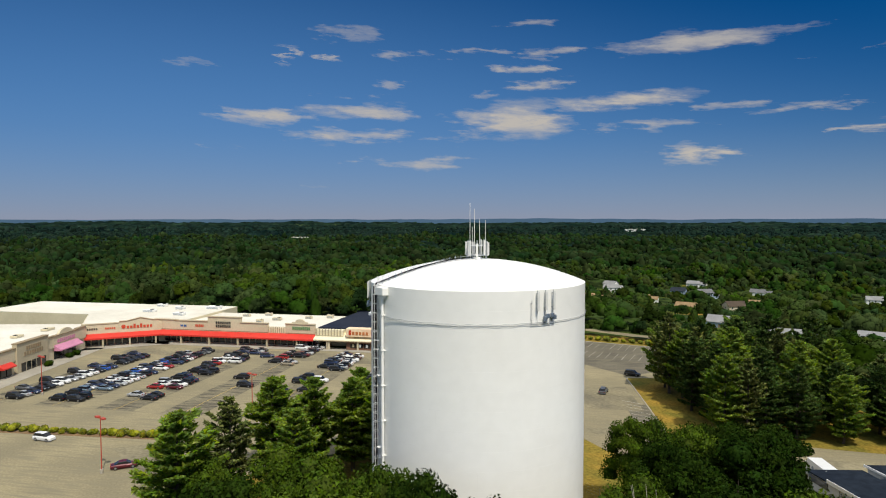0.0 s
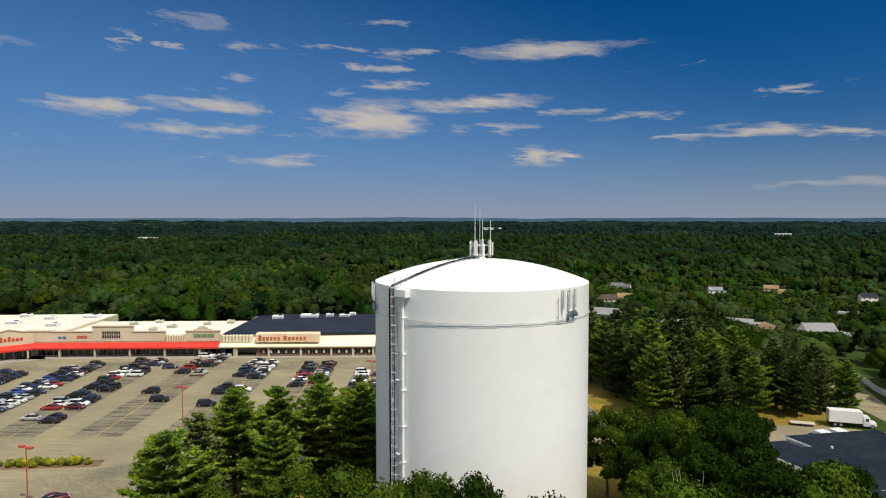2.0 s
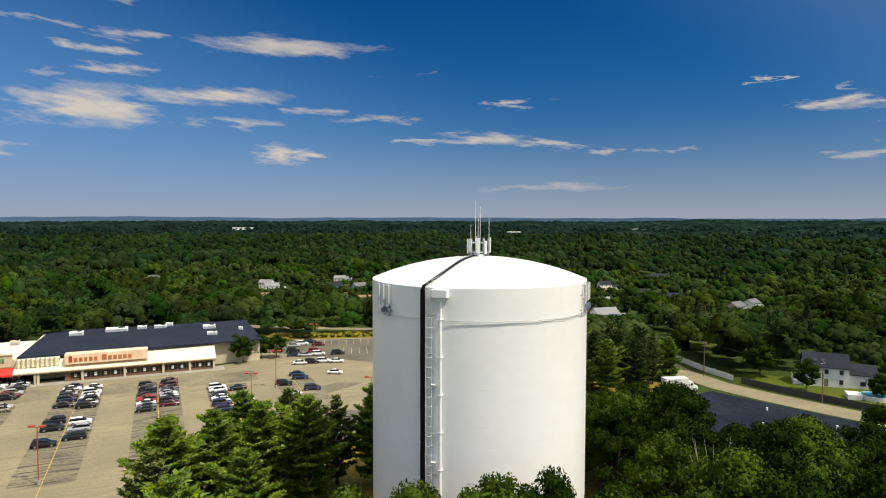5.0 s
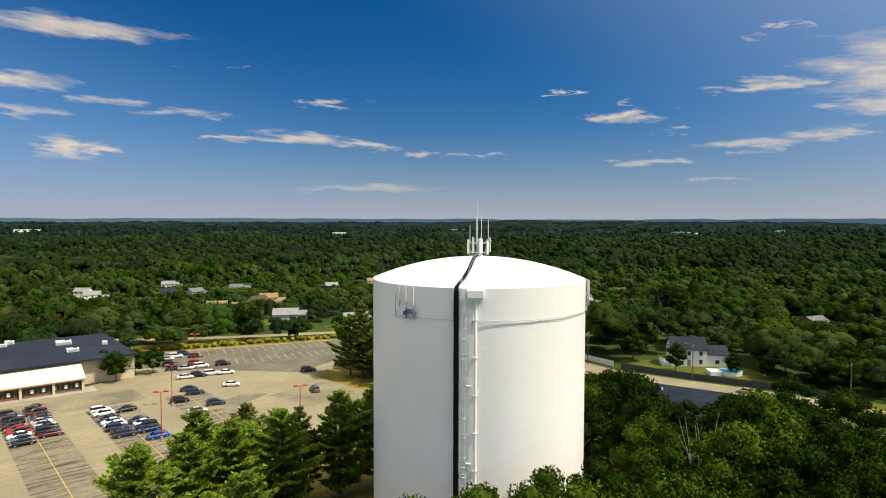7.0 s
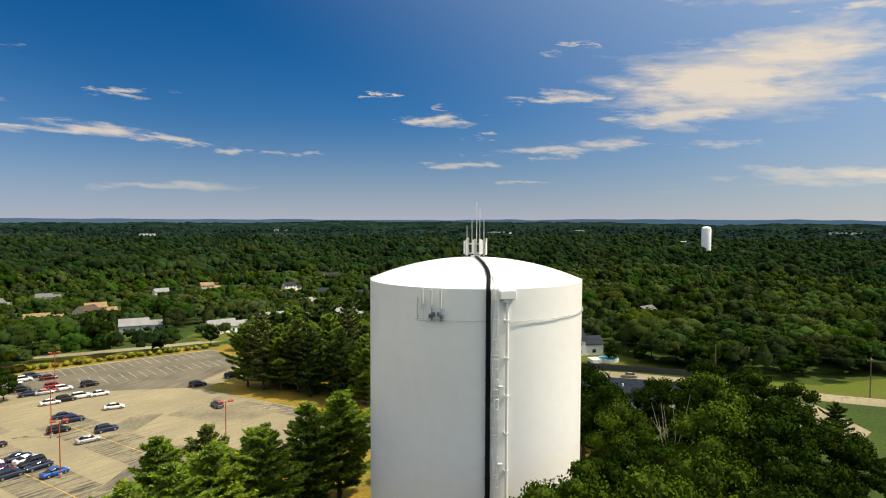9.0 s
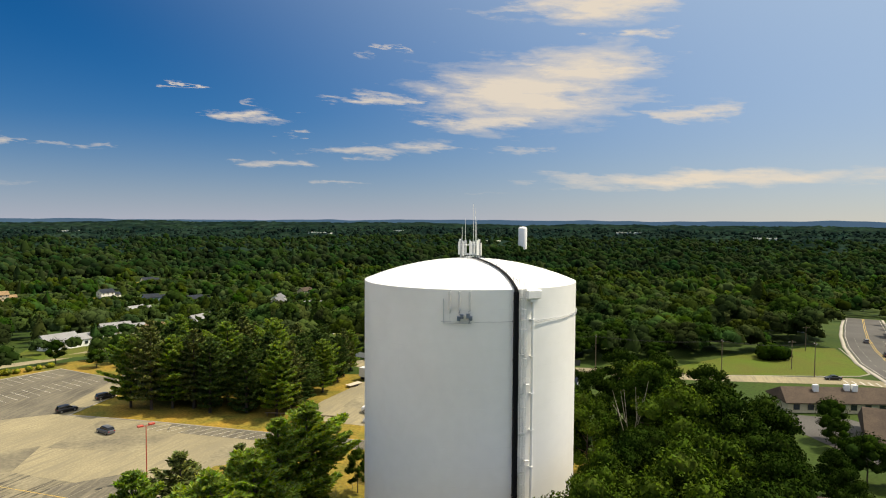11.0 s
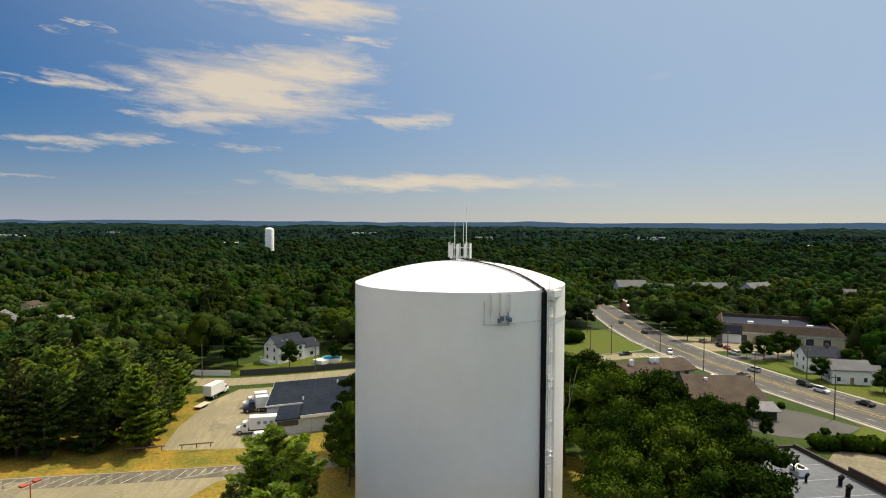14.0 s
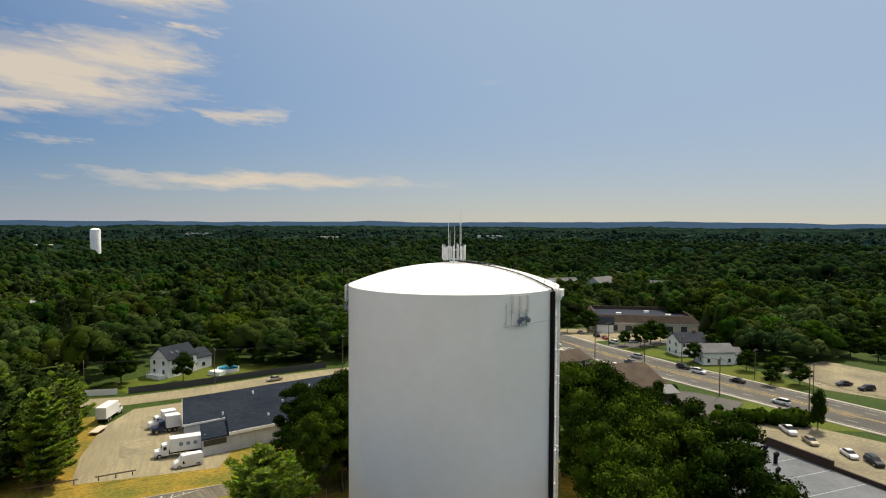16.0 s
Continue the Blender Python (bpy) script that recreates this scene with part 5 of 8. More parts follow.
bm.faces.new(b[::-1])
bmesh.ops.recalc_face_normals(bm, faces=bm.faces[:])
bpart("canopy", bm, "canopy_red")
for k in range(10):
    bpart("shop_window", box(0.8 + 2.6 * k, 3.0 + 2.6 * k, -0.06, 0.0, 0.3, 2.8), "shop_glass")
for x in (7, 16, 25):
    bpart("column", box(x, x + 0.6, -3.4, -2.8, -0.2, 3.05), "stucco_tan")
bpart("walkway", box(-6, 30, -7.5, 0, -0.4, 0.15), "concrete")
sg = bpart("sign", tube((14.2, -0.7, 6.9), (14.2, -0.85, 6.9), 0.75, sides=12), "sign_red")
for k in range(8):
    part("sign_bar", box(15.3 + 1.15 * k, 16.1 + 1.15 * k, -0.8, -0.68, 6.2, 7.7 if k in (2, 4) else 7.1), M["sign_red"], sg)
sg = bpart("sign", box(1.2, 1.7, -0.62, -0.5, 6.2, 6.9), "sign_dark")
for k in range(5):
    part("sign_bar", box(1.9 + 0.75 * k, 2.4 + 0.75 * k, -0.62, -0.5, 6.2, 6.9), M["sign_dark"], sg)
sg = bpart("sign", box(8.0, 8.5, -0.62, -0.5, 6.2, 6.9), "sign_red")
for k in range(4):
    part("sign_bar", box(8.7 + 0.75 * k, 9.2 + 0.75 * k, -0.62, -0.5, 6.2, 6.9), M["sign_red"], sg)

wing = thing("shop_wing", "cream stucco shop wing with pink and red awnings", "shop building", at=pose(-196.5, -32.0, 0, 0, 0, -33.5))


def wpart(name, bm, mat, label="", parent=None):
    return part(name, bm, M[mat], parent or wing, label)


# x along the front away from the bend, y away from the car park is negative
wpart("wall_block", box(0, 95, -60, 0, ZB, 7.6), "stucco_cream", "cream stucco walls")
wpart("flat_roof", box(-8, 94.5, -59.5, -0.5, 7.6, 7.75), "roof_white", "white membrane flat roof")
for x0, x1, top, y in ((0, 5.4, 8.2, 0.35), (5.4, 20.5, 8.0, 0.45), (20.5, 24, 8.0, 0.35), (24, 40, 9.2, 0.9), (40, 56, 7.9, 0.4), (56, 74, 9.0, 0.8), (74, 95, 7.9, 0.4)):
    wpart("parapet", box(x0, x1 - 0.01, -0.6, y, ZB if top > 9 else 4.2, top), "stucco_cream" if top < 9 else "stucco_tan")
    wpart("cornice", box(x0 - 0.1, x1 + 0.1, -0.8, y + 0.22, top, top + 0.3), "trim_brown", "brown moulded cornice")
bm = bmesh.new()
arch = [(8.6, 8.0)] + [(13 - 4.2 * math.cos(math.pi * k / 10), 8.0 + 2.0 * math.sin(math.pi * k / 10)) for k in range(11)] + [(17.4, 8.0)]
lo = [bm.verts.new((x, 0.5, z)) for x, z in arch]
hi = [bm.verts.new((x, -0.3, z)) for x, z in arch]
bm.faces.new(lo)
bm.faces.new(hi[::-1])
for k in range(len(arch)):
    j = (k + 1) % len(arch)
    bm.faces.new((lo[k], hi[k], hi[j], lo[j]))
bmesh.ops.recalc_face_normals(bm, faces=bm.faces[:])
wpart("arched_parapet", bm, "stucco_cream")


def wing_awning(x0, x1, z0, z1, depth, mat):
    bm = bmesh.new()
    prof = [(0.45, z1), (0.45 + depth, z0 + 0.35), (0.45 + depth, z0), (0.45, z0)]
    a = [bm.verts.new((x0, y, z)) for y, z in prof]
    b = [bm.verts.new((x1, y, z)) for y, z in prof]
    for k in range(4):
        j = (k + 1) % 4
        bm.faces.new((a[k], b[k], b[j], a[j]))
    bm.faces.new(a)
    bm.faces.new(b[::-1])
    bmesh.ops.recalc_face_normals(bm, faces=bm.faces[:])
    wpart("awning", bm, mat)


wing_awning(6.0, 20.0, 3.1, 5.0, 2.2, "canopy_pink")
wing_awning(42, 48, 3.0, 4.4, 1.6, "canopy_red")
wing_awning(78, 92, 3.0, 4.4, 1.6, "canopy_red")
for x in list(np.arange(7, 19, 2.6)) + list(np.arange(25.5, 38, 2.6)) + list(np.arange(42, 54, 2.6)) + list(np.arange(58, 72, 2.6)):
    y = 0.94 if 24 < x < 40 else (0.84 if 56 < x < 74 else 0.44)
    wpart("shop_window", box(x, x + 2.2, y - 0.5, y + 0.02, 0.3, 3.0), "shop_glass")
for x0, x1, z0, z1, mat, y, n in ((7.5, 18.5, 5.6, 6.8, "canopy_pink", 0.45, 9), (28, 36, 6.7, 7.9, "trim_brown", 0.9, 7), (27, 37, 5.0, 6.2, "trim_brown", 0.9, 8)):
    sg = wpart("sign", box(x0, x0 + (x1 - x0) / n * 0.7, y, y + 0.12, z0, z1), mat)
    for k in range(1, n):
        a = x0 + (x1 - x0) * k / n
        wpart("sign_bar", box(a, a + (x1 - x0) / n * 0.7, y, y + 0.12, z0, z1), mat, parent=sg)
wpart("walkway", box(0, 95, 0.2, 7.0, -0.4, 0.15), "concrete", "pale concrete walkway along the shops")


# rooftop plant, standing on the roofs
def roof_unit(m, l, w, h, mat="steel_white"):
    u = thing("roof_unit", "pale sheet-metal rooftop air unit", "air conditioner", "rooftop units")
    u.matrix_world = m
    part("housing", box(-l / 2, l / 2, -w / 2, w / 2, 0.15, h, 0.05), M[mat], u)
    part("curb", box(-l / 2 + 0.1, l / 2 - 0.1, -w / 2 + 0.1, w / 2 - 0.1, -0.1, 0.16), M["galvanised"], u)
    for k in range(3):
        part("louvre", box(-l / 2 + 0.2, l / 2 - 0.2, -w / 2 - 0.03, -w / 2 + 0.01, 0.3 + 0.25 * k, 0.42 + 0.25 * k), M["radio_grey"], u)
    part("fan_guard", tube((l * 0.22, 0, h), (l * 0.22, 0, h + 0.12), min(l, w) * 0.3, sides=12), M["cable_black"], u)
    return u


unit_rng = random.Random(3)
for s, v, z, l in ((-30, 20, 8.1, 5), (-22, 30, 8.1, 4), (-12, 14, 8.1, 4.5), (-8, 34, 8.1, 6), (-35, 36, 8.1, 4), (6, 12, 7.1, 3), (14, 22, 7.1, 3), (27, 8, 7.1, 2.6), (31, 15, 7.1, 3.4), (42, 21, 7.1, 2.6), (50, 24, 7.1, 2.6), (22, 26, 7.1, 2.8),
                   (66, 33, 7.45, 4.2), (78, 37, 7.45, 7), (86, 38, 7.45, 3), (92, 38, 7.45, 4), (95, 41, 7.45, 2.5), (108, 30, 7.45, 4.2), (108, 16, 7.45, 3.2), (118, 22, 7.45, 1.4)):
    roof_unit(MALL @ pose(s, v, z), l, l * 0.6, unit_rng.uniform(1.0, 1.5), "siding_white" if z > 7.3 else "stucco_cream")
wm = pose(-196.5, -32.0, 0, 0, 0, -33.5)
for x, y in ((6, -10), (12, -26), (20, -12), (26, -30), (34, -14), (44, -20), (52, -36), (60, -16), (8, -42), (22, -48), (40, -44), (70, -30)):
    roof_unit(wm @ pose(x, y, 7.7), unit_rng.uniform(3, 5.5), 2.4, unit_rng.uniform(0.9, 1.3), "stucco_cream")

# ---- cars ----
PAINT = {}
for key, rgb in (("black", (0.012, 0.013, 0.016)), ("white", (0.72, 0.72, 0.71)), ("silver", (0.42, 0.43, 0.44)), ("grey", (0.11, 0.115, 0.125)), ("navy", (0.018, 0.030, 0.075)), ("red", (0.30, 0.018, 0.016)), ("maroon", (0.10, 0.012, 0.020)), ("blue", (0.02, 0.10, 0.42)), ("tan", (0.34, 0.29, 0.21)), ("steel", (0.16, 0.22, 0.28))):
    PAINT[key] = material("paint_" + key, rgb, 0.28, metal=0.2 if key not in ("white", "red") else 0.0, vary=0.04, grain=2.0)
M["car_glass"] = material("car_glass", (0.012, 0.014, 0.017), 0.08, vary=0.1)
M["tyre"] = material("tyre", (0.018, 0.018, 0.018), 0.85, vary=0.1)
M["rim"] = material("rim", (0.45, 0.45, 0.46), 0.35, metal=0.8, vary=0.1)
M["tail_lamp"] = material("tail_lamp", (0.35, 0.012, 0.01), 0.25, vary=0.05)
M["head_lamp"] = material("head_lamp", (0.75, 0.75, 0.72), 0.15, vary=0.05)


def loft(sections, bm=None):
    """A closed skin over cross sections of equal point counts."""
    bm = bm or bmesh.new()
    rings = [[bm.verts.new(p) for p in s] for s in sections]
    n = len(rings[0])
    for a, b in zip(rings, rings[1:]):
        for k in range(n):
            bm.faces.new((a[k], a[(k + 1) % n], b[(k + 1) % n], b[k]))
    bm.faces.new(rings[0][::-1])
    bm.faces.new(rings[-1])
    bmesh.ops.recalc_face_normals(bm, faces=bm.faces[:])
    return bm


def body_ring(x, w, z0, z1):
    h = z1 - z0
    return [(x, -w * 0.92, z0), (x, -w, z0 + 0.35 * h), (x, -w * 0.98, z0 + 0.75 * h), (x, -w * 0.86, z1), (x, w * 0.86, z1), (x, w * 0.98, z0 + 0.75 * h), (x, w, z0 + 0.35 * h), (x, w * 0.92, z0)]


SHAPES = {
    # length, half width, body sections (x share, width share, top), cabin sections (x share, width share, top)
    "saloon": (4.7, 0.91, ((-0.5, 0.82, 0.70), (-0.47, 0.95, 0.86), (-0.30, 1.0, 0.95), (0.05, 1.0, 0.94), (0.28, 1.0, 0.90), (0.44, 0.93, 0.76), (0.5, 0.80, 0.60)),
               ((-0.36, 0.80, 0.93), (-0.20, 0.76, 1.38), (-0.02, 0.76, 1.45), (0.10, 0.76, 1.40), (0.26, 0.82, 0.92))),
    "suv": (4.65, 0.94, ((-0.5, 0.88, 0.85), (-0.48, 0.97, 1.02), (-0.25, 1.0, 1.06), (0.1, 1.0, 1.06), (0.28, 1.0, 1.02), (0.45, 0.94, 0.90), (0.5, 0.82, 0.70)),
            ((-0.48, 0.84, 1.03), (-0.42, 0.80, 1.62), (-0.1, 0.80, 1.70), (0.10, 0.79, 1.64), (0.27, 0.84, 1.02))),
    "pickup": (5.6, 0.98, ((-0.5, 0.94, 1.0), (-0.49, 0.98, 1.08), (-0.1, 1.0, 1.08), (0.15, 1.0, 1.10), (0.28, 1.0, 1.08), (0.46, 0.95, 0.98), (0.5, 0.86, 0.78)),
               ((-0.12, 0.84, 1.07), (-0.10, 0.80, 1.72), (0.02, 0.80, 1.80), (0.12, 0.79, 1.74), (0.26, 0.84, 1.08))),
    "van": (5.6, 1.0, ((-0.5, 0.96, 2.25), (-0.48, 0.98, 2.45), (0.0, 1.0, 2.5), (0.22, 1.0, 2.42), (0.32, 0.98, 1.55), (0.46, 0.95, 1.15), (0.5, 0.84, 0.85)),
            ((0.12, 1.01, 1.3), (0.16, 1.01, 2.0), (0.20, 1.01, 2.05), (0.24, 0.99, 1.95), (0.33, 0.96, 1.35))),
}
TEMPLATES = {}
WORDS = {"saloon": "saloon car", "suv": "sport utility vehicle", "pickup": "pickup truck", "van": "delivery van"}


def car_template(kind, paint):
    L, W, body, cab = SHAPES[kind]
    t = thing("parked_car" if kind in ("saloon", "suv") else ("pickup_truck" if kind == "pickup" else "delivery_van"), f"{paint} {WORDS[kind]} parked on the asphalt", "car" if kind in ("saloon", "suv") else kind, "parked vehicles")
    bm = loft([body_ring(x * L, w * W, 0.24, z) for x, w, z in body])
    part("body", bm, PAINT[paint], t)
    bm = loft([[(x * L, -w * W, 0.80 if kind == "saloon" else 0.92), (x * L, -w * W * 0.97, z - 0.25 * (z - 0.9)), (x * L, -w * W * 0.80, z), (x * L, w * W * 0.80, z), (x * L, w * W * 0.97, z - 0.25 * (z - 0.9)), (x * L, w * W, 0.80 if kind == "saloon" else 0.92)] for x, w, z in cab])
    part("glasshouse", bm, M["car_glass"], t, "dark tinted glass")
    if kind != "van":
        c = cab[1:4]
        bm = loft([[(x * L, -w * W * 0.84, z - 0.05), (x * L, -w * W * 0.80, z + 0.02), (x * L, w * W * 0.80, z + 0.02), (x * L, w * W * 0.84, z - 0.05)] for x, w, z in c])
        part("roof", bm, PAINT[paint], t)
    if kind == "pickup":
        part("cargo_bed", box(-0.47 * L, -0.15 * L, -0.8 * W, 0.8 * W, 1.02, 1.10), M["cable_black"], t)
    for sx in (-0.31, 0.32):
        for sy in (-1, 1):
            r = 0.33 if kind == "saloon" else 0.37
            w = part("wheel", tube((sx * L, sy * (W - 0.20), r), (sx * L, sy * (W + 0.01), r), r, sides=14), M["tyre"], t)
            part("rim", tube((sx * L, sy * (W + 0.0), r), (sx * L, sy * (W + 0.025), r), r * 0.62, sides=10), M["rim"], w)
    for sy in (-1, 1):
        part("headlight", box(0.455 * L, 0.485 * L, sy * W * 0.62 - 0.17, sy * W * 0.62 + 0.17, 0.58, 0.72), M["head_lamp"], t)
        part("tail_light", box(-0.503 * L, -0.48 * L, sy * W * 0.70 - 0.14, sy * W * 0.70 + 0.14, 0.70, 0.88), M["tail_lamp"], t)
    return t


def car(kind, paint, x, y, deg, z=None):
    m = pose(x, y, (height(x, y) if z is None else z) + 0.075, 0, 0, deg)
    if (kind, paint) not in TEMPLATES:
        TEMPLATES[kind, paint] = car_template(kind, paint)
        TEMPLATES[kind, paint].matrix_world = m
        return TEMPLATES[kind, paint]
    return copy_thing(TEMPLATES[kind, paint], m)


CODE = {"k": "black", "w": "white", "s": "silver", "g": "grey", "n": "navy", "r": "red", "m": "maroon", "b": "blue", "t": "tan", "e": "steel"}
car_rng = random.Random(8)


def car_row(s, side, v0, word):
    """Cars in stalls along a row, from v0 towards the shops; a dot is an empty stall, a capital a taller car."""
    for k, c in enumerate(word):
        if c == ".":
            continue
        p = mall_xy(s + side * 2.65 + car_rng.uniform(-0.25, 0.25), v0 + 2.75 * k + car_rng.uniform(-0.15, 0.15))
        car("suv" if c.isupper() else "saloon", CODE[c.lower()], p[0], p[1], 44.5 + (0 if car_rng.random() < 0.5 else 180) + car_rng.uniform(-1.5, 1.5))


car_row(-1, 1, -80, "KsnkKwWssWwkbn.kKKnk")
car_row(-1, -1, -80, "...g..K...K..n...Kk.n")
car_row(16.5, -1, -79, "K.KEsNkwsKebwNksbK.kKs")
car_row(16.5, 1, -79, "KK..enswwsKn.wr.NkwmKkgK")
car_row(34.5, -1, -72, "s..rwS.Kn.K.kKrW.wKK.nK")
car_row(34.5, 1, -74, "kk..mWKn..KK....WnK..nsk")
car_row(53, -1, -60, "....K.......K.RKsk..Ww")
car_row(53, 1, -60, ".K.........ts...MSKnswkm")
car_row(72, -1, -78, "......K...K.K....k.NKskwn")
car_row(72, 1, -78, ".......K.S.W....KsKwsWkw")
car_row(91, -1, -54, "....kgwRrkKKgK.")
car_row(91, 1, -54, ".....mKkssnkMKm")
car_row(108.5, -1, -56, "..NmNwwk.wW...")
car_row(108.5, 1, -56, "b.nKwn...k....")
for kind, paint, x, y, deg in (("suv", "white", -88.7, -49.5, 40), ("saloon", "maroon", -62.0, -37.6, 80), ("saloon", "white", -71.1, 82.3, 18), ("suv", "black", -77.8, 65.4, 30), ("saloon", "silver", -69.4, 57.5, 34), ("suv", "navy", -67.7, 64.2, 34), ("saloon", "navy", -80.6, 76.4, 30), ("suv", "navy", -77.4, 73.2, 30), ("suv", "black", -54.4, 101, 20), ("suv", "grey", -46.2, 78.9, 120), ("suv", "black", -46, 109.5, 20), ("suv", "navy", mall_xy(44, -20)[0], mall_xy(44, -20)[1], 60), ("suv", "black", mall_xy(55, -18)[0], mall_xy(55, -18)[1], 46),
                               ("saloon", "silver", -105.8, 112.4, 30), ("suv", "white", -104.8, 116.5, 30), ("suv", "navy", -104.1, 120.7, 30), ("saloon", "maroon", -98.6, 117.8, 30), ("suv", "black", -100.6, 104.3, 30), ("saloon", "navy", -96.7, 99.2, 30), ("saloon", "silver", -93.3, 100.2, 30), ("suv", "red", -93.4, 107.0, 30), ("suv", "white", -89.8, 103.4, 30), ("suv", "black", -84.3, 107.2, 30), ("saloon", "white", -88.1, 89.4, 30), ("suv", "black", -85.3, 91.9, 30), ("suv", "white", -82.4, 94.4, 30), ("saloon", "white", -78.4, 96.0, 30),
                               ("pickup", "white", 79.4, -50.5, 200), ("saloon", "tan", 73.3, -54.2, 200), ("saloon", "white", 67.5, -60.5, 200), ("suv", "black", 64.4, -64.3, 200), ("suv", "white", 105, -51, 56), ("suv", "black", 139, -25, 236), ("suv", "white", 134, -30, 236), ("saloon", "black", 126, -41, 56), ("suv", "white", 162, 22, 200), ("saloon", "black", 148, 33.5, 148), ("suv", "silver", 150, -9, 52), ("saloon", "grey", 140, -8, 52),
                               ("suv", "black", 131, -75, 120), ("saloon", "black", 135, -70, 120), ("saloon", "silver", 181, -4, 120), ("suv", "black", 190, 12, 30), ("saloon", "red", 186, 8, 30), ("suv", "white", 176, 3, 50), ("saloon", "grey", 196, 20, 30), ("saloon", "tan", 72, 88.5, 148), ("suv", "black", 204, 47, 35), ("suv", "grey", 234, 70, 32)):
    car(kind, paint, x, y, deg)
car("van", "white", 10.7, 61.7, 148)


def yard_pose(x, y, deg):
    return pose(x, y, height(x, y) + 0.07, 0, 0, deg)


def box_truck(m, box_len, label, cab="white", marks=False):
    t = thing("box_truck", label, "truck", "trucks in the yard")
    t.matrix_world = m
    part("cargo_box", box(-box_len, 0, -1.28, 1.28, 1.1, 3.9, 0.04), PAINT["white"], t)
    part("chassis", box(-box_len, 2.6, -0.5, 0.5, 0.6, 1.08), M["cable_black"], t)
    c = part("cab", loft([body_ring(0.25, 1.15, 0.5, 2.75), body_ring(0.5, 1.18, 0.5, 2.85), body_ring(1.5, 1.18, 0.5, 2.7), body_ring(1.75, 1.16, 0.5, 1.7), body_ring(2.9, 1.0, 0.5, 1.5), body_ring(3.05, 0.9, 0.5, 1.2)]), PAINT[cab], t)
    part("windscreen", loft([[(1.46, -1.0, 1.75), (1.46, 1.0, 1.75), (1.46, 0.95, 2.55), (1.46, -0.95, 2.55)], [(1.74, -1.0, 1.72), (1.74, 1.0, 1.72), (1.60, 0.95, 2.5), (1.60, -0.95, 2.5)]]), M["car_glass"], c)
    for sy in (-1, 1):
        part("side_window", box(0.7, 1.3, sy * 1.19 - 0.02, sy * 1.19 + 0.02, 1.75, 2.4), M["car_glass"], c)
        part("headlight", box(2.95, 3.06, sy * 0.7 - 0.15, sy * 0.7 + 0.15, 0.8, 1.05), M["head_lamp"], c)
    for x in (2.1, -box_len + 1.3, -box_len + 2.5):
        for sy in (-1, 1):
            w = part("wheel", tube((x, sy * 0.9, 0.5), (x, sy * 1.2, 0.5), 0.5, sides=14), M["tyre"], t)
            part("rim", tube((x, sy * 1.19, 0.5), (x, sy * 1.22, 0.5), 0.28, sides=10), M["rim"], w)
    if marks:
        for k in range(3):
            for sy in (-1, 1):
                part("emblem", tube((-box_len * (0.3 + 0.2 * k), sy * 1.28, 2.6), (-box_len * (0.3 + 0.2 * k), sy * 1.30, 2.6), 0.42, sides=16), M["radio_grey"], t, "round grey emblem")
    return t


box_truck(yard_pose(13.6, 69.6, 141), 7.0, "white box truck with round emblems backed to the dock", marks=True)
box_truck(yard_pose(28.9, 104.6, 27), 6.9, "white box truck parked by the pines")
box_truck(yard_pose(27.1, 86.4, 148), 3.2, "small white box truck at the warehouse", cab="white")
box_truck(yard_pose(24.9, 82.9, 148), 3.2, "blue-cabbed box truck at the warehouse", cab="navy")
tr = thing("flatbed_trailer", "low tan wooden flatbed trailer", "trailer")
tr.matrix_world = yard_pose(18.5, 97.0, 27)
part("deck", box(-2.6, 2.6, -1.0, 1.0, 0.55, 0.7), M["siding_tan"], tr)
part("tongue", box(2.6, 4.0, -0.06, 0.06, 0.5, 0.62), M["cable_black"], tr)
for x in (-0.5, 0.4):
    for sy in (-1, 1):
        part("wheel", tube((x, sy * 0.85, 0.32), (x, sy * 1.05, 0.32), 0.32, sides=12), M["tyre"], tr)

# ---- other buildings ----
def gable_roof(x0, x1, y0, y1, z0, rise, over=0.4, thick=0.18, hip=0.0, hip_start=None):
    """A pitched roof with its ridge along x; hip: how far the ridge ends are drawn in."""
    bm = bmesh.new()
    ym = (y0 + y1) / 2
    if not hip:
        zz = z0 - over * rise / max(0.1, (y1 - y0) / 2)
        cut = ((y0 - over, zz), (ym, z0 + rise), (y1 + over, zz), (y1 + over, zz - thick), (ym, z0 + rise - thick), (y0 - over, zz - thick))
        ends = [[bm.verts.new((x, y, z + thick)) for y, z in cut] for x in (x0 - over, x1 + over)]
        for k in range(6):
            bm.faces.new((ends[0][k], ends[0][(k + 1) % 6], ends[1][(k + 1) % 6], ends[1][k]))
        for e in ends:
            bm.faces.new((e[0], e[1], e[4], e[5]))
            bm.faces.new((e[1], e[2], e[3], e[4]))
        bmesh.ops.recalc_face_normals(bm, faces=bm.faces[:])
        return bm
    a, b, c, d = (x0 - over, y0 - over), (x1 + over, y0 - over), (x1 + over, y1 + over), (x0 - over, y1 + over)
    zz = z0 - over * rise / max(0.1, (y1 - y0) / 2)
    lo = [bm.verts.new((x, y, zz - thick)) for x, y in (a, b, c, d)]
    up = [bm.verts.new((x, y, zz)) for x, y in (a, b, c, d)]
    r0, r1 = bm.verts.new((x0 - over + (hip if hip_start is None else hip_start), ym, z0 + rise)), bm.verts.new((x1 + over - hip, ym, z0 + rise))
    bm.faces.new((up[0], up[1], r1, r0))
    bm.faces.new((up[2], up[3], r0, r1))
    bm.faces.new((up[1], up[2], r1))
    bm.faces.new((up[3], up[0], r0))
    for k in range(4):
        j = (k + 1) % 4
        bm.faces.new((lo[k], lo[j], up[j], up[k]))
    bm.faces.new(lo[::-1])
    bmesh.ops.recalc_face_normals(bm, faces=bm.faces[:])
    return bm


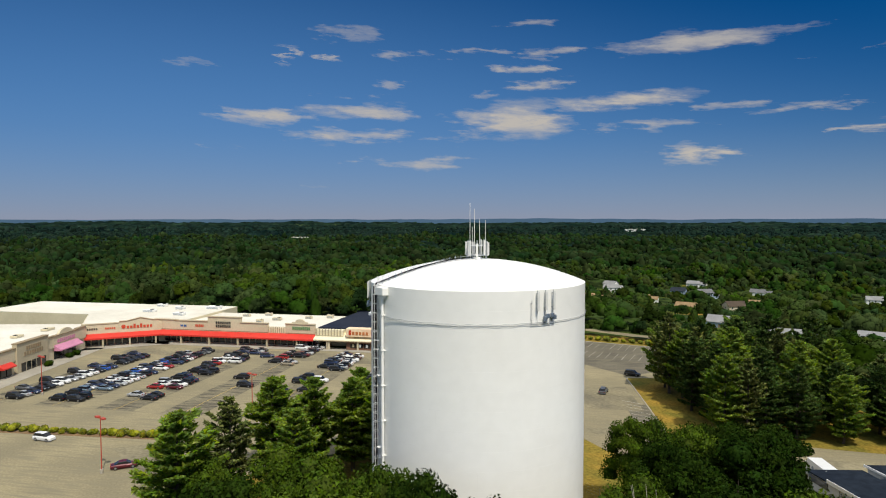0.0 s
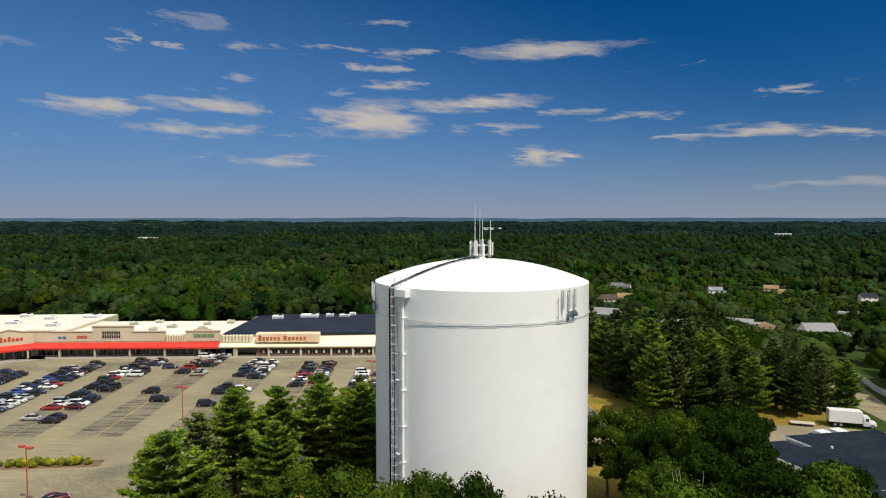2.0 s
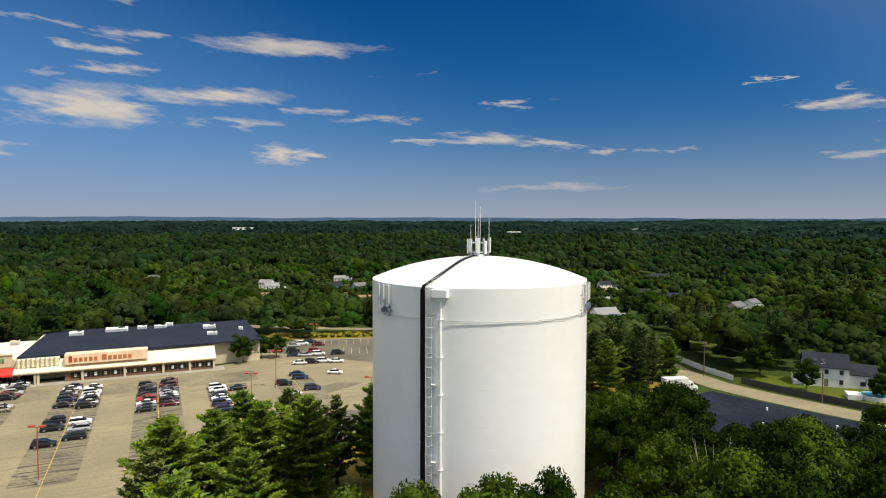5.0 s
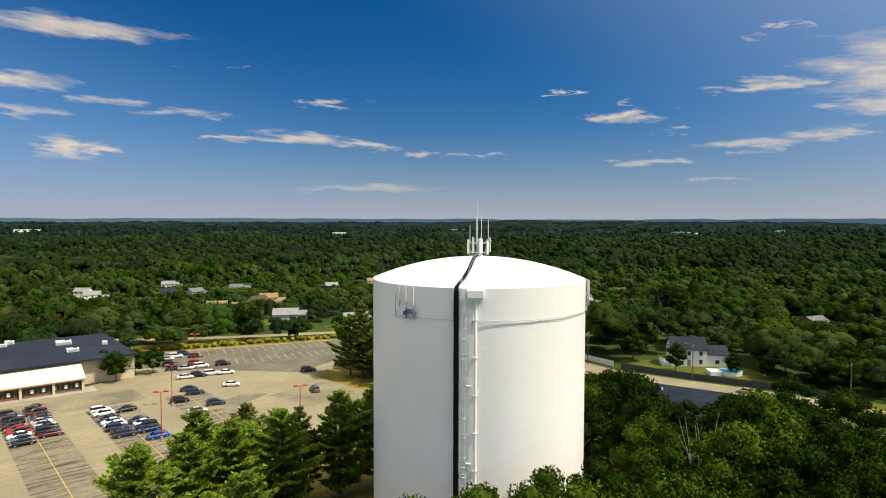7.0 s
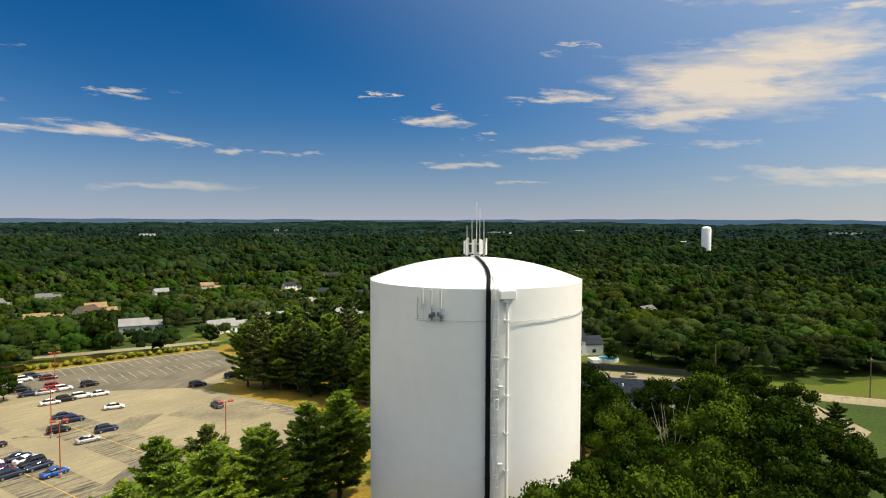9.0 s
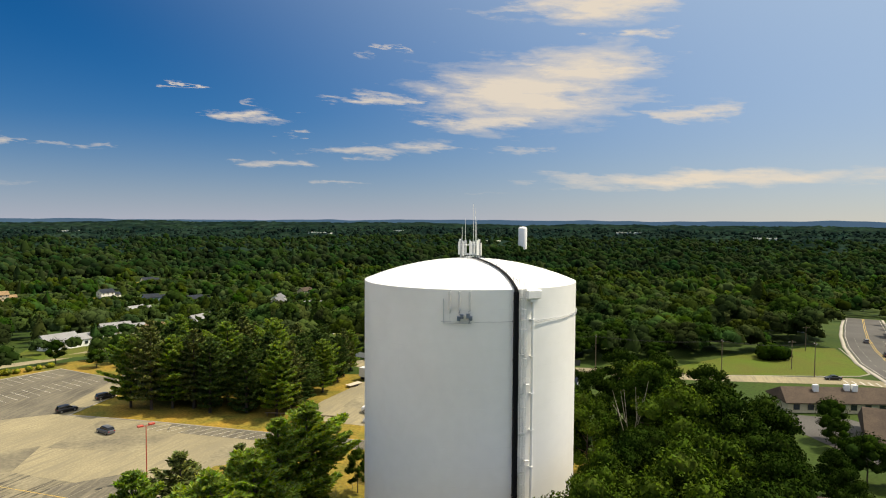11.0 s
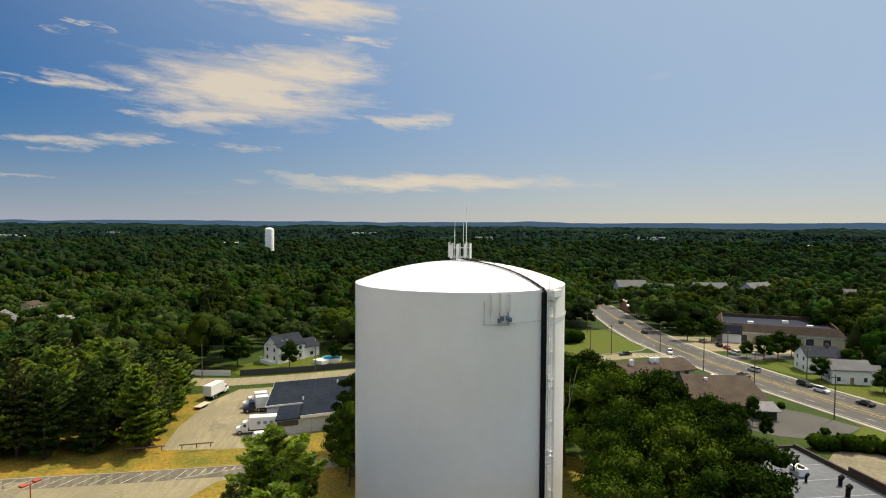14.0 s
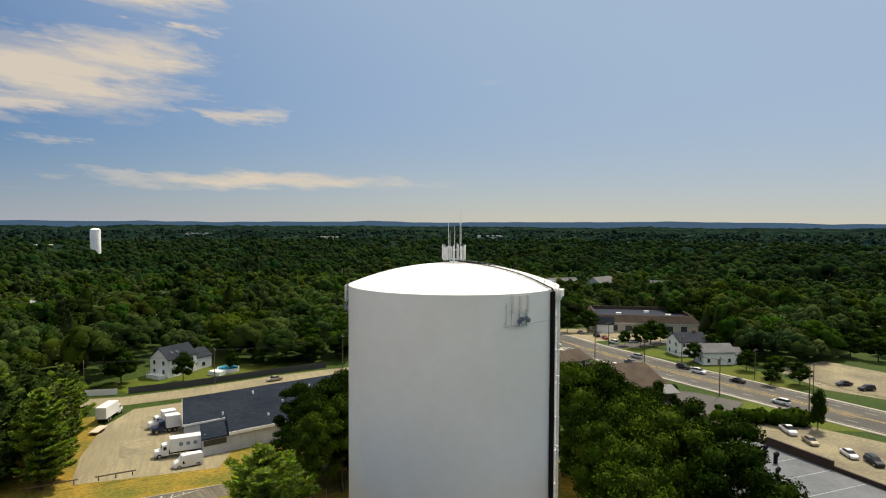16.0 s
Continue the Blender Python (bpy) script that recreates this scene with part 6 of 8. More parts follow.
def gable_wall(x0, x1, y0, y1, z0, z1, rise):
    """Walls that run up into the gables at both ends."""
    bm = bmesh.new()
    ym = (y0 + y1) / 2
    rings = []
    for x in (x0, x1):
        rings.append([bm.verts.new(p) for p in ((x, y0, z0), (x, y1, z0), (x, y1, z1 - 0.1), (x, ym, z1 + rise - 0.1), (x, y0, z1 - 0.1))])
    bm.faces.new(rings[0])
    bm.faces.new(rings[1][::-1])
    for k in range(5):
        j = (k + 1) % 5
        bm.faces.new((rings[0][j], rings[0][k], rings[1][k], rings[1][j]))
    bmesh.ops.recalc_face_normals(bm, faces=bm.faces[:])
    return bm


def add_window(parent, x, y, z, w, h, along_x=True, mat="window", frame="siding_white", out=-1):
    """A window with a proud frame, sill and glass, on a wall that runs along x (facing y) or y (facing x)."""
    t = 0.06
    if along_x:
        ya, yb = sorted((y, y + out * t))
        f = part("window", box(x - w / 2 - 0.1, x + w / 2 + 0.1, ya, yb, z - 0.1, z + h + 0.1), M[frame], parent)
        yc, yd = sorted((y + out * t, y + out * (t + 0.02)))
        part("pane", box(x - w / 2, x + w / 2, yc, yd, z, z + h), M[mat], f)
    else:
        xa, xb = sorted((x, x + out * t))
        f = part("window", box(xa, xb, y - w / 2 - 0.1, y + w / 2 + 0.1, z - 0.1, z + h + 0.1), M[frame], parent)
        xc, xd = sorted((x + out * t, x + out * (t + 0.02)))
        part("pane", box(xc, xd, y - w / 2, y + w / 2, z, z + h), M[mat], f)


def house(m, l, d, wall_h, rise, wall="siding_white", roof="shingle_grey", label="", wing=None, chimney=False, hip=0.0):
    """A detached house; x along its ridge. wing: (length, depth, wall height, rise, side) of a lower end."""
    h = thing("house", label, "house", "houses among the trees", at=m)
    w = part("wall", gable_wall(-l / 2, l / 2, -d / 2, d / 2, -2.5, wall_h, 0 if hip else rise), M[wall], h)
    r = part("roof", gable_roof(-l / 2, l / 2, -d / 2, d / 2, wall_h, rise, hip=hip), M[roof], h)
    storeys = 2 if wall_h > 4.5 else 1
    big = math.hypot(m.translation.x, m.translation.y) < 220
    n = max(2, int(l / 3.2))
    for s in range(storeys):
        for k in range(n):
            x = -l / 2 + l * (k + 0.5) / n
            for sy in (-1, 1) if big else (-1,):
                if s == 0 and k == n // 2:
                    part("door", box(x - 0.5, x + 0.5, *sorted((sy * d / 2, sy * (d / 2 + 0.06))), 0.1, 2.15), M["trim_brown"], h)
                else:
                    add_window(h, x, sy * d / 2, 0.9 + 2.7 * s, 1.0, 1.3, True, out=sy)
        for sx in (-1, 1):
            for y in (-d / 4, d / 4) if big else (0,):
                add_window(h, sx * l / 2, y, 0.9 + 2.7 * s, 0.9, 1.3, False, out=sx)
    if chimney:
        part("chimney", box(l * 0.2, l * 0.2 + 0.9, -0.4, 0.4, wall_h, wall_h + rise + 0.9), M["brick_brown"], r)
    if wing:
        wl_, wd, wh, wr, side = wing
        x0, x1 = (l / 2, l / 2 + wl_) if side > 0 else (-l / 2 - wl_, -l / 2)
        part("wing_wall", gable_wall(x0, x1, -wd / 2, wd / 2, -2.5, wh, wr), M[wall], h)
        part("wing_roof", gable_roof(x0, x1, -wd / 2, wd / 2, wh, wr, over=0.3), M[roof], h)
        for sy in (-1, 1) if big else (-1,):
            add_window(h, (x0 + x1) / 2, sy * wd / 2, 0.9, 1.3, 1.2, True, out=sy)
    return h


# the white house with the pool
z = height(71, 124)
hs = house(pose(66.2, 123.2, z, 0, 0, -3), 11.0, 8.0, 5.6, 3.2, "siding_white", "shingle_slate", "white clapboard two-storey house with a dark slate roof", wing=(6.8, 7.0, 3.9, 2.3, 1))
for x in (-3.2, -1.2):
    sk = part("skylight", box(x, x + 0.9, -3.0, -1.9, 6.9, 7.0), M["window"], hs)
    sk.matrix_local = Matrix.Translation((x + 0.45, -2.4, 7.2)) @ Matrix.Rotation(radians(36), 4, "X") @ Matrix.Translation((-x - 0.45, 2.4, -6.93))
deck = part("porch_deck", box(-8.2, -5.81, -3.4, 2.6, -0.4, 0.9), M["siding_white"], hs)
for k in range(7):
    part("baluster", box(-8.2, -8.1, -3.3 + 0.95 * k, -3.2 + 0.95 * k, 0.9, 1.9), M["fence_white"], deck)
part("handrail", box(-8.25, -8.05, -3.4, 2.6, 1.9, 2.0), M["fence_white"], deck)
pool = thing("swimming_pool", "round above-ground pool with blue water", "pool", at=pose(75.5, 109.5, height(75.5, 109.5)))
part("pool_wall", tube((0, 0, -0.5), (0, 0, 1.2), 3.4, sides=24), M["fence_white"], pool)
part("pool_water", tube((0, 0, 1.1), (0, 0, 1.21), 3.2, sides=24), M["pool_water"], pool)
part("pool_deck", box(-6.6, -3.3, -2.2, 2.2, -0.5, 1.15), M["siding_white"], pool)
part("pool_ladder", tube((3.0, 1.6, -0.2), (3.0, 1.6, 2.0), 0.05), M["steel_white"], pool)

# warehouse beside the truck yard: u runs along it, v across, not at right angles
WU, WV = Vector((0.880, -0.475, 0)), Vector((0.700, 0.714, 0))


def skew_block(u0, u1, v0, v1, z0, z1, z2=None):
    """A block on the warehouse's slanting plan; its top rises from z1 at v0 to z2 at v1."""
    bm = bmesh.new()
    z2 = z1 if z2 is None else z2
    q = [WU * u + WV * v for u, v in ((u0, v0), (u1, v0), (u1, v1), (u0, v1))]
    lo = [bm.verts.new((p.x, p.y, z0)) for p in q]
    hi = [bm.verts.new((p.x, p.y, z)) for p, z in zip(q, (z1, z1, z2, z2))]
    for k in range(4):
        bm.faces.new((lo[k], lo[(k + 1) % 4], hi[(k + 1) % 4], hi[k]))
    bm.faces.new(hi)
    bm.faces.new(lo[::-1])
    bmesh.ops.recalc_face_normals(bm, faces=bm.faces[:])
    return bm


def skew_roof(u0, u1, v0, v1, z1, z2, thick):
    bm = skew_block(u0, u1, v0, v1, z1, z1 + thick, z2 + thick)
    for v in bm.verts:
        if v.co.z == z1 and (v.co - WU * u0 - WV * v1).length < 1e-3 + (WU * (u1 - u0)).length and (v.co - WU * u0 - WV * v1).dot(Vector((-WU.y, WU.x, 0))) > -0.01:
            v.co.z = z2
    return bm


wh = thing("warehouse", "low warehouse with dark blue-grey roofs and pale metal walls", "warehouse", at=pose(20.7, 73.2, -1.3))
part("wall", skew_block(0.3, 47, 0.3, 19.2, -1, 3.7, 4.7), M["metal_pale"], wh, "pale grey metal walls")
part("roof", skew_roof(0, 47.4, 0, 19.6, 3.7, 4.7, 0.35), M["roof_slate"], wh, "dark blue-grey roof of welded sheets")
part("fascia", skew_block(-0.05, 9.5, -0.16, -0.01, 3.72, 4.12), M["siding_white"], wh)
part("gable_trim", skew_block(-0.14, -0.01, 0.0, 19.6, 3.9, 4.0, 5.0), M["siding_grey"], wh)
for k in range(3):
    part("dock_door", skew_block(0.2, 0.29, 2.4 + 5.2 * k, 5.6 + 5.2 * k, 0.4, 3.2), M["siding_grey"], wh)
part("annexe_wall", skew_block(9.7, 38, -12.1, -0.2, -1, 4.1, 4.9), M["metal_pale"], wh, "pale grey metal walls")
part("annexe_roof", skew_roof(9.5, 38.3, -12.4, -0.05, 4.1, 5.0, 0.3), M["roof_slate"], wh, "dark lean-to roof with pale edge")
part("annexe_fascia", skew_block(9.5, 38.3, -12.52, -12.41, 3.75, 4.42), M["siding_white"], wh)
part("loading_bay", skew_block(3.9, 9.69, -11.9, -3.0, -1, 3.6, 4.0), M["metal_pale"], wh, "pale loading bay")
part("bay_roof", skew_roof(3.7, 9.48, -12.1, -2.9, 3.6, 4.1, 0.25), M["roof_slate"], wh)
part("bay_shutter", skew_block(3.78, 3.89, -11.0, -8.2, -0.2, 2.9), M["siding_grey"], wh)
part("bay_shutter", skew_block(3.78, 3.89, -7.2, -4.4, -0.2, 2.9), M["siding_grey"], wh)
part("bay_window", skew_block(4.2, 9.0, -12.0, -11.91, 2.2, 3.4), M["window"], wh)
for k in range(5):
    part("patch_line", skew_block(22 + 2.4 * k, 22.14 + 2.4 * k, -11.4, -4.6 - 1.1 * (k % 2), 4.4, 4.44 + 0.02, 4.44 + 0.46), M["line_white"], wh)
for k in range(8):
    part("wall_rib", skew_block(12 + 3.3 * k, 12.12 + 3.3 * k, -12.18, -12.11, -1, 3.72), M["siding_grey"], wh)
for k in range(11):
    part("roof_seam", skew_block(3 + 4.1 * k, 3.08 + 4.1 * k, 0.2, 19.4, 3.9, 4.09, 5.08), M["roof_dark"], wh)
for u, v, zz in ((9.0, 2.0, 4.3), (17.5, 14, 4.9), (33, 12, 4.8), (24, 3, 4.4), (19, -7, 4.7)):
    c = WU * u + WV * v
    part("roof_vent", tube((c.x, c.y, zz - 0.6), (c.x, c.y, zz + 0.6), 0.22, sides=8), M["siding_white"], wh)

# long low bank with a hipped roof
bk = thing("motor_lodge", "long low cream building with a grey-brown hipped roof", "building", at=pose(103.9, 19.0, height(103, 18), 0, 0, -30.5))
part("wall", box(0, 30, 0, 10.0, -1.5, 3.0), M["stucco_cream"], bk)
part("roof", gable_roof(0, 30, 0, 10.0, 3.0, 2.4, over=0.7, hip=1.2), M["shingle_brown"], bk, "grey-brown shingle roof")
for k in range(8):
    add_window(bk, 2.2 + 3.5 * k, 0, 0.8, 1.5, 1.4, True, frame="stucco_tan")
for x, y in ((8, 3.2), (16, 3.6), (17.8, 3.4)):
    part("roof_unit", box(x, x + 1.3, y, y + 1.0, 4.2, 6.3, 0.05), M["siding_white"], bk)

# brown-roofed restaurant
br = thing("restaurant", "low restaurant with a broad brown shingle roof", "building", at=pose(89.5, -7.8, height(92, -10), 0, 0, -58))
part("wall", gable_wall(0.5, 12, 0.8, 22.2, -1.5, 2.9, 4.3), M["wood_dark"], br)
part("wall", box(12.01, 18.2, 0.8, 22, -1.5, 2.9), M["wood_dark"], br)
bm = gable_roof(0, 19, 0, 23, 2.9, 4.6, over=0.6, hip=3.0, hip_start=0.0)
part("roof", bm, M["shingle_brown"], br, "broad brown shingle roof")
part("porch_roof", gable_roof(13.5, 19.0, -3.6, 1.0, 2.7, 1.5, over=0.4, hip=1.2), M["shingle_light"], br, "pale grey porch roof")
part("porch_wall", box(14.0, 18.5, -3.2, 0.78, -1.5, 2.7), M["wood_dark"], br)
for k in range(4):
    add_window(br, 2.5 + 3.0 * k, 0.8, 0.8, 1.8, 1.2, True, frame="siding_white")
part("sign_board", box(4.2, 8.0, 0.5, 0.62, 2.0, 2.7), M["siding_white"], br)
for x, y in ((5, 9), (8, 13)):
    part("roof_vent", box(x, x + 0.8, y, y + 0.8, 5.5, 7.2, 0.04), M["siding_white"], br)

# flat grey roof with a brown parapet, close to the path
fr = thing("flat_roofed_shop", "flat grey membrane roof behind a dark brown parapet", "shop building", at=pose(59.5, -34.5, 0, 0, 0, 225.5))
part("wall", box(0, 46, -24, 0, -1, 5.6), M["brick_brown"], fr)
part("flat_roof", box(0.1, 45.9, -23.9, -0.1, 5.6, 5.72), M["membrane_grey"], fr, "weathered blue-grey roof membrane")
for x0, x1, top in ((0, 13.5, 6.5), (13.5, 27, 7.3), (27, 46, 6.5)):
    part("parapet", box(x0, x1 - 0.01, -0.15, 0.25, 4.6, top), M["parapet_brown"], fr)
part("parapet", box(-0.25, 0.1, -24, 0.25, 4.6, 6.2), M["parapet_brown"], fr)
for k in range(7):
    part("membrane_seam", box(2 + 6.2 * k, 2.1 + 6.2 * k, -23.5, -0.4, 5.72, 5.735), M["siding_grey"], fr)
for x, y, r, hh in ((17, -4.5, 0.45, 1.2), (21, -6.5, 0.5, 1.4), (15, -9, 0.3, 1.0), (26, -12, 0.4, 1.3)):
    v = part("roof_vent", tube((x, y, 5.7), (x, y, 5.7 + hh), r * 0.7, sides=12), M["cable_black"], fr)
    part("vent_hood", tube((x, y, 5.7 + hh), (x, y + 0.5, 6.1 + hh), r, r * 0.8, 12), M["cable_black"], v)
roof_unit(pose(59.5, -34.5, 5.72, 0, 0, 225.5) @ pose(12, -8, 0), 2.6, 1.8, 1.4, "siding_white")
roof_unit(pose(59.5, -34.5, 5.72, 0, 0, 225.5) @ pose(6, -15, 0), 2.2, 1.6, 1.2, "siding_white")

# across the main road
house(pose(165.5, -25, height(166, -25), 0, 0, -58), 11, 9, 5.4, 2.6, "siding_white", "shingle_slate", "white two-storey house converted to an office", chimney=True)
house(pose(153.5, -34, height(154, -34), 0, 0, -62), 11, 8, 4.4, 2.2, "siding_white", "shingle_grey", "white house with grey roof and bay windows", wing=(3.5, 6, 3.4, 1.8, 1))
bs = thing("large_shop", "large flat-roofed shop with a dark mansard roof", "shop building", at=pose(206.5, 17, height(210, 0), 0, 0, -75))
part("wall", box(0, 46, 0, 36, -3, 5.2), M["siding_tan"], bs)
bm = bmesh.new()
rings = []
for x0, y0, x1, y1, zz in ((-0.8, -0.8, 46.8, 36.8, 4.6), (1.8, 1.8, 44.2, 34.2, 7.6), (2.3, 2.3, 43.7, 33.7, 7.6), (2.3, 2.3, 43.7, 33.7, 6.0)):
    rings.append([bm.verts.new((x, y, zz)) for x, y in ((x0, y0), (x1, y0), (x1, y1), (x0, y1))])
for a, b in zip(rings, rings[1:]):
    for k in range(4):
        j = (k + 1) % 4
        bm.faces.new((a[k], a[j], b[j], b[k]))
bm.faces.new(rings[0][::-1])
part("mansard_roof", bm, M["shingle_brown"], bs, "brown sloping mansard round the flat top")
part("flat_roof", box(2.31, 43.69, 2.31, 33.69, 5.3, 6.05), M["roof_dark"], bs, "dark sunken flat roof")
part("cornice", box(-0.3, 46.3, -0.3, -0.02, 3.9, 4.55), M["siding_white"], bs)
for x, y in ((12, 12), (26, 20), (34, 10)):
    part("roof_unit", box(x, x + 2.4, y, y + 1.8, 6.05, 7.2, 0.05), M["siding_white"], bs)
for k in range(7):
    add_window(bs, 4 + 6 * k, 0, 0.6, 2.8, 2.6, True, frame="siding_white")
part("entrance_gable", gable_wall(2, 9, -4, -0.31, -3, 4.4, 2.6), M["siding_white"], bs)
part("entrance_roof", gable_roof(2, 9, -4, -0.31, 4.4, 2.6, over=0.4), M["shingle_slate"], bs)


def flat_block(x, y, deg, l, d, h, wall, roof, label):
    b = thing("commercial_building", label, "building", "buildings across the road", at=pose(x, y, height(x, y), 0, 0, deg))
    part("wall", box(0, l, 0, d, -3, h), M[wall], b)
    part("roof", box(-0.3, l + 0.3, -0.3, d + 0.3, h, h + 0.35), M[roof], b)
    for k in range(max(2, int(l / 4))):
        add_window(b, 2 + 4 * k, 0, 0.8, 2.0, 1.4, True, frame="siding_white")
    return b


flat_block(253, -14, -75, 24, 20, 5.5, "siding_white", "roof_white", "pale flat-roofed building behind trees")
flat_block(262, -70, -70, 34, 26, 6.5, "siding_tan", "shingle_light", "tan building with pale grey roof")
flat_block(236, -86, -70, 30, 22, 6.5, "siding_tan", "shingle_tan", "tan building with a pale brown roof")
flat_block(320, 82, 32, 36, 16, 5.0, "siding_red", "roof_white", "low red-trimmed shop with a white roof")
flat_block(240, 100, 30, 24, 16, 6.5, "siding_grey", "shingle_grey", "grey flat-roofed office building")
gas = thing("petrol_station", "white petrol station canopy on slim posts", "petrol station", at=pose(283, 80, height(283, 80), 0, 0, 30))
part("canopy", box(-9, 9, -5, 5, 4.8, 5.7, 0.05), M["siding_white"], gas)
part("canopy_peak", gable_roof(-5, 5, -5, 5, 5.7, 2.2, over=0.2, hip=4.5), M["siding_white"], gas)
for x in (-6, 0, 6):
    part("post", box(x - 0.2, x + 0.2, -0.2, 0.2, -1, 4.8), M["siding_white"], gas)
FLATS = [(436, 122), (474, 92), (492, 60), (534, 9), (452, 150)]
for k, (x, y) in enumerate(FLATS):
    house(pose(x, y, height(x, y), 0, 0, -49 + 22 * (k % 3 - 1)), 25 + 3 * (k % 2), 14, 11.0 + 1.5 * (k % 3), 5, "siding_grey", "shingle_grey", "long grey three-storey apartment block")

# houses in the trees: x, y, turn, wall, roof
HOUSES = [
    (-490, 395, 20, "siding_white", "shingle_light", 2), (-498, 442, 15, "siding_grey", "shingle_grey", 1), (-319, 303, 30, "siding_tan", "shingle_tan", 1), (-241, 280, 40, "siding_tan", "shingle_tan", 1), (-310, 386, 40, "siding_white", "shingle_light", 2), (-383, 262, 35, "siding_tan", "shingle_light", 1),
    (-340, 420, 10, "siding_white", "shingle_light", 2), (-266, 421, 25, "siding_blue", "shingle_slate", 2), (-246, 428, 60, "siding_blue", "shingle_grey", 2), (-149, 312, 65, "siding_tan", "shingle_brown", 2), (-156, 352, 25, "siding_tan", "shingle_tan", 2), (-150, 508, 30, "siding_white", "shingle_light", 2), (-101, 222, 15, "siding_blue", "shingle_light", 1),
    (-233, 330, 30, "siding_white", "shingle_tan", 1), (-41, 234, 15, "siding_white", "shingle_light", 1), (-312, 510, 15, "siding_white", "shingle_light", 1), (-153, 432, 60, "siding_white", "shingle_light", 1), (-238, 496, 15, "siding_white", "shingle_grey", 1), (-9, 506, 10, "siding_blue", "shingle_slate", 1), (-7, 224, 40, "siding_white", "shingle_light", 2), (-24, 222, -50, "siding_tan", "shingle_tan", 1),
    (-165, 287, 20, "siding_white", "shingle_tan", 1), (22, 477, 15, "siding_grey", "shingle_slate", 1), (-42, 545, 30, "siding_white", "shingle_slate", 2), (-26, 385, 40, "siding_white", "shingle_light", 1), (60, 358, 60, "siding_grey", "shingle_grey", 2), (76, 337, 30, "siding_white", "shingle_light", 1), (115, 480, 30, "siding_tan", "shingle_brown", 2), (-61, 202, 30, "siding_white", "shingle_light", 1),
    (74, 411, 60, "siding_white", "shingle_grey", 2), (0, 690, 20, "siding_white", "shingle_slate", 1), (166, 245, 30, "siding_red", "shingle_grey", 1), (-120, 563, 20, "siding_tan", "shingle_tan", 2), (-432, 640, 20, "siding_red", "shingle_brown", 2), (250, 470, 30, "siding_white", "shingle_light", 1), (340, 420, 15, "siding_white", "shingle_grey", 1),
]
TUCKED = [(40, 187, 50, "siding_white", "shingle_tan", 1), (54, 205, 20, "siding_grey", "shingle_grey", 1)]      # hidden to the eaves in trees
for x, y, deg, wall_m, roof_m, st in HOUSES + TUCKED:
    house(pose(x, y, height(x, y), 0, 0, deg), 12.0, 8.0, 5.4 if st == 2 else 3.2, 2.6, wall_m, roof_m, f"{'two-storey' if st == 2 else 'low'} {wall_m.split('_')[1]} clapboard house with a {roof_m.split('_')[1]} roof", wing=(6, 6.5, 2.8, 1.8, 1))

    r = math.hypot(x, y)
    ux, uy = -x / r, -y / r
    sheet("lawn", [(x + ux * a + uy * b, y + uy * a - ux * b) for a, b in ((-7, -12), (-9, 8), (6, 15), (24, 11), (28, -4), (17, -15))], M["lawn" if (int(x) % 3) else "dry_grass"], 0.07, "mown garden lawn before a house", "lawn", step=14)

# pale sheds and blocks far out in the woods
far_rng = random.Random(12)
for az, r, l in ((-69, 1900, 50), (-38.5, 2600, 80), (-14, 2300, 50), (-3, 2700, 80), (17, 2500, 90), (24, 2800, 60), (33, 1700, 40), (45, 2600, 100), (56, 2200, 70), (71, 2500, 100), (83, 2000, 60), (92, 1700, 50)):
    x, y = r * math.sin(radians(az)), r * math.cos(radians(az))
    t = thing("distant_building", "pale flat-roofed building far off among trees", "building", "far buildings", at=pose(x, y, height(x, y), 0, 0, far_rng.uniform(-20, 20) - az))
    part("wall", box(-l / 2, l / 2, -14, 14, -4, 14), M["siding_white"], t)
    part("roof", box(-l / 2 - 0.5, l / 2 + 0.5, -14.5, 14.5, 14, 15), M["roof_white"], t)
    for k in range(4):
        part("window", box(-l * 0.4 + l * 0.21 * k, -l * 0.28 + l * 0.21 * k, -14.2, -14.0, 9, 12), M["window"], t)

# the far water tower
fw = thing("water_tower", "distant white cylindrical water tower above the trees", "water tower", at=pose(652, 903, -6))
part("tower_wall", lathe([(8.0, -6), (8.0, 40), (7.6, 41)], 48), M["tank_white"], fw, smooth=True)
part("tower_roof", lathe([(8.2, 40.6), (6.0, 42.6), (3.0, 43.6), (0, 44)], 48), M["tank_white"], fw, smooth=True)
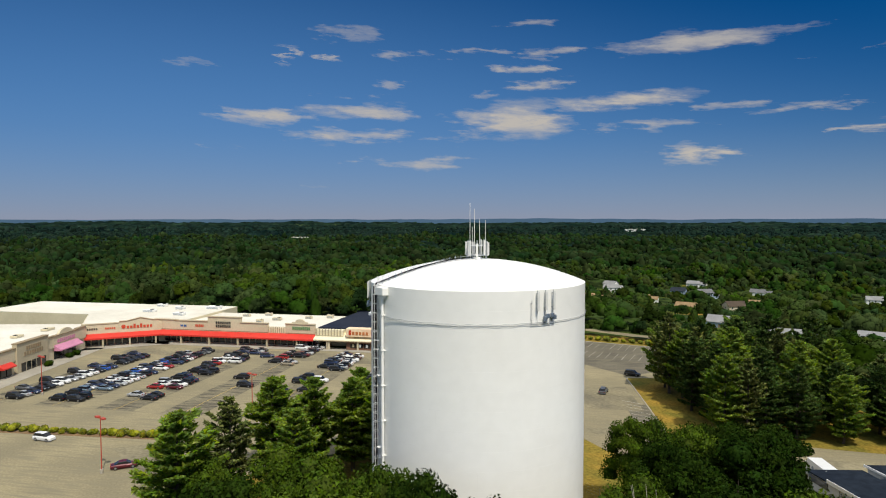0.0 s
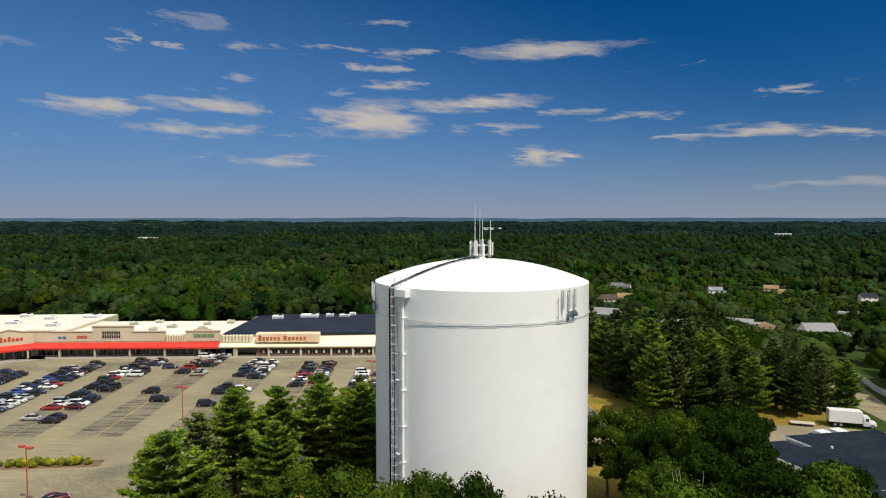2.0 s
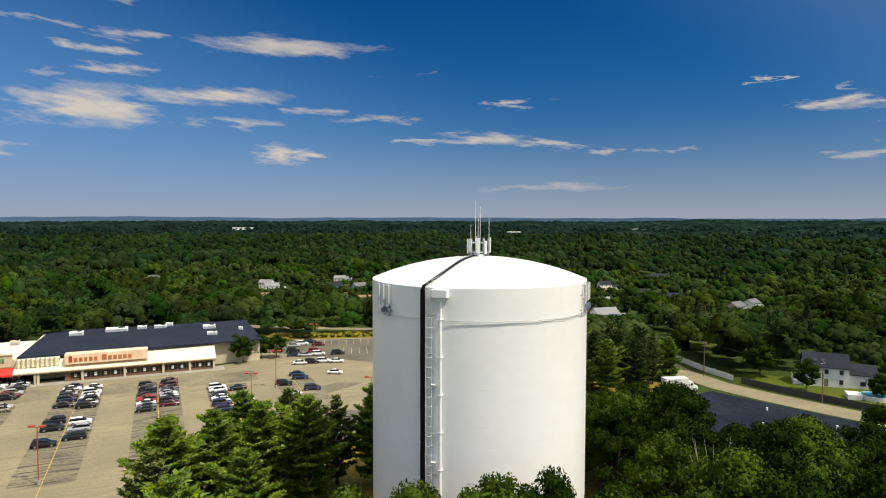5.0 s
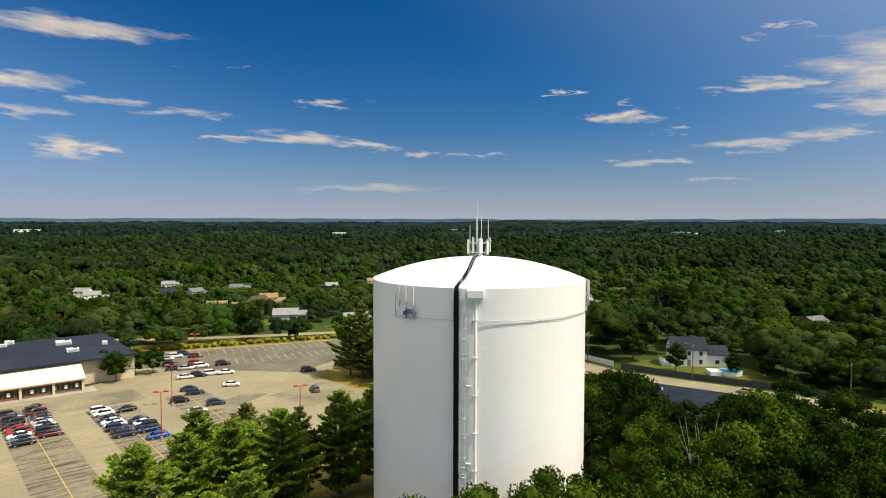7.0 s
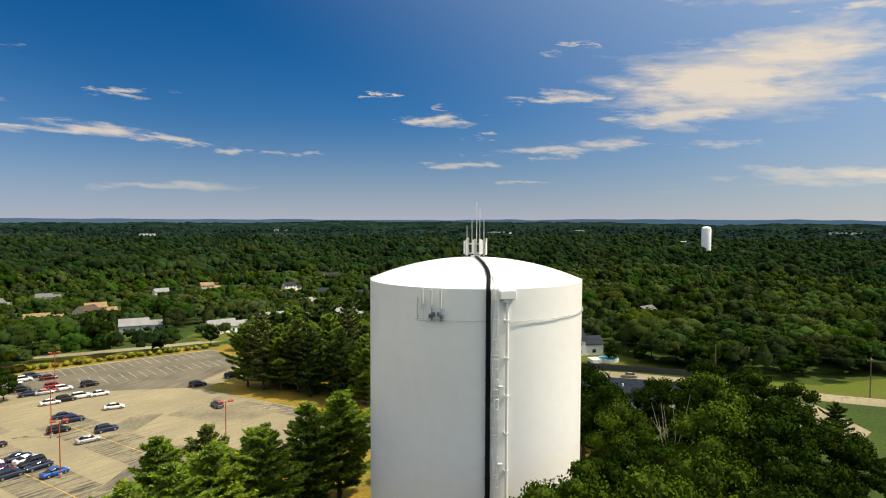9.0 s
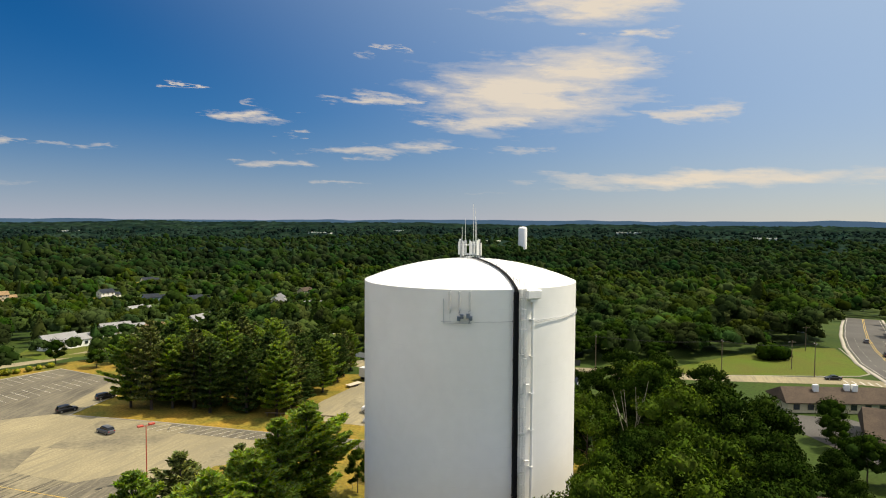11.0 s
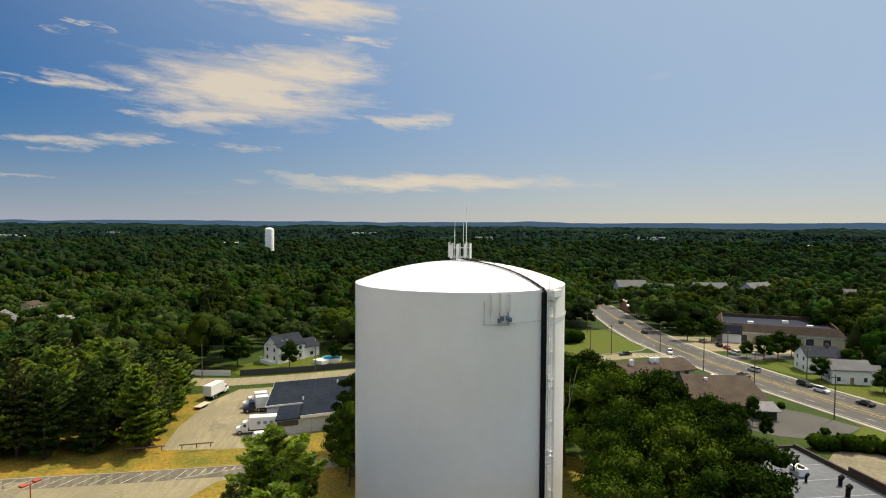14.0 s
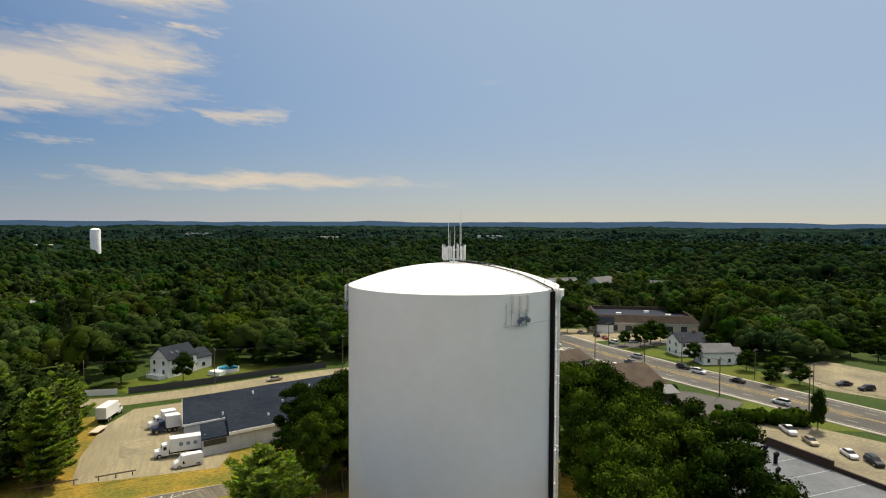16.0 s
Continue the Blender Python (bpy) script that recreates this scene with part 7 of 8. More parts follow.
# ---- planted trees near the tank ----
for x, y, h, w, v in ((-22, -36, 20.5, 1.35, 2), (-35, -25, 18, 1.2, 3), (-43, -15, 18.5, 1.45, 0), (-40, -8, 18, 1.35, 1), (-36, -2, 18, 1.35, 0), (-44, 4, 17.5, 1.3, 1), (-30, 3, 18, 1.4, 2), (-38, 9, 17, 1.3, 3), (-24, 15, 18, 1.3, 1), (-18.5, 19, 18.5, 1.45, 0), (-30, 12, 16, 1.2, 3), (-28, -16, 16, 1.3, 2),
                      (76, 15, 12.5, 1.15, 4)):
    plant("pine", x, y, h, w, v)
for x, y, h, w, v in ((1, -25, 19, 0.85, 0), (8, -20.5, 19, 0.75, 1), (14.5, -18.5, 19.5, 0.8, 2), (12, -29, 21, 0.95, 0), (21, -16, 18.5, 0.8, 3), (22, -23, 20, 0.9, 1), (26, 4, 18, 0.85, 0), (27, 12, 19, 0.85, 2), (18, 19, 17, 0.75, 3), (27, 22, 20.5, 0.9, 3), (38, 2, 21.5, 0.95, 2), (43, 6, 21.5, 0.9, 1), (33, -9, 21.5, 0.95, 1), (37, -14, 21, 0.9, 3), (27, 30, 19, 0.85, 2), (42, 20, 17, 0.9, 2), (36, 28, 13.5, 0.85, 3), (25, -31, 19, 0.95, 2), (13, -37, 20, 1.0, 2), (4, -38, 20, 0.95, 3), (-6, -27, 18, 0.8, 0), (52, 12, 18, 0.95, 3), (50, -2, 19, 0.9, 2), (47, -14, 19, 0.95, 2), (60, 8, 18.5, 0.9, 2), (62, 22, 18.5, 0.9, 3), (56, 28, 18.5, 0.9, 2), (48, 34, 14, 0.85, 3), (36, -24, 18, 0.9, 3), (60, -6, 14, 0.9, 2), (64, -16, 8, 0.9, 3), (56, -20, 11, 0.85, 2), (48, -27, 12, 0.8, 3), (70, -2, 8, 0.9, 2), (14, 34, 16, 0.85, 3), (20, 42, 16, 0.85, 2), (29, 40, 9, 0.85, 3), (36, 38, 10.5, 0.85, 2), (20, 30, 18, 0.85, 2), (-16, -33, 15, 0.8, 1), (-8, 24, 8, 0.7, 0), (13, 27, 15, 0.85, 2), (15, 22, 15, 0.8, 3), (9, 33, 11, 0.9, 2), (12.5, 39, 10, 0.9, 3), (18, 35, 17, 0.85, 3), (25, 35, 18, 0.9, 2), (31, 33, 11.5, 0.9, 3), (40, 34, 12.5, 0.9, 2)):
    plant("broadleaf", x, y, h, w, v)
for x, y, h, w, v in ((5, 28, 15.5, 0.8, 1), (10.5, 25.5, 17, 0.75, 0), (17.5, 25, 18, 0.8, 1)):
    plant("broadleaf", x, y, h, w, v)
# the row of pines between car park and yard
row_rng = random.Random(17)
for x, y, h in ((-36, 93, 17), (-31, 99, 18), (-27, 91, 15), (-22, 101, 18.5), (-17, 93, 18), (-12, 103, 18), (-8, 90, 17), (-4, 98, 18), (-6, 80, 16), (1, 88, 17), (4, 100, 17.5), (9, 95, 17), (10, 106, 18), (16, 104, 16), (20, 110, 17), (-18, 111, 18), (-28, 110, 17), (-2, 110, 18), (6, 116, 18), (16, 120, 17), (-12, 120, 18), (14, 112, 15), (24, 114, 15), (-33, 104, 16), (-24, 86, 15), (-16, 82, 16), (-10, 76.5, 14), (-31, 92, 15), (-3, 84, 15), (-40, 98, 14)):
    plant("pine", x + row_rng.uniform(-1, 1), y + row_rng.uniform(-1, 1), h + row_rng.uniform(2.5, 5.5) * (1 - smooth01(-16, 6, x)) - 2 * smooth01(-6, 10, x), row_rng.uniform(0.98, 1.28), row_rng.choice((4, 5, 6, 5, 2, 3)))
# single trees by houses, lots and roads
for x, y, h, w, v in ((-113, 88.5, 8.0, 1.0, 3), (-106.5, 84.5, 8.5, 1.0, 2), (-105.3, 92.5, 8.0, 1.05, 3), (-109.5, 87, 7.5, 1.0, 2), (-101, 95, 8, 1.0, 3), (60, 113, 9, 0.9, 3), (97, 103, 10, 1.2, 2), (93, 112, 10, 1.2, 3), (89, 121, 11, 1.1, 2), (50, 127, 11, 1.1, 3), (100, 95, 9, 1.1, 3), (76, 108, 7, 0.9, 3), (84, 104, 6, 0.9, 2), (150, -28, 7, 1.1, 2), (144, -44, 7, 1.2, 3), (136, -52, 7, 1.2, 2), (130, -58, 7, 1.2, 3), (126, -50, 5, 1.1, 2), (166, -34, 8, 1.1, 2), (84.1, -57, 9.5, 0.42, 2), (84.3, -56.8, 6.5, 0.6, 3), (93, 2, 9, 0.9, 2), (88, -2, 7, 0.9, 3), (78, -19, 7, 1.0, 2), (80, -26, 6, 0.7, 3), (74, -13, 8, 0.9, 2), (112, -10, 4, 0.9, 2), (196, 26, 10, 1.1, 3), (202, 18, 10, 1.1, 2), (172, -2, 6, 1.0, 2), (186, -14, 8, 1.1, 3), (-30, 155, 11, 1.1, 3), (-48, 152, 6, 1.3, 2), (-20, 160, 13, 1.1, 3), (-60, 166, 8, 1.0, 2)):
    plant("small", x, y, h, w, v)
for x, y, h, w, v in ((228, 48, 12, 1.2, 3), (236, 40, 12, 1.2, 2), (238, 30, 13, 1.1, 3), (228, 37, 11, 1.2, 2), (246, 50, 12, 1.1, 3), (75, -15.3, 9, 1.0, 2), (70.6, -12, 6, 1.2, 3), (88.7, -21.3, 7, 0.6, 2), (80, -20, 7, 1.0, 3), (229, -38, 15, 1.0, 3), (219, -46, 16, 1.05, 2), (232, -54, 15, 1.1, 3), (212, -60, 14, 1.1, 2), (205, -50, 13, 1.0, 3), (222, -66, 15, 1.0, 2), (188, -80, 9, 1.3, 3), (184, -88, 9, 1.3, 2), (192, -72, 10, 1.2, 3), (230, -98, 15, 1.1, 2), (178, -11, 10, 1.0, 3), (240, -17, 12, 1.0, 2), (170, -8, 9, 1.0, 2), (231, -76, 14, 1.0, 3), (176, -52, 11, 1.1, 2), (168, -46, 9, 1.1, 3), (196, -44, 13, 1.05, 2), (246, -34, 14, 1.0, 3), (200, -94, 12, 1.1, 3), (214, -100, 13, 1.1, 2), (248, -84, 15, 1.0, 3), (186, -40, 12, 1.0, 3), (96, 92, 9, 1.2, 2), (106, 86, 8, 1.3, 3), (118, 76, 7, 1.3, 2), (104, 98, 12, 1.1, 3), (114, 90, 12, 1.1, 2), (126, 80, 10, 1.2, 3)):
    plant("small", x, y, h, w, v)


# bare dead tree among the leafy ones
def dead_tree(x, y, h):
    t = thing("dead_tree", "bare pale dead tree with forked limbs", "tree", at=pose(x, y, 0))
    rng = np.random.default_rng(4)
    bm = bmesh.new()
    add_tube(bm, (0, 0, -0.3), (0.2, 0.1, h * 0.45), 0.24, 0.14, 7)
    for k in range(6):
        a = k * 1.05 + 0.3
        p0 = Vector((0.2, 0.1, h * (0.32 + 0.03 * k)))
        p1 = p0 + Vector((math.cos(a) * 1.5, math.sin(a) * 1.5, h * 0.25))
        p2 = p1 + Vector((math.cos(a) * 1.1 + rng.normal(0, 0.4), math.sin(a) * 1.1 + rng.normal(0, 0.4), h * 0.28))
        add_tube(bm, p0, p1, 0.09, 0.06, 5)
        add_tube(bm, p1, p2, 0.06, 0.02, 5)
        add_tube(bm, p1, p1 + Vector((rng.normal(0, 0.9), rng.normal(0, 0.9), h * 0.14)), 0.05, 0.02, 4)
    part("trunk", bm, M["bark_pale"], t)


dead_tree(31, -1.0, 21)


# rounded shrubs
def shrub_mesh(seed, leaf="leaf_shrub"):
    rng = np.random.default_rng(seed)
    V, F, n = [], [], 0
    for k in range(5):
        c = np.array([rng.uniform(-0.4, 0.4), rng.uniform(-0.4, 0.4), rng.uniform(0.35, 0.75)])
        bv, bf = lumpy(rng, 2, 0.3)
        V.append(bv * 0.5 + c)
        F.append(bf + n)
        n += len(bv)
        d = rng.normal(0, 1, (50, 3))
        d /= np.linalg.norm(d, axis=1)[:, None]
        lv, lfc = leaf_cards(c + d * 0.52, d, 0.13, rng)
        V.append(lv)
        F.append(lfc + n)
        n += len(lv)
    return array_mesh("shrub", np.concatenate(V), np.concatenate(F), M[leaf])


SHRUBS = [shrub_mesh(31), shrub_mesh(32), shrub_mesh(33, "leaf_oak")]


def shrub(x, y, s, v=0, z=None):
    ob = tagged(new("shrub", SHRUBS[v]), "rounded yellow-green shrub in mulch" if v < 2 else "rounded dark green clipped shrub", "shrub", "clipped shrubs")
    ob.matrix_world = Matrix.Translation((x, y, (height(x, y) if z is None else z) + 0.1)) @ Matrix.Rotation(tree_rng.uniform(0, 6), 4, "Z") @ Matrix.Diagonal((s * 1.15, s * 1.15, s, 1))
    return ob


for k in range(30):
    p = mall_xy(-10 + 2.4 * k, -104.4 + 0.065 * 2.4 * k)
    shrub(p[0], p[1], tree_rng.uniform(1.0, 1.5), k % 2)
for x, y, dx, dy in along([(-116, 125), (-60, 157)], 3.2):
    shrub(x - 1.5 * dy, y + 2.6 * dx, tree_rng.uniform(1.0, 1.7), 0)
for x, y, s in ((-184, -36, 1.6), (-181, -38, 1.4), (-170, -45, 1.5), (-150, -60, 1.8), (-146, -63, 1.4), (80.5, -36, 2.6), (81.6, -38, 2.4), (82.8, -40.2, 2.8), (84.0, -42.4, 2.5), (84.8, -44.6, 2.7), (85.2, -47.0, 2.3), (85.6, -49.4, 3.0), (86.0, -51.8, 3.2), (86.6, -54.0, 2.8), (157, 61, 4.5), (161.5, 60, 4.0), (160, 64, 4.2), (92, -36, 1.2), (109, -24, 1.2)):
    shrub(x, y, s, 2)

# ---- street furniture ----
def lot_lamp(x, y, h=10.5):
    t = thing("car_park_lamp", "tall red-painted car park lamp with twin heads", "street lamp", "car park lamps", at=pose(x, y, height(x, y) + 0.06, 0, 0, 20))
    part("base", tube((0, 0, -0.1), (0, 0, 0.8), 0.32, sides=12), M["concrete"], t)
    part("pole", tube((0, 0, 0.7), (0, 0, h), 0.11, 0.08, 8), M["lamp_red"], t)
    part("arm", tube((-1.2, 0, h - 0.15), (1.2, 0, h - 0.15), 0.05, sides=6), M["lamp_red"], t)
    for sx in (-1, 1):
        hd = part("lamp_head", box(*sorted((sx * 0.5, sx * 1.5)), -0.35, 0.35, h - 0.1, h + 0.2, 0.04), M["lamp_red"], t)
        part("lens", box(*sorted((sx * 0.6, sx * 1.4)), -0.28, 0.28, h - 0.13, h - 0.1), M["siding_white"], hd)


for x, y in ((-61.4, -41.5), (-79, -7.4), (-130.7, -48.2), (-40, 45.2), (-68, 38), (-78, 62), (-92, 104)):
    lot_lamp(x, y)


def utility_pole(x, y, h=11.0, deg=0, arms=1, lamp=False):
    t = thing("utility_pole", "weathered wooden utility pole with crossarm", "utility pole", "utility poles", at=pose(x, y, height(x, y), 0, 0, deg))
    part("pole", tube((0, 0, -0.5), (0, 0, h), 0.17, 0.11, 8), M["wood_pole"], t)
    for k in range(arms):
        a = part("crossarm", box(-1.2, 1.2, -0.06, 0.06, h - 0.7 - 0.9 * k, h - 0.58 - 0.9 * k), M["wood_pole"], t)
        for x_ in (-1.0, -0.4, 0.4, 1.0):
            part("insulator", tube((x_, 0, h - 0.58 - 0.9 * k), (x_, 0, h - 0.40 - 0.9 * k), 0.05, sides=6), M["steel_white"], a)
    if lamp:
        part("lamp_arm", tube((0, 0, h - 2.0), (0, -2.2, h - 1.6), 0.04, sides=5), M["galvanised"], t)
        part("lamp_head", box(-0.15, 0.15, -2.8, -2.1, h - 1.68, h - 1.5, 0.03), M["galvanised"], t)
    return t


def wires(a, b, ha, hb, n=3, sag=0.9):
    (xa, ya), (xb, yb) = a, b
    d = Vector((xb - xa, yb - ya, 0)).normalized()
    side = Vector((-d.y, d.x, 0))
    t = thing("power_line", "thin sagging overhead wires", "cable", "overhead wires")
    for k in range(n):
        o = side * (k - (n - 1) / 2) * 0.7
        bm = bmesh.new()
        pts = []
        za, zb = height(xa, ya) + ha, height(xb, yb) + hb
        for j in range(13):
            u = j / 12
            pts.append(Vector((xa + (xb - xa) * u, ya + (yb - ya) * u, za + (zb - za) * u - sag * 4 * u * (1 - u))) + o)
        add_path(bm, pts, 0.022, 3)
        part("wire", bm, M["cable_black"], t)


SIDE_POLES = [(34, 122), (62, 102.5), (94, 78), (124, 54), (146, 38)]
for k, p in enumerate(SIDE_POLES):
    utility_pole(p[0], p[1], 11, 55)
for a, b in zip(SIDE_POLES, SIDE_POLES[1:]):
    wires(a, b, 10.4, 10.4)
MAIN_POLES = [(78, -76), (92, -56), (107, -36), (126, -14), (140, 4), (163, 26)]
for k, p in enumerate(MAIN_POLES):
    utility_pole(p[0], p[1], 11, -35, 1, lamp=True)
for a, b in zip(MAIN_POLES, MAIN_POLES[1:]):
    wires(a, b, 10.3, 10.3)
for x, y in ((150, 48), (186, 66), (170, 4), (150, -24), (133, -46), (118, -60)):
    utility_pole(x, y, 9.5, -35, 1)


def fence(line, h, mat, label, post=2.4):
    t = thing("fence", label, "fence")
    for (xa, ya), (xb, yb) in zip(line, line[1:]):
        l = math.hypot(xb - xa, yb - ya)
        n = max(1, round(l / post))
        ang = math.degrees(math.atan2(yb - ya, xb - xa))
        for k in range(n):
            x, y = xa + (xb - xa) * k / n, ya + (yb - ya) * k / n
            p = part("panel", box(0.05, l / n - 0.05, -0.03, 0.03, 0.05, h), M[mat], t)
            p.matrix_world = pose(x, y, height(x, y), 0, 0, ang)
            q = part("post", box(-0.06, 0.06, -0.06, 0.06, -0.3, h + 0.12), M[mat], t)
            q.matrix_world = pose(x, y, height(x, y), 0, 0, ang)


fence([(44, 117), (56, 108), (78, 93.5), (92, 83)], 1.9, "fence_dark", "dark solid board fence along the road")
fence([(16, 160), (26, 140), (34, 128), (42, 119)], 1.8, "fence_white", "white vinyl fence along the road")
for xa, ya, xb, yb in ((-12, 76.5, -5.5, 72.0), (-3.5, 70.0, 2.0, 66.0)):
    t = thing("guard_rail", "low weathered wooden guard rail", "guard rail")
    part("rail", tube((xa, ya, 0.55), (xb, yb, 0.55), 0.14, sides=6), M["wood_pole"], t)
    for u in (0.08, 0.5, 0.92):
        x, y = xa + (xb - xa) * u, ya + (yb - ya) * u
        part("post", tube((x, y, -0.3), (x, y, 0.6), 0.12, sides=6), M["wood_pole"], t)
# chain link round the tank
cl = thing("chain_link_fence", "low chain-link fence round the tank grounds", "fence")
ring = [polar(a, 27, 0) for a in range(230, 391, 8)]
for p, q in zip(ring, ring[1:]):
    part("post", tube(p, p + Vector((0, 0, 2.0)), 0.04, sides=6), M["galvanised"], cl)
    for z_ in (0.5, 1.0, 1.5, 1.95):
        part("wire", tube(p + Vector((0, 0, z_)), q + Vector((0, 0, z_)), 0.012, sides=3), M["galvanised"], cl)
gd = thing("garden_lamp", "small dark ground lamp on a post", "lamp", at=pose(-25, 24, 0))
part("post", tube((0, 0, 0), (0, 0, 3.0), 0.06, sides=6), M["cable_black"], gd)
part("head", box(-0.2, 0.2, -0.2, 0.2, 3.0, 3.3, 0.04), M["cable_black"], gd)

# ---- the woods: hundreds of crowns, one stuff ----
def inside(x, y, poly):
    hit, j = False, len(poly) - 1
    for i in range(len(poly)):
        (xi, yi), (xj, yj) = poly[i], poly[j]
        if (yi > y) != (yj > y) and x < (xj - xi) * (y - yi) / (yj - yi) + xi:
            hit = not hit
        j = i
    return hit


OPEN = [MAIN_LOT, NE_LOT, YARD, E_LOT, BANK_LOT,
        [mall_xy(-130, -90), mall_xy(-130, 62), mall_xy(-40, 50), mall_xy(60, 40), mall_xy(60, 50), mall_xy(130, 52), mall_xy(132, -30), mall_xy(100, -110), (-40, -90), (-130, -130)],
        [(-54, 97), (-13, 57), (20, 44), (70, 40), (58, 96), (24, 120), (-28, 128), (-36, 150), (-60, 164), (-114, 128)],
        [(-70, 60), (-70, -110), (20, -110), (90, -90), (88, 20), (60, 44), (0, 60)],
        [(42, 119), (84, 90), (90, 98), (83, 120), (80, 128), (58, 129), (50, 128)],
        [(112, 58), (150, 34), (172, 34), (210, 64), (198, 71), (160, 72), (120, 67)],
        [(84, -92), (100, -70), (128, -64), (150, -52), (158, -44), (178, -30), (200, -34), (244, -26), (252, 20), (214, 34), (216, 52), (160, 34), (110, 52), (88, 20), (80, -30)],
        [(255, 92), (300, 88), (345, 120), (330, 140), (262, 128)],
        [(58, 98), (66, 40), (88, 16), (112, 52), (136, 60), (112, 76), (98, 88)]]
ROADS = [(MAIN_ROAD, 13), (SIDE_ROAD, 7), (NORTH_ROAD, 6.5)]
OPEN_BOX = [(min(p[0] for p in q), max(p[0] for p in q), min(p[1] for p in q), max(p[1] for p in q)) for q in OPEN]


def seg_dist(x, y, a, b):
    dx, dy = b[0] - a[0], b[1] - a[1]
    u = max(0, min(1, ((x - a[0]) * dx + (y - a[1]) * dy) / (dx * dx + dy * dy)))
    return math.hypot(x - a[0] - u * dx, y - a[1] - u * dy)


def corridor(x, y, h):
    """How far a place lies before a house, towards the tank, and how far aside."""
    tx, ty = (40, -80) if h[0] < -300 else (-76, -52) if h[0] > 300 else (8, -88)
    r = math.hypot(h[0] - tx, h[1] - ty)
    ux, uy = (tx - h[0]) / r, (ty - h[1]) / r
    return (x - h[0]) * ux + (y - h[1]) * uy, abs((x - h[0]) * uy - (y - h[1]) * ux)


def low_growth(x, y):
    """Gardens before the houses hold only low trees."""
    top = 99.0
    for h in HOUSES + [(69, 122)] + FLATS:
        if abs(x - h[0]) < 220 and abs(y - h[1]) < 220:
            u, w = corridor(x, y, h)
            if -4 < u < 210 and w < 12 + 0.06 * u:
                top = min(top, (10.0 if h in FLATS else 5.0 if math.hypot(h[0], h[1]) < 260 and h[0] > -90 and h != (69, 122) else 1.2) + 0.102 * max(u, 0))
    return top


def is_open(x, y):
    for q, (x0, x1, y0, y1) in zip(OPEN, OPEN_BOX):
        if x0 <= x <= x1 and y0 <= y <= y1 and inside(x, y, q):
            return True
    if math.hypot(x, y) < 420:
        for line, w in ROADS:
            for a, b in zip(line, line[1:]):
                if seg_dist(x, y, a, b) < w:
                    return True
    for h in HOUSES:
        u, w = corridor(x, y, h)
        deep = math.hypot(h[0], h[1]) < 260 and h[0] > -90
        if (-8 < u < 9 and w < 9) if deep else (-9 < u < 26 and w < 11):
            return True
    return False


wood_rng = np.random.default_rng(77)


def open_below(v, f, cut):
    """Leave out the faces that look at the ground."""
    f = f[v[f][:, :, 2].mean(1) > cut]
    keep = np.unique(f)
    back_to = np.zeros(len(v), dtype=int)
    back_to[keep] = np.arange(len(keep))
    return v[keep], back_to[f]


def crown_library(n, sub, blobs, seed, pine=False):
    """Crowns of rounded boughs heaped on a dome, or ragged cones."""
    rng = np.random.default_rng(seed)
    lib = []
    for k in range(n):
        if pine:
            v, f = lumpy(rng, sub, 0.5)
            v, f = open_below(v, f, -0.45)
            t = (v[:, 2] + 0.5) / 1.5
            lib.append((v * np.stack([1.05 - 0.80 * t, 1.05 - 0.80 * t, np.full(len(t), 1.8)], 1), f))
            continue
        V, F, m = [], [], 0
        for b in range(blobs):
            u = (b + 0.4) / blobs
            z = 0.95 - 1.15 * u
            ring = math.sqrt(max(0.0, 1 - z * z)) * 0.72
            a = b * 2.399 + rng.uniform(-0.5, 0.5)
            size = rng.uniform(0.34, 0.56) * (1.0 if blobs > 6 else 1.25)
            v, f = lumpy(rng, sub, 0.30)
            v, f = open_below(v, f, -0.35)
            V.append(v * [size, size, size * 0.85] + [ring * math.cos(a), ring * math.sin(a), 0.62 * z])
            F.append(f + m)
            m += len(v)
        lib.append((np.concatenate(V), np.concatenate(F)))
    return lib


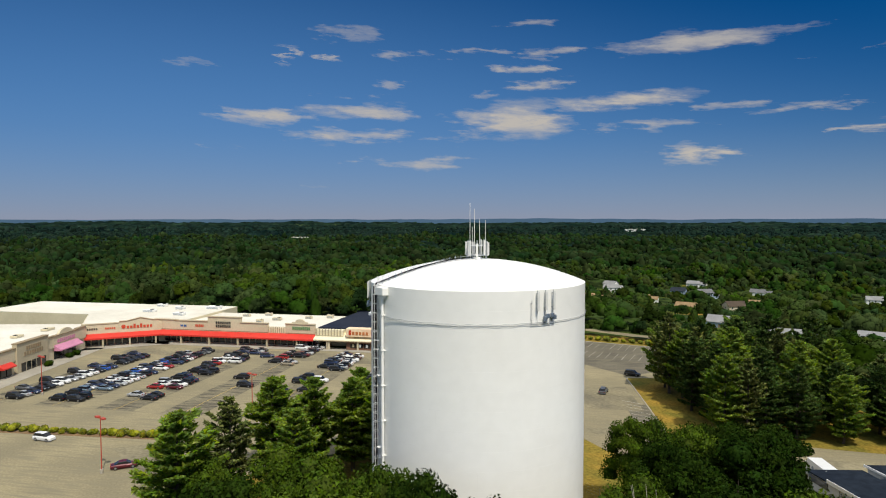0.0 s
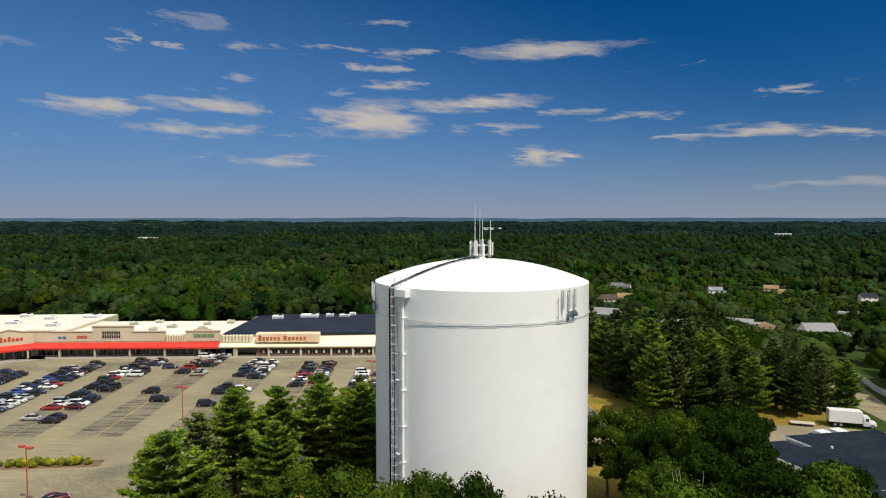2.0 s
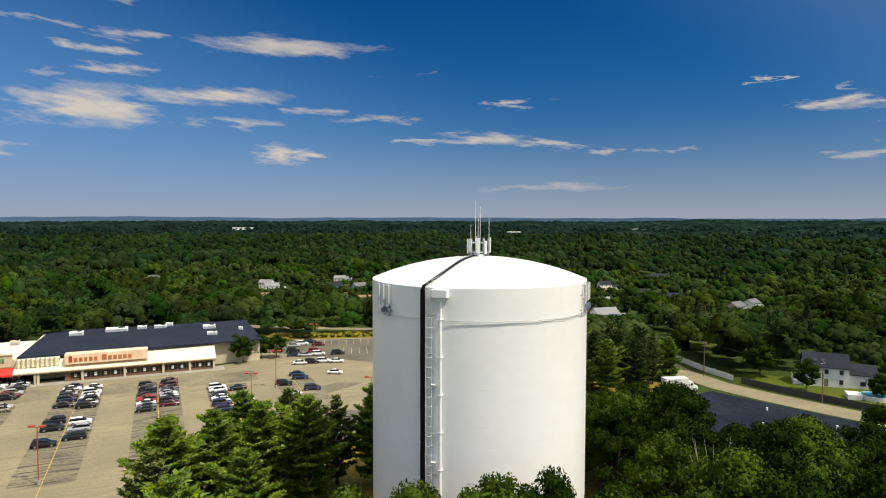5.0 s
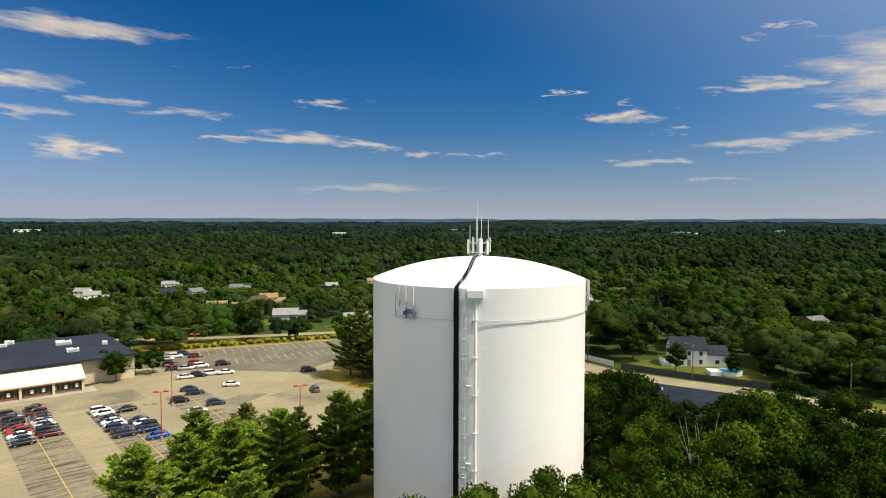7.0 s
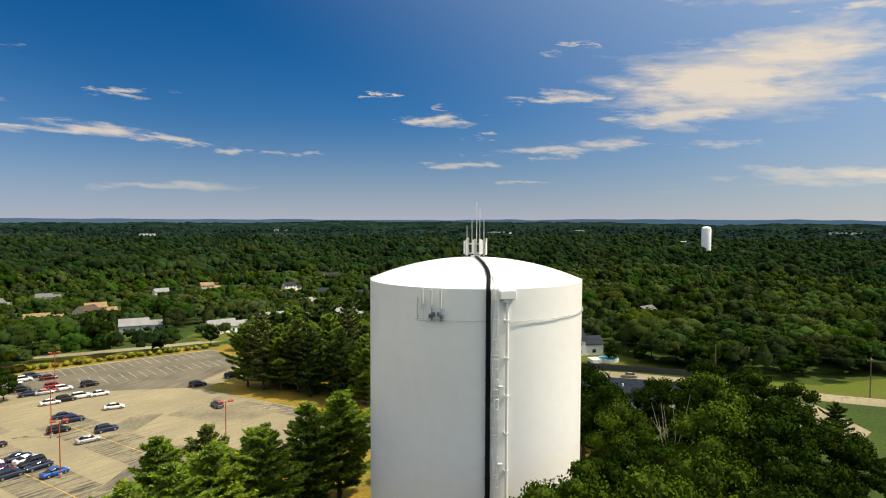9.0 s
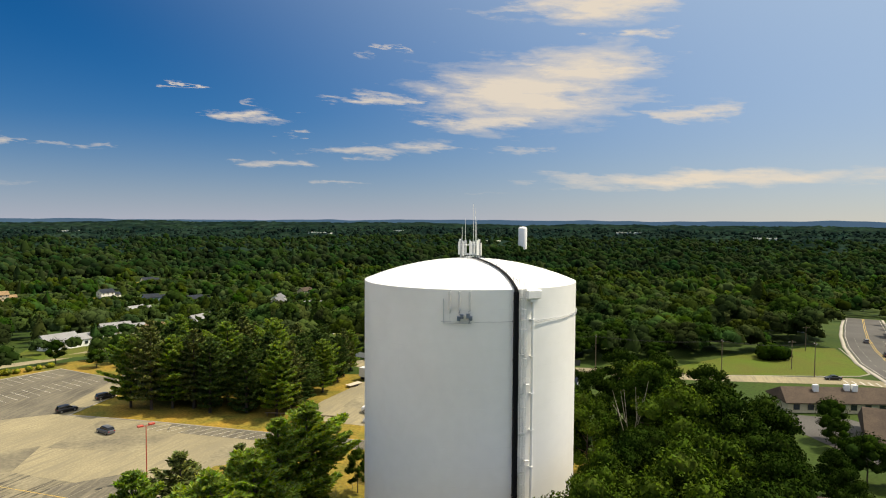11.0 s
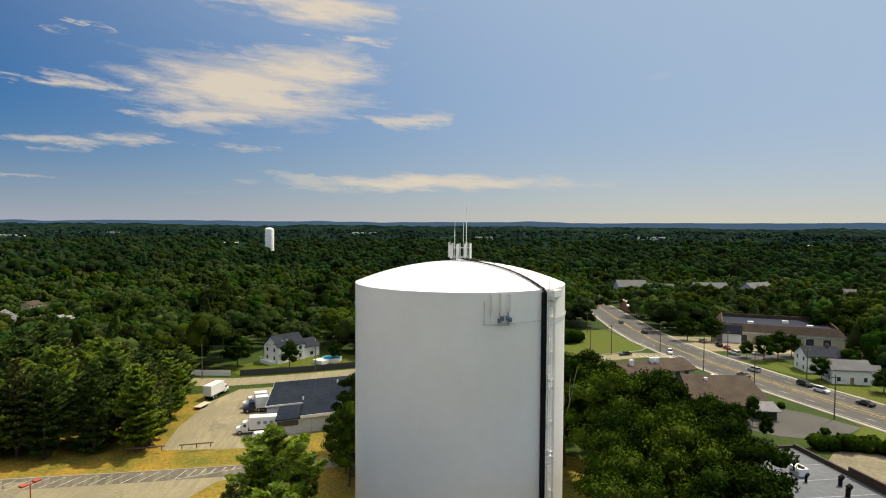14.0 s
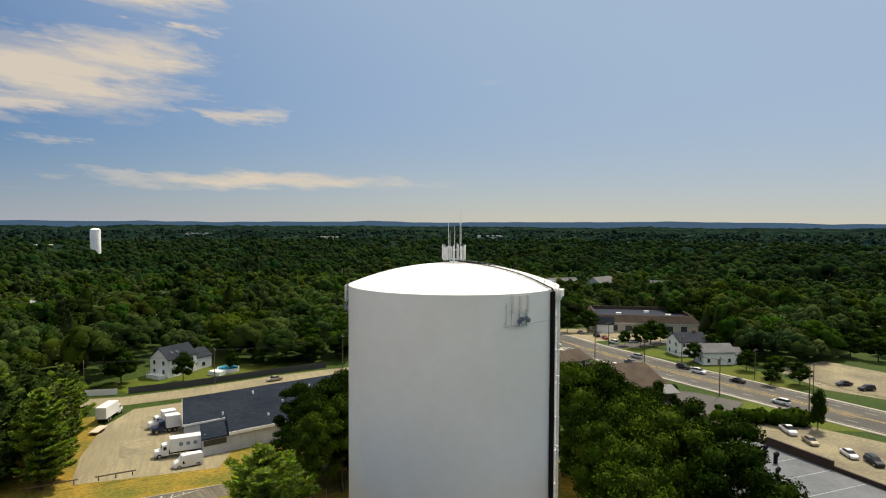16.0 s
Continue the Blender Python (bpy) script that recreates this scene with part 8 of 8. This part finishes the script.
def woods(name, r0, r1, step, sub, blobs, mat, label, hmin, hmax, a0=-100, a1=112, wide=0.62, pines=0.08, tufts=0, leaf=0.6):
    lib = crown_library(12, sub, blobs, 40 + sub)
    plib = crown_library(5, 2, blobs, 60 + sub, pine=True)
    V, F, n = [], [], 0
    nx = int(r1 / step) + 1
    for i in range(-nx, nx + 1):
        for j in range(-nx, nx + 1):
            x = (i + (0.5 if j % 2 else 0)) * step + wood_rng.uniform(-0.42, 0.42) * step
            y = j * step * 0.9 + wood_rng.uniform(-0.42, 0.42) * step
            r = math.hypot(x, y)
            if r < r0 or r > r1:
                continue
            a = math.degrees(math.atan2(x, y))
            if a < a0 or a > a1:
                continue
            if r < 720 and is_open(x, y):
                continue
            garden = y > 170 and -330 < x < 60 and r < 560
            if garden and wood_rng.random() < 0.25:
                continue
            grove = noise.noise(Vector((x / 70, y / 70, 9.0)))
            isp = wood_rng.random() < pines + 0.35 * max(0.0, grove)
            v, f = (plib if isp else lib)[wood_rng.integers(0, 5 if isp else 12)]
            h = wood_rng.uniform(hmin, hmax) * wood_rng.choice((0.70, 0.95, 1.0, 1.22)) * (0.92 + 0.40 * noise.noise(Vector((x / 90, y / 90, 0))) + 0.30 * noise.noise(Vector((x / 30, y / 30, 5)))) * (1.1 if isp else 1)
            h *= 0.80 if garden else 1
            if r < 720:
                h = min(h, low_growth(x, y))
            w = min(h * 0.50, step * wide) * wood_rng.choice((0.62, 0.9, 1.05, 1.3)) * (0.62 if isp else 1)
            t = wood_rng.uniform(0, 6.28)
            c, s = math.cos(t), math.sin(t)
            p = v @ np.array([[c, s, 0], [-s, c, 0], [0, 0, 1]])
            depth = min(h * 0.55, w * wood_rng.uniform(0.85, 1.2))
            z = height(x, y) + h - depth * (1.6 if isp else 0.9)
            p = p * [w, w, depth] + [x, y, z]
            V.append(p if not tufts else (p - [x, y, z]) * 0.90 + [x, y, z])
            F.append(f + n)
            n += len(p)
            if tufts:
                k = int(tufts * min(1.6, max(0.3, (w / (step * wide)) ** 2)))
                tri = p[f[wood_rng.integers(0, len(f), k)]]
                bary = wood_rng.dirichlet((1, 1, 1), k)[:, :, None]
                pick = (tri * bary).sum(1)
                d = pick - [x, y, z - depth * 0.3]
                d /= np.linalg.norm(d, axis=1)[:, None]
                lv, lfc = leaf_cards(pick + d * wood_rng.uniform(-0.45, 0.55, k)[:, None] * leaf * 1.6, d, leaf, wood_rng, 0.32)
                V.append(lv)
                F.append(lfc + n)
                n += len(lv)
    me = array_mesh(name, np.concatenate(V), np.concatenate(F), mat, True)
    return tagged(new(name, me), label, "trees", kind="stuff")


woods("near_woods", 70, 330, 9.4, 1, 12, M["leaf_wood"], "dense mixed green woods behind the car parks", 11, 17, tufts=330, leaf=0.45)
woods("mid_woods", 330, 700, 11.6, 1, 8, M["leaf_wood"], "dense green woods stretching away", 11, 17, tufts=24, leaf=0.8)
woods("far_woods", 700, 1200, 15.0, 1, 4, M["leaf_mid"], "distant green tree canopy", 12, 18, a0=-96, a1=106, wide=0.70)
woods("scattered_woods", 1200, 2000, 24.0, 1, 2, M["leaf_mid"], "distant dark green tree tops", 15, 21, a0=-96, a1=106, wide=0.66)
woods("sparse_woods", 2000, 3100, 40.0, 1, 1, M["leaf_far_hazed"], "tree tops standing out of the far woods", 16, 22, a0=-94, a1=104, wide=0.42)


def canopy_sheet():
    """The woods beyond, one rough canopy up to the horizon, in the haze-tinted green."""
    A = np.radians(np.linspace(-104, 116, 760))
    rr = 1180 * (4780 / 1180) ** np.linspace(0, 1, 120)
    verts, faces = [], []
    for r in rr:
        for a in A:
            x, y = r * math.sin(a), r * math.cos(a)
            verts.append((x, y, 0))
    verts = np.array(verts)
    verts[:, :2] += wood_rng.uniform(-3, 3, (len(verts), 2))
    hill = heights(verts[:, :2])
    rough = np.minimum(1.0, np.hypot(verts[:, 0], verts[:, 1]) / 2400)
    verts[:, 2] = hill + 9 + wood_rng.uniform(-4, 5, len(verts)) * rough - 9 * (wood_rng.random(len(verts)) < 0.3)
    verts[:, 2] += [8 * noise.noise(Vector((x / 170, y / 170, 2))) + 5 * noise.noise(Vector((x / 55, y / 55, 8))) for x, y in verts[:, :2]]
    m = len(A)
    i = np.arange((len(rr) - 1) * (m - 1))
    q = (i // (m - 1)) * m + i % (m - 1)
    faces = np.stack([q, q + 1, q + m + 1, q + m], 1)[:, ::-1]
    me = array_mesh("horizon_woods", verts, faces, M["leaf_far_hazed"], True)
    return tagged(new("horizon_woods", me), "far wooded hills on the horizon", "woods", kind="stuff")


canopy_sheet()


def far_hills():
    """The last hills, a plain backdrop behind the woods, coloured and glowing as blue haze."""
    A = np.radians(np.linspace(-106, 118, 500))
    verts = []
    for a in A:
        x, y = 4860 * math.sin(a), 4860 * math.cos(a)
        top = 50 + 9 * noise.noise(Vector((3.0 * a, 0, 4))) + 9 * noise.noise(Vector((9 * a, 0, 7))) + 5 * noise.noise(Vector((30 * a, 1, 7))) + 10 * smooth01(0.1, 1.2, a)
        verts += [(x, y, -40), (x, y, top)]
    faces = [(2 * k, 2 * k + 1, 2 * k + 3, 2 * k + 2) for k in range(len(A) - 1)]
    structure("backdrop", array_mesh("backdrop", verts, faces, M["hill_haze"]), "low hills on the skyline coloured as blue haze", "hills")


far_hills()
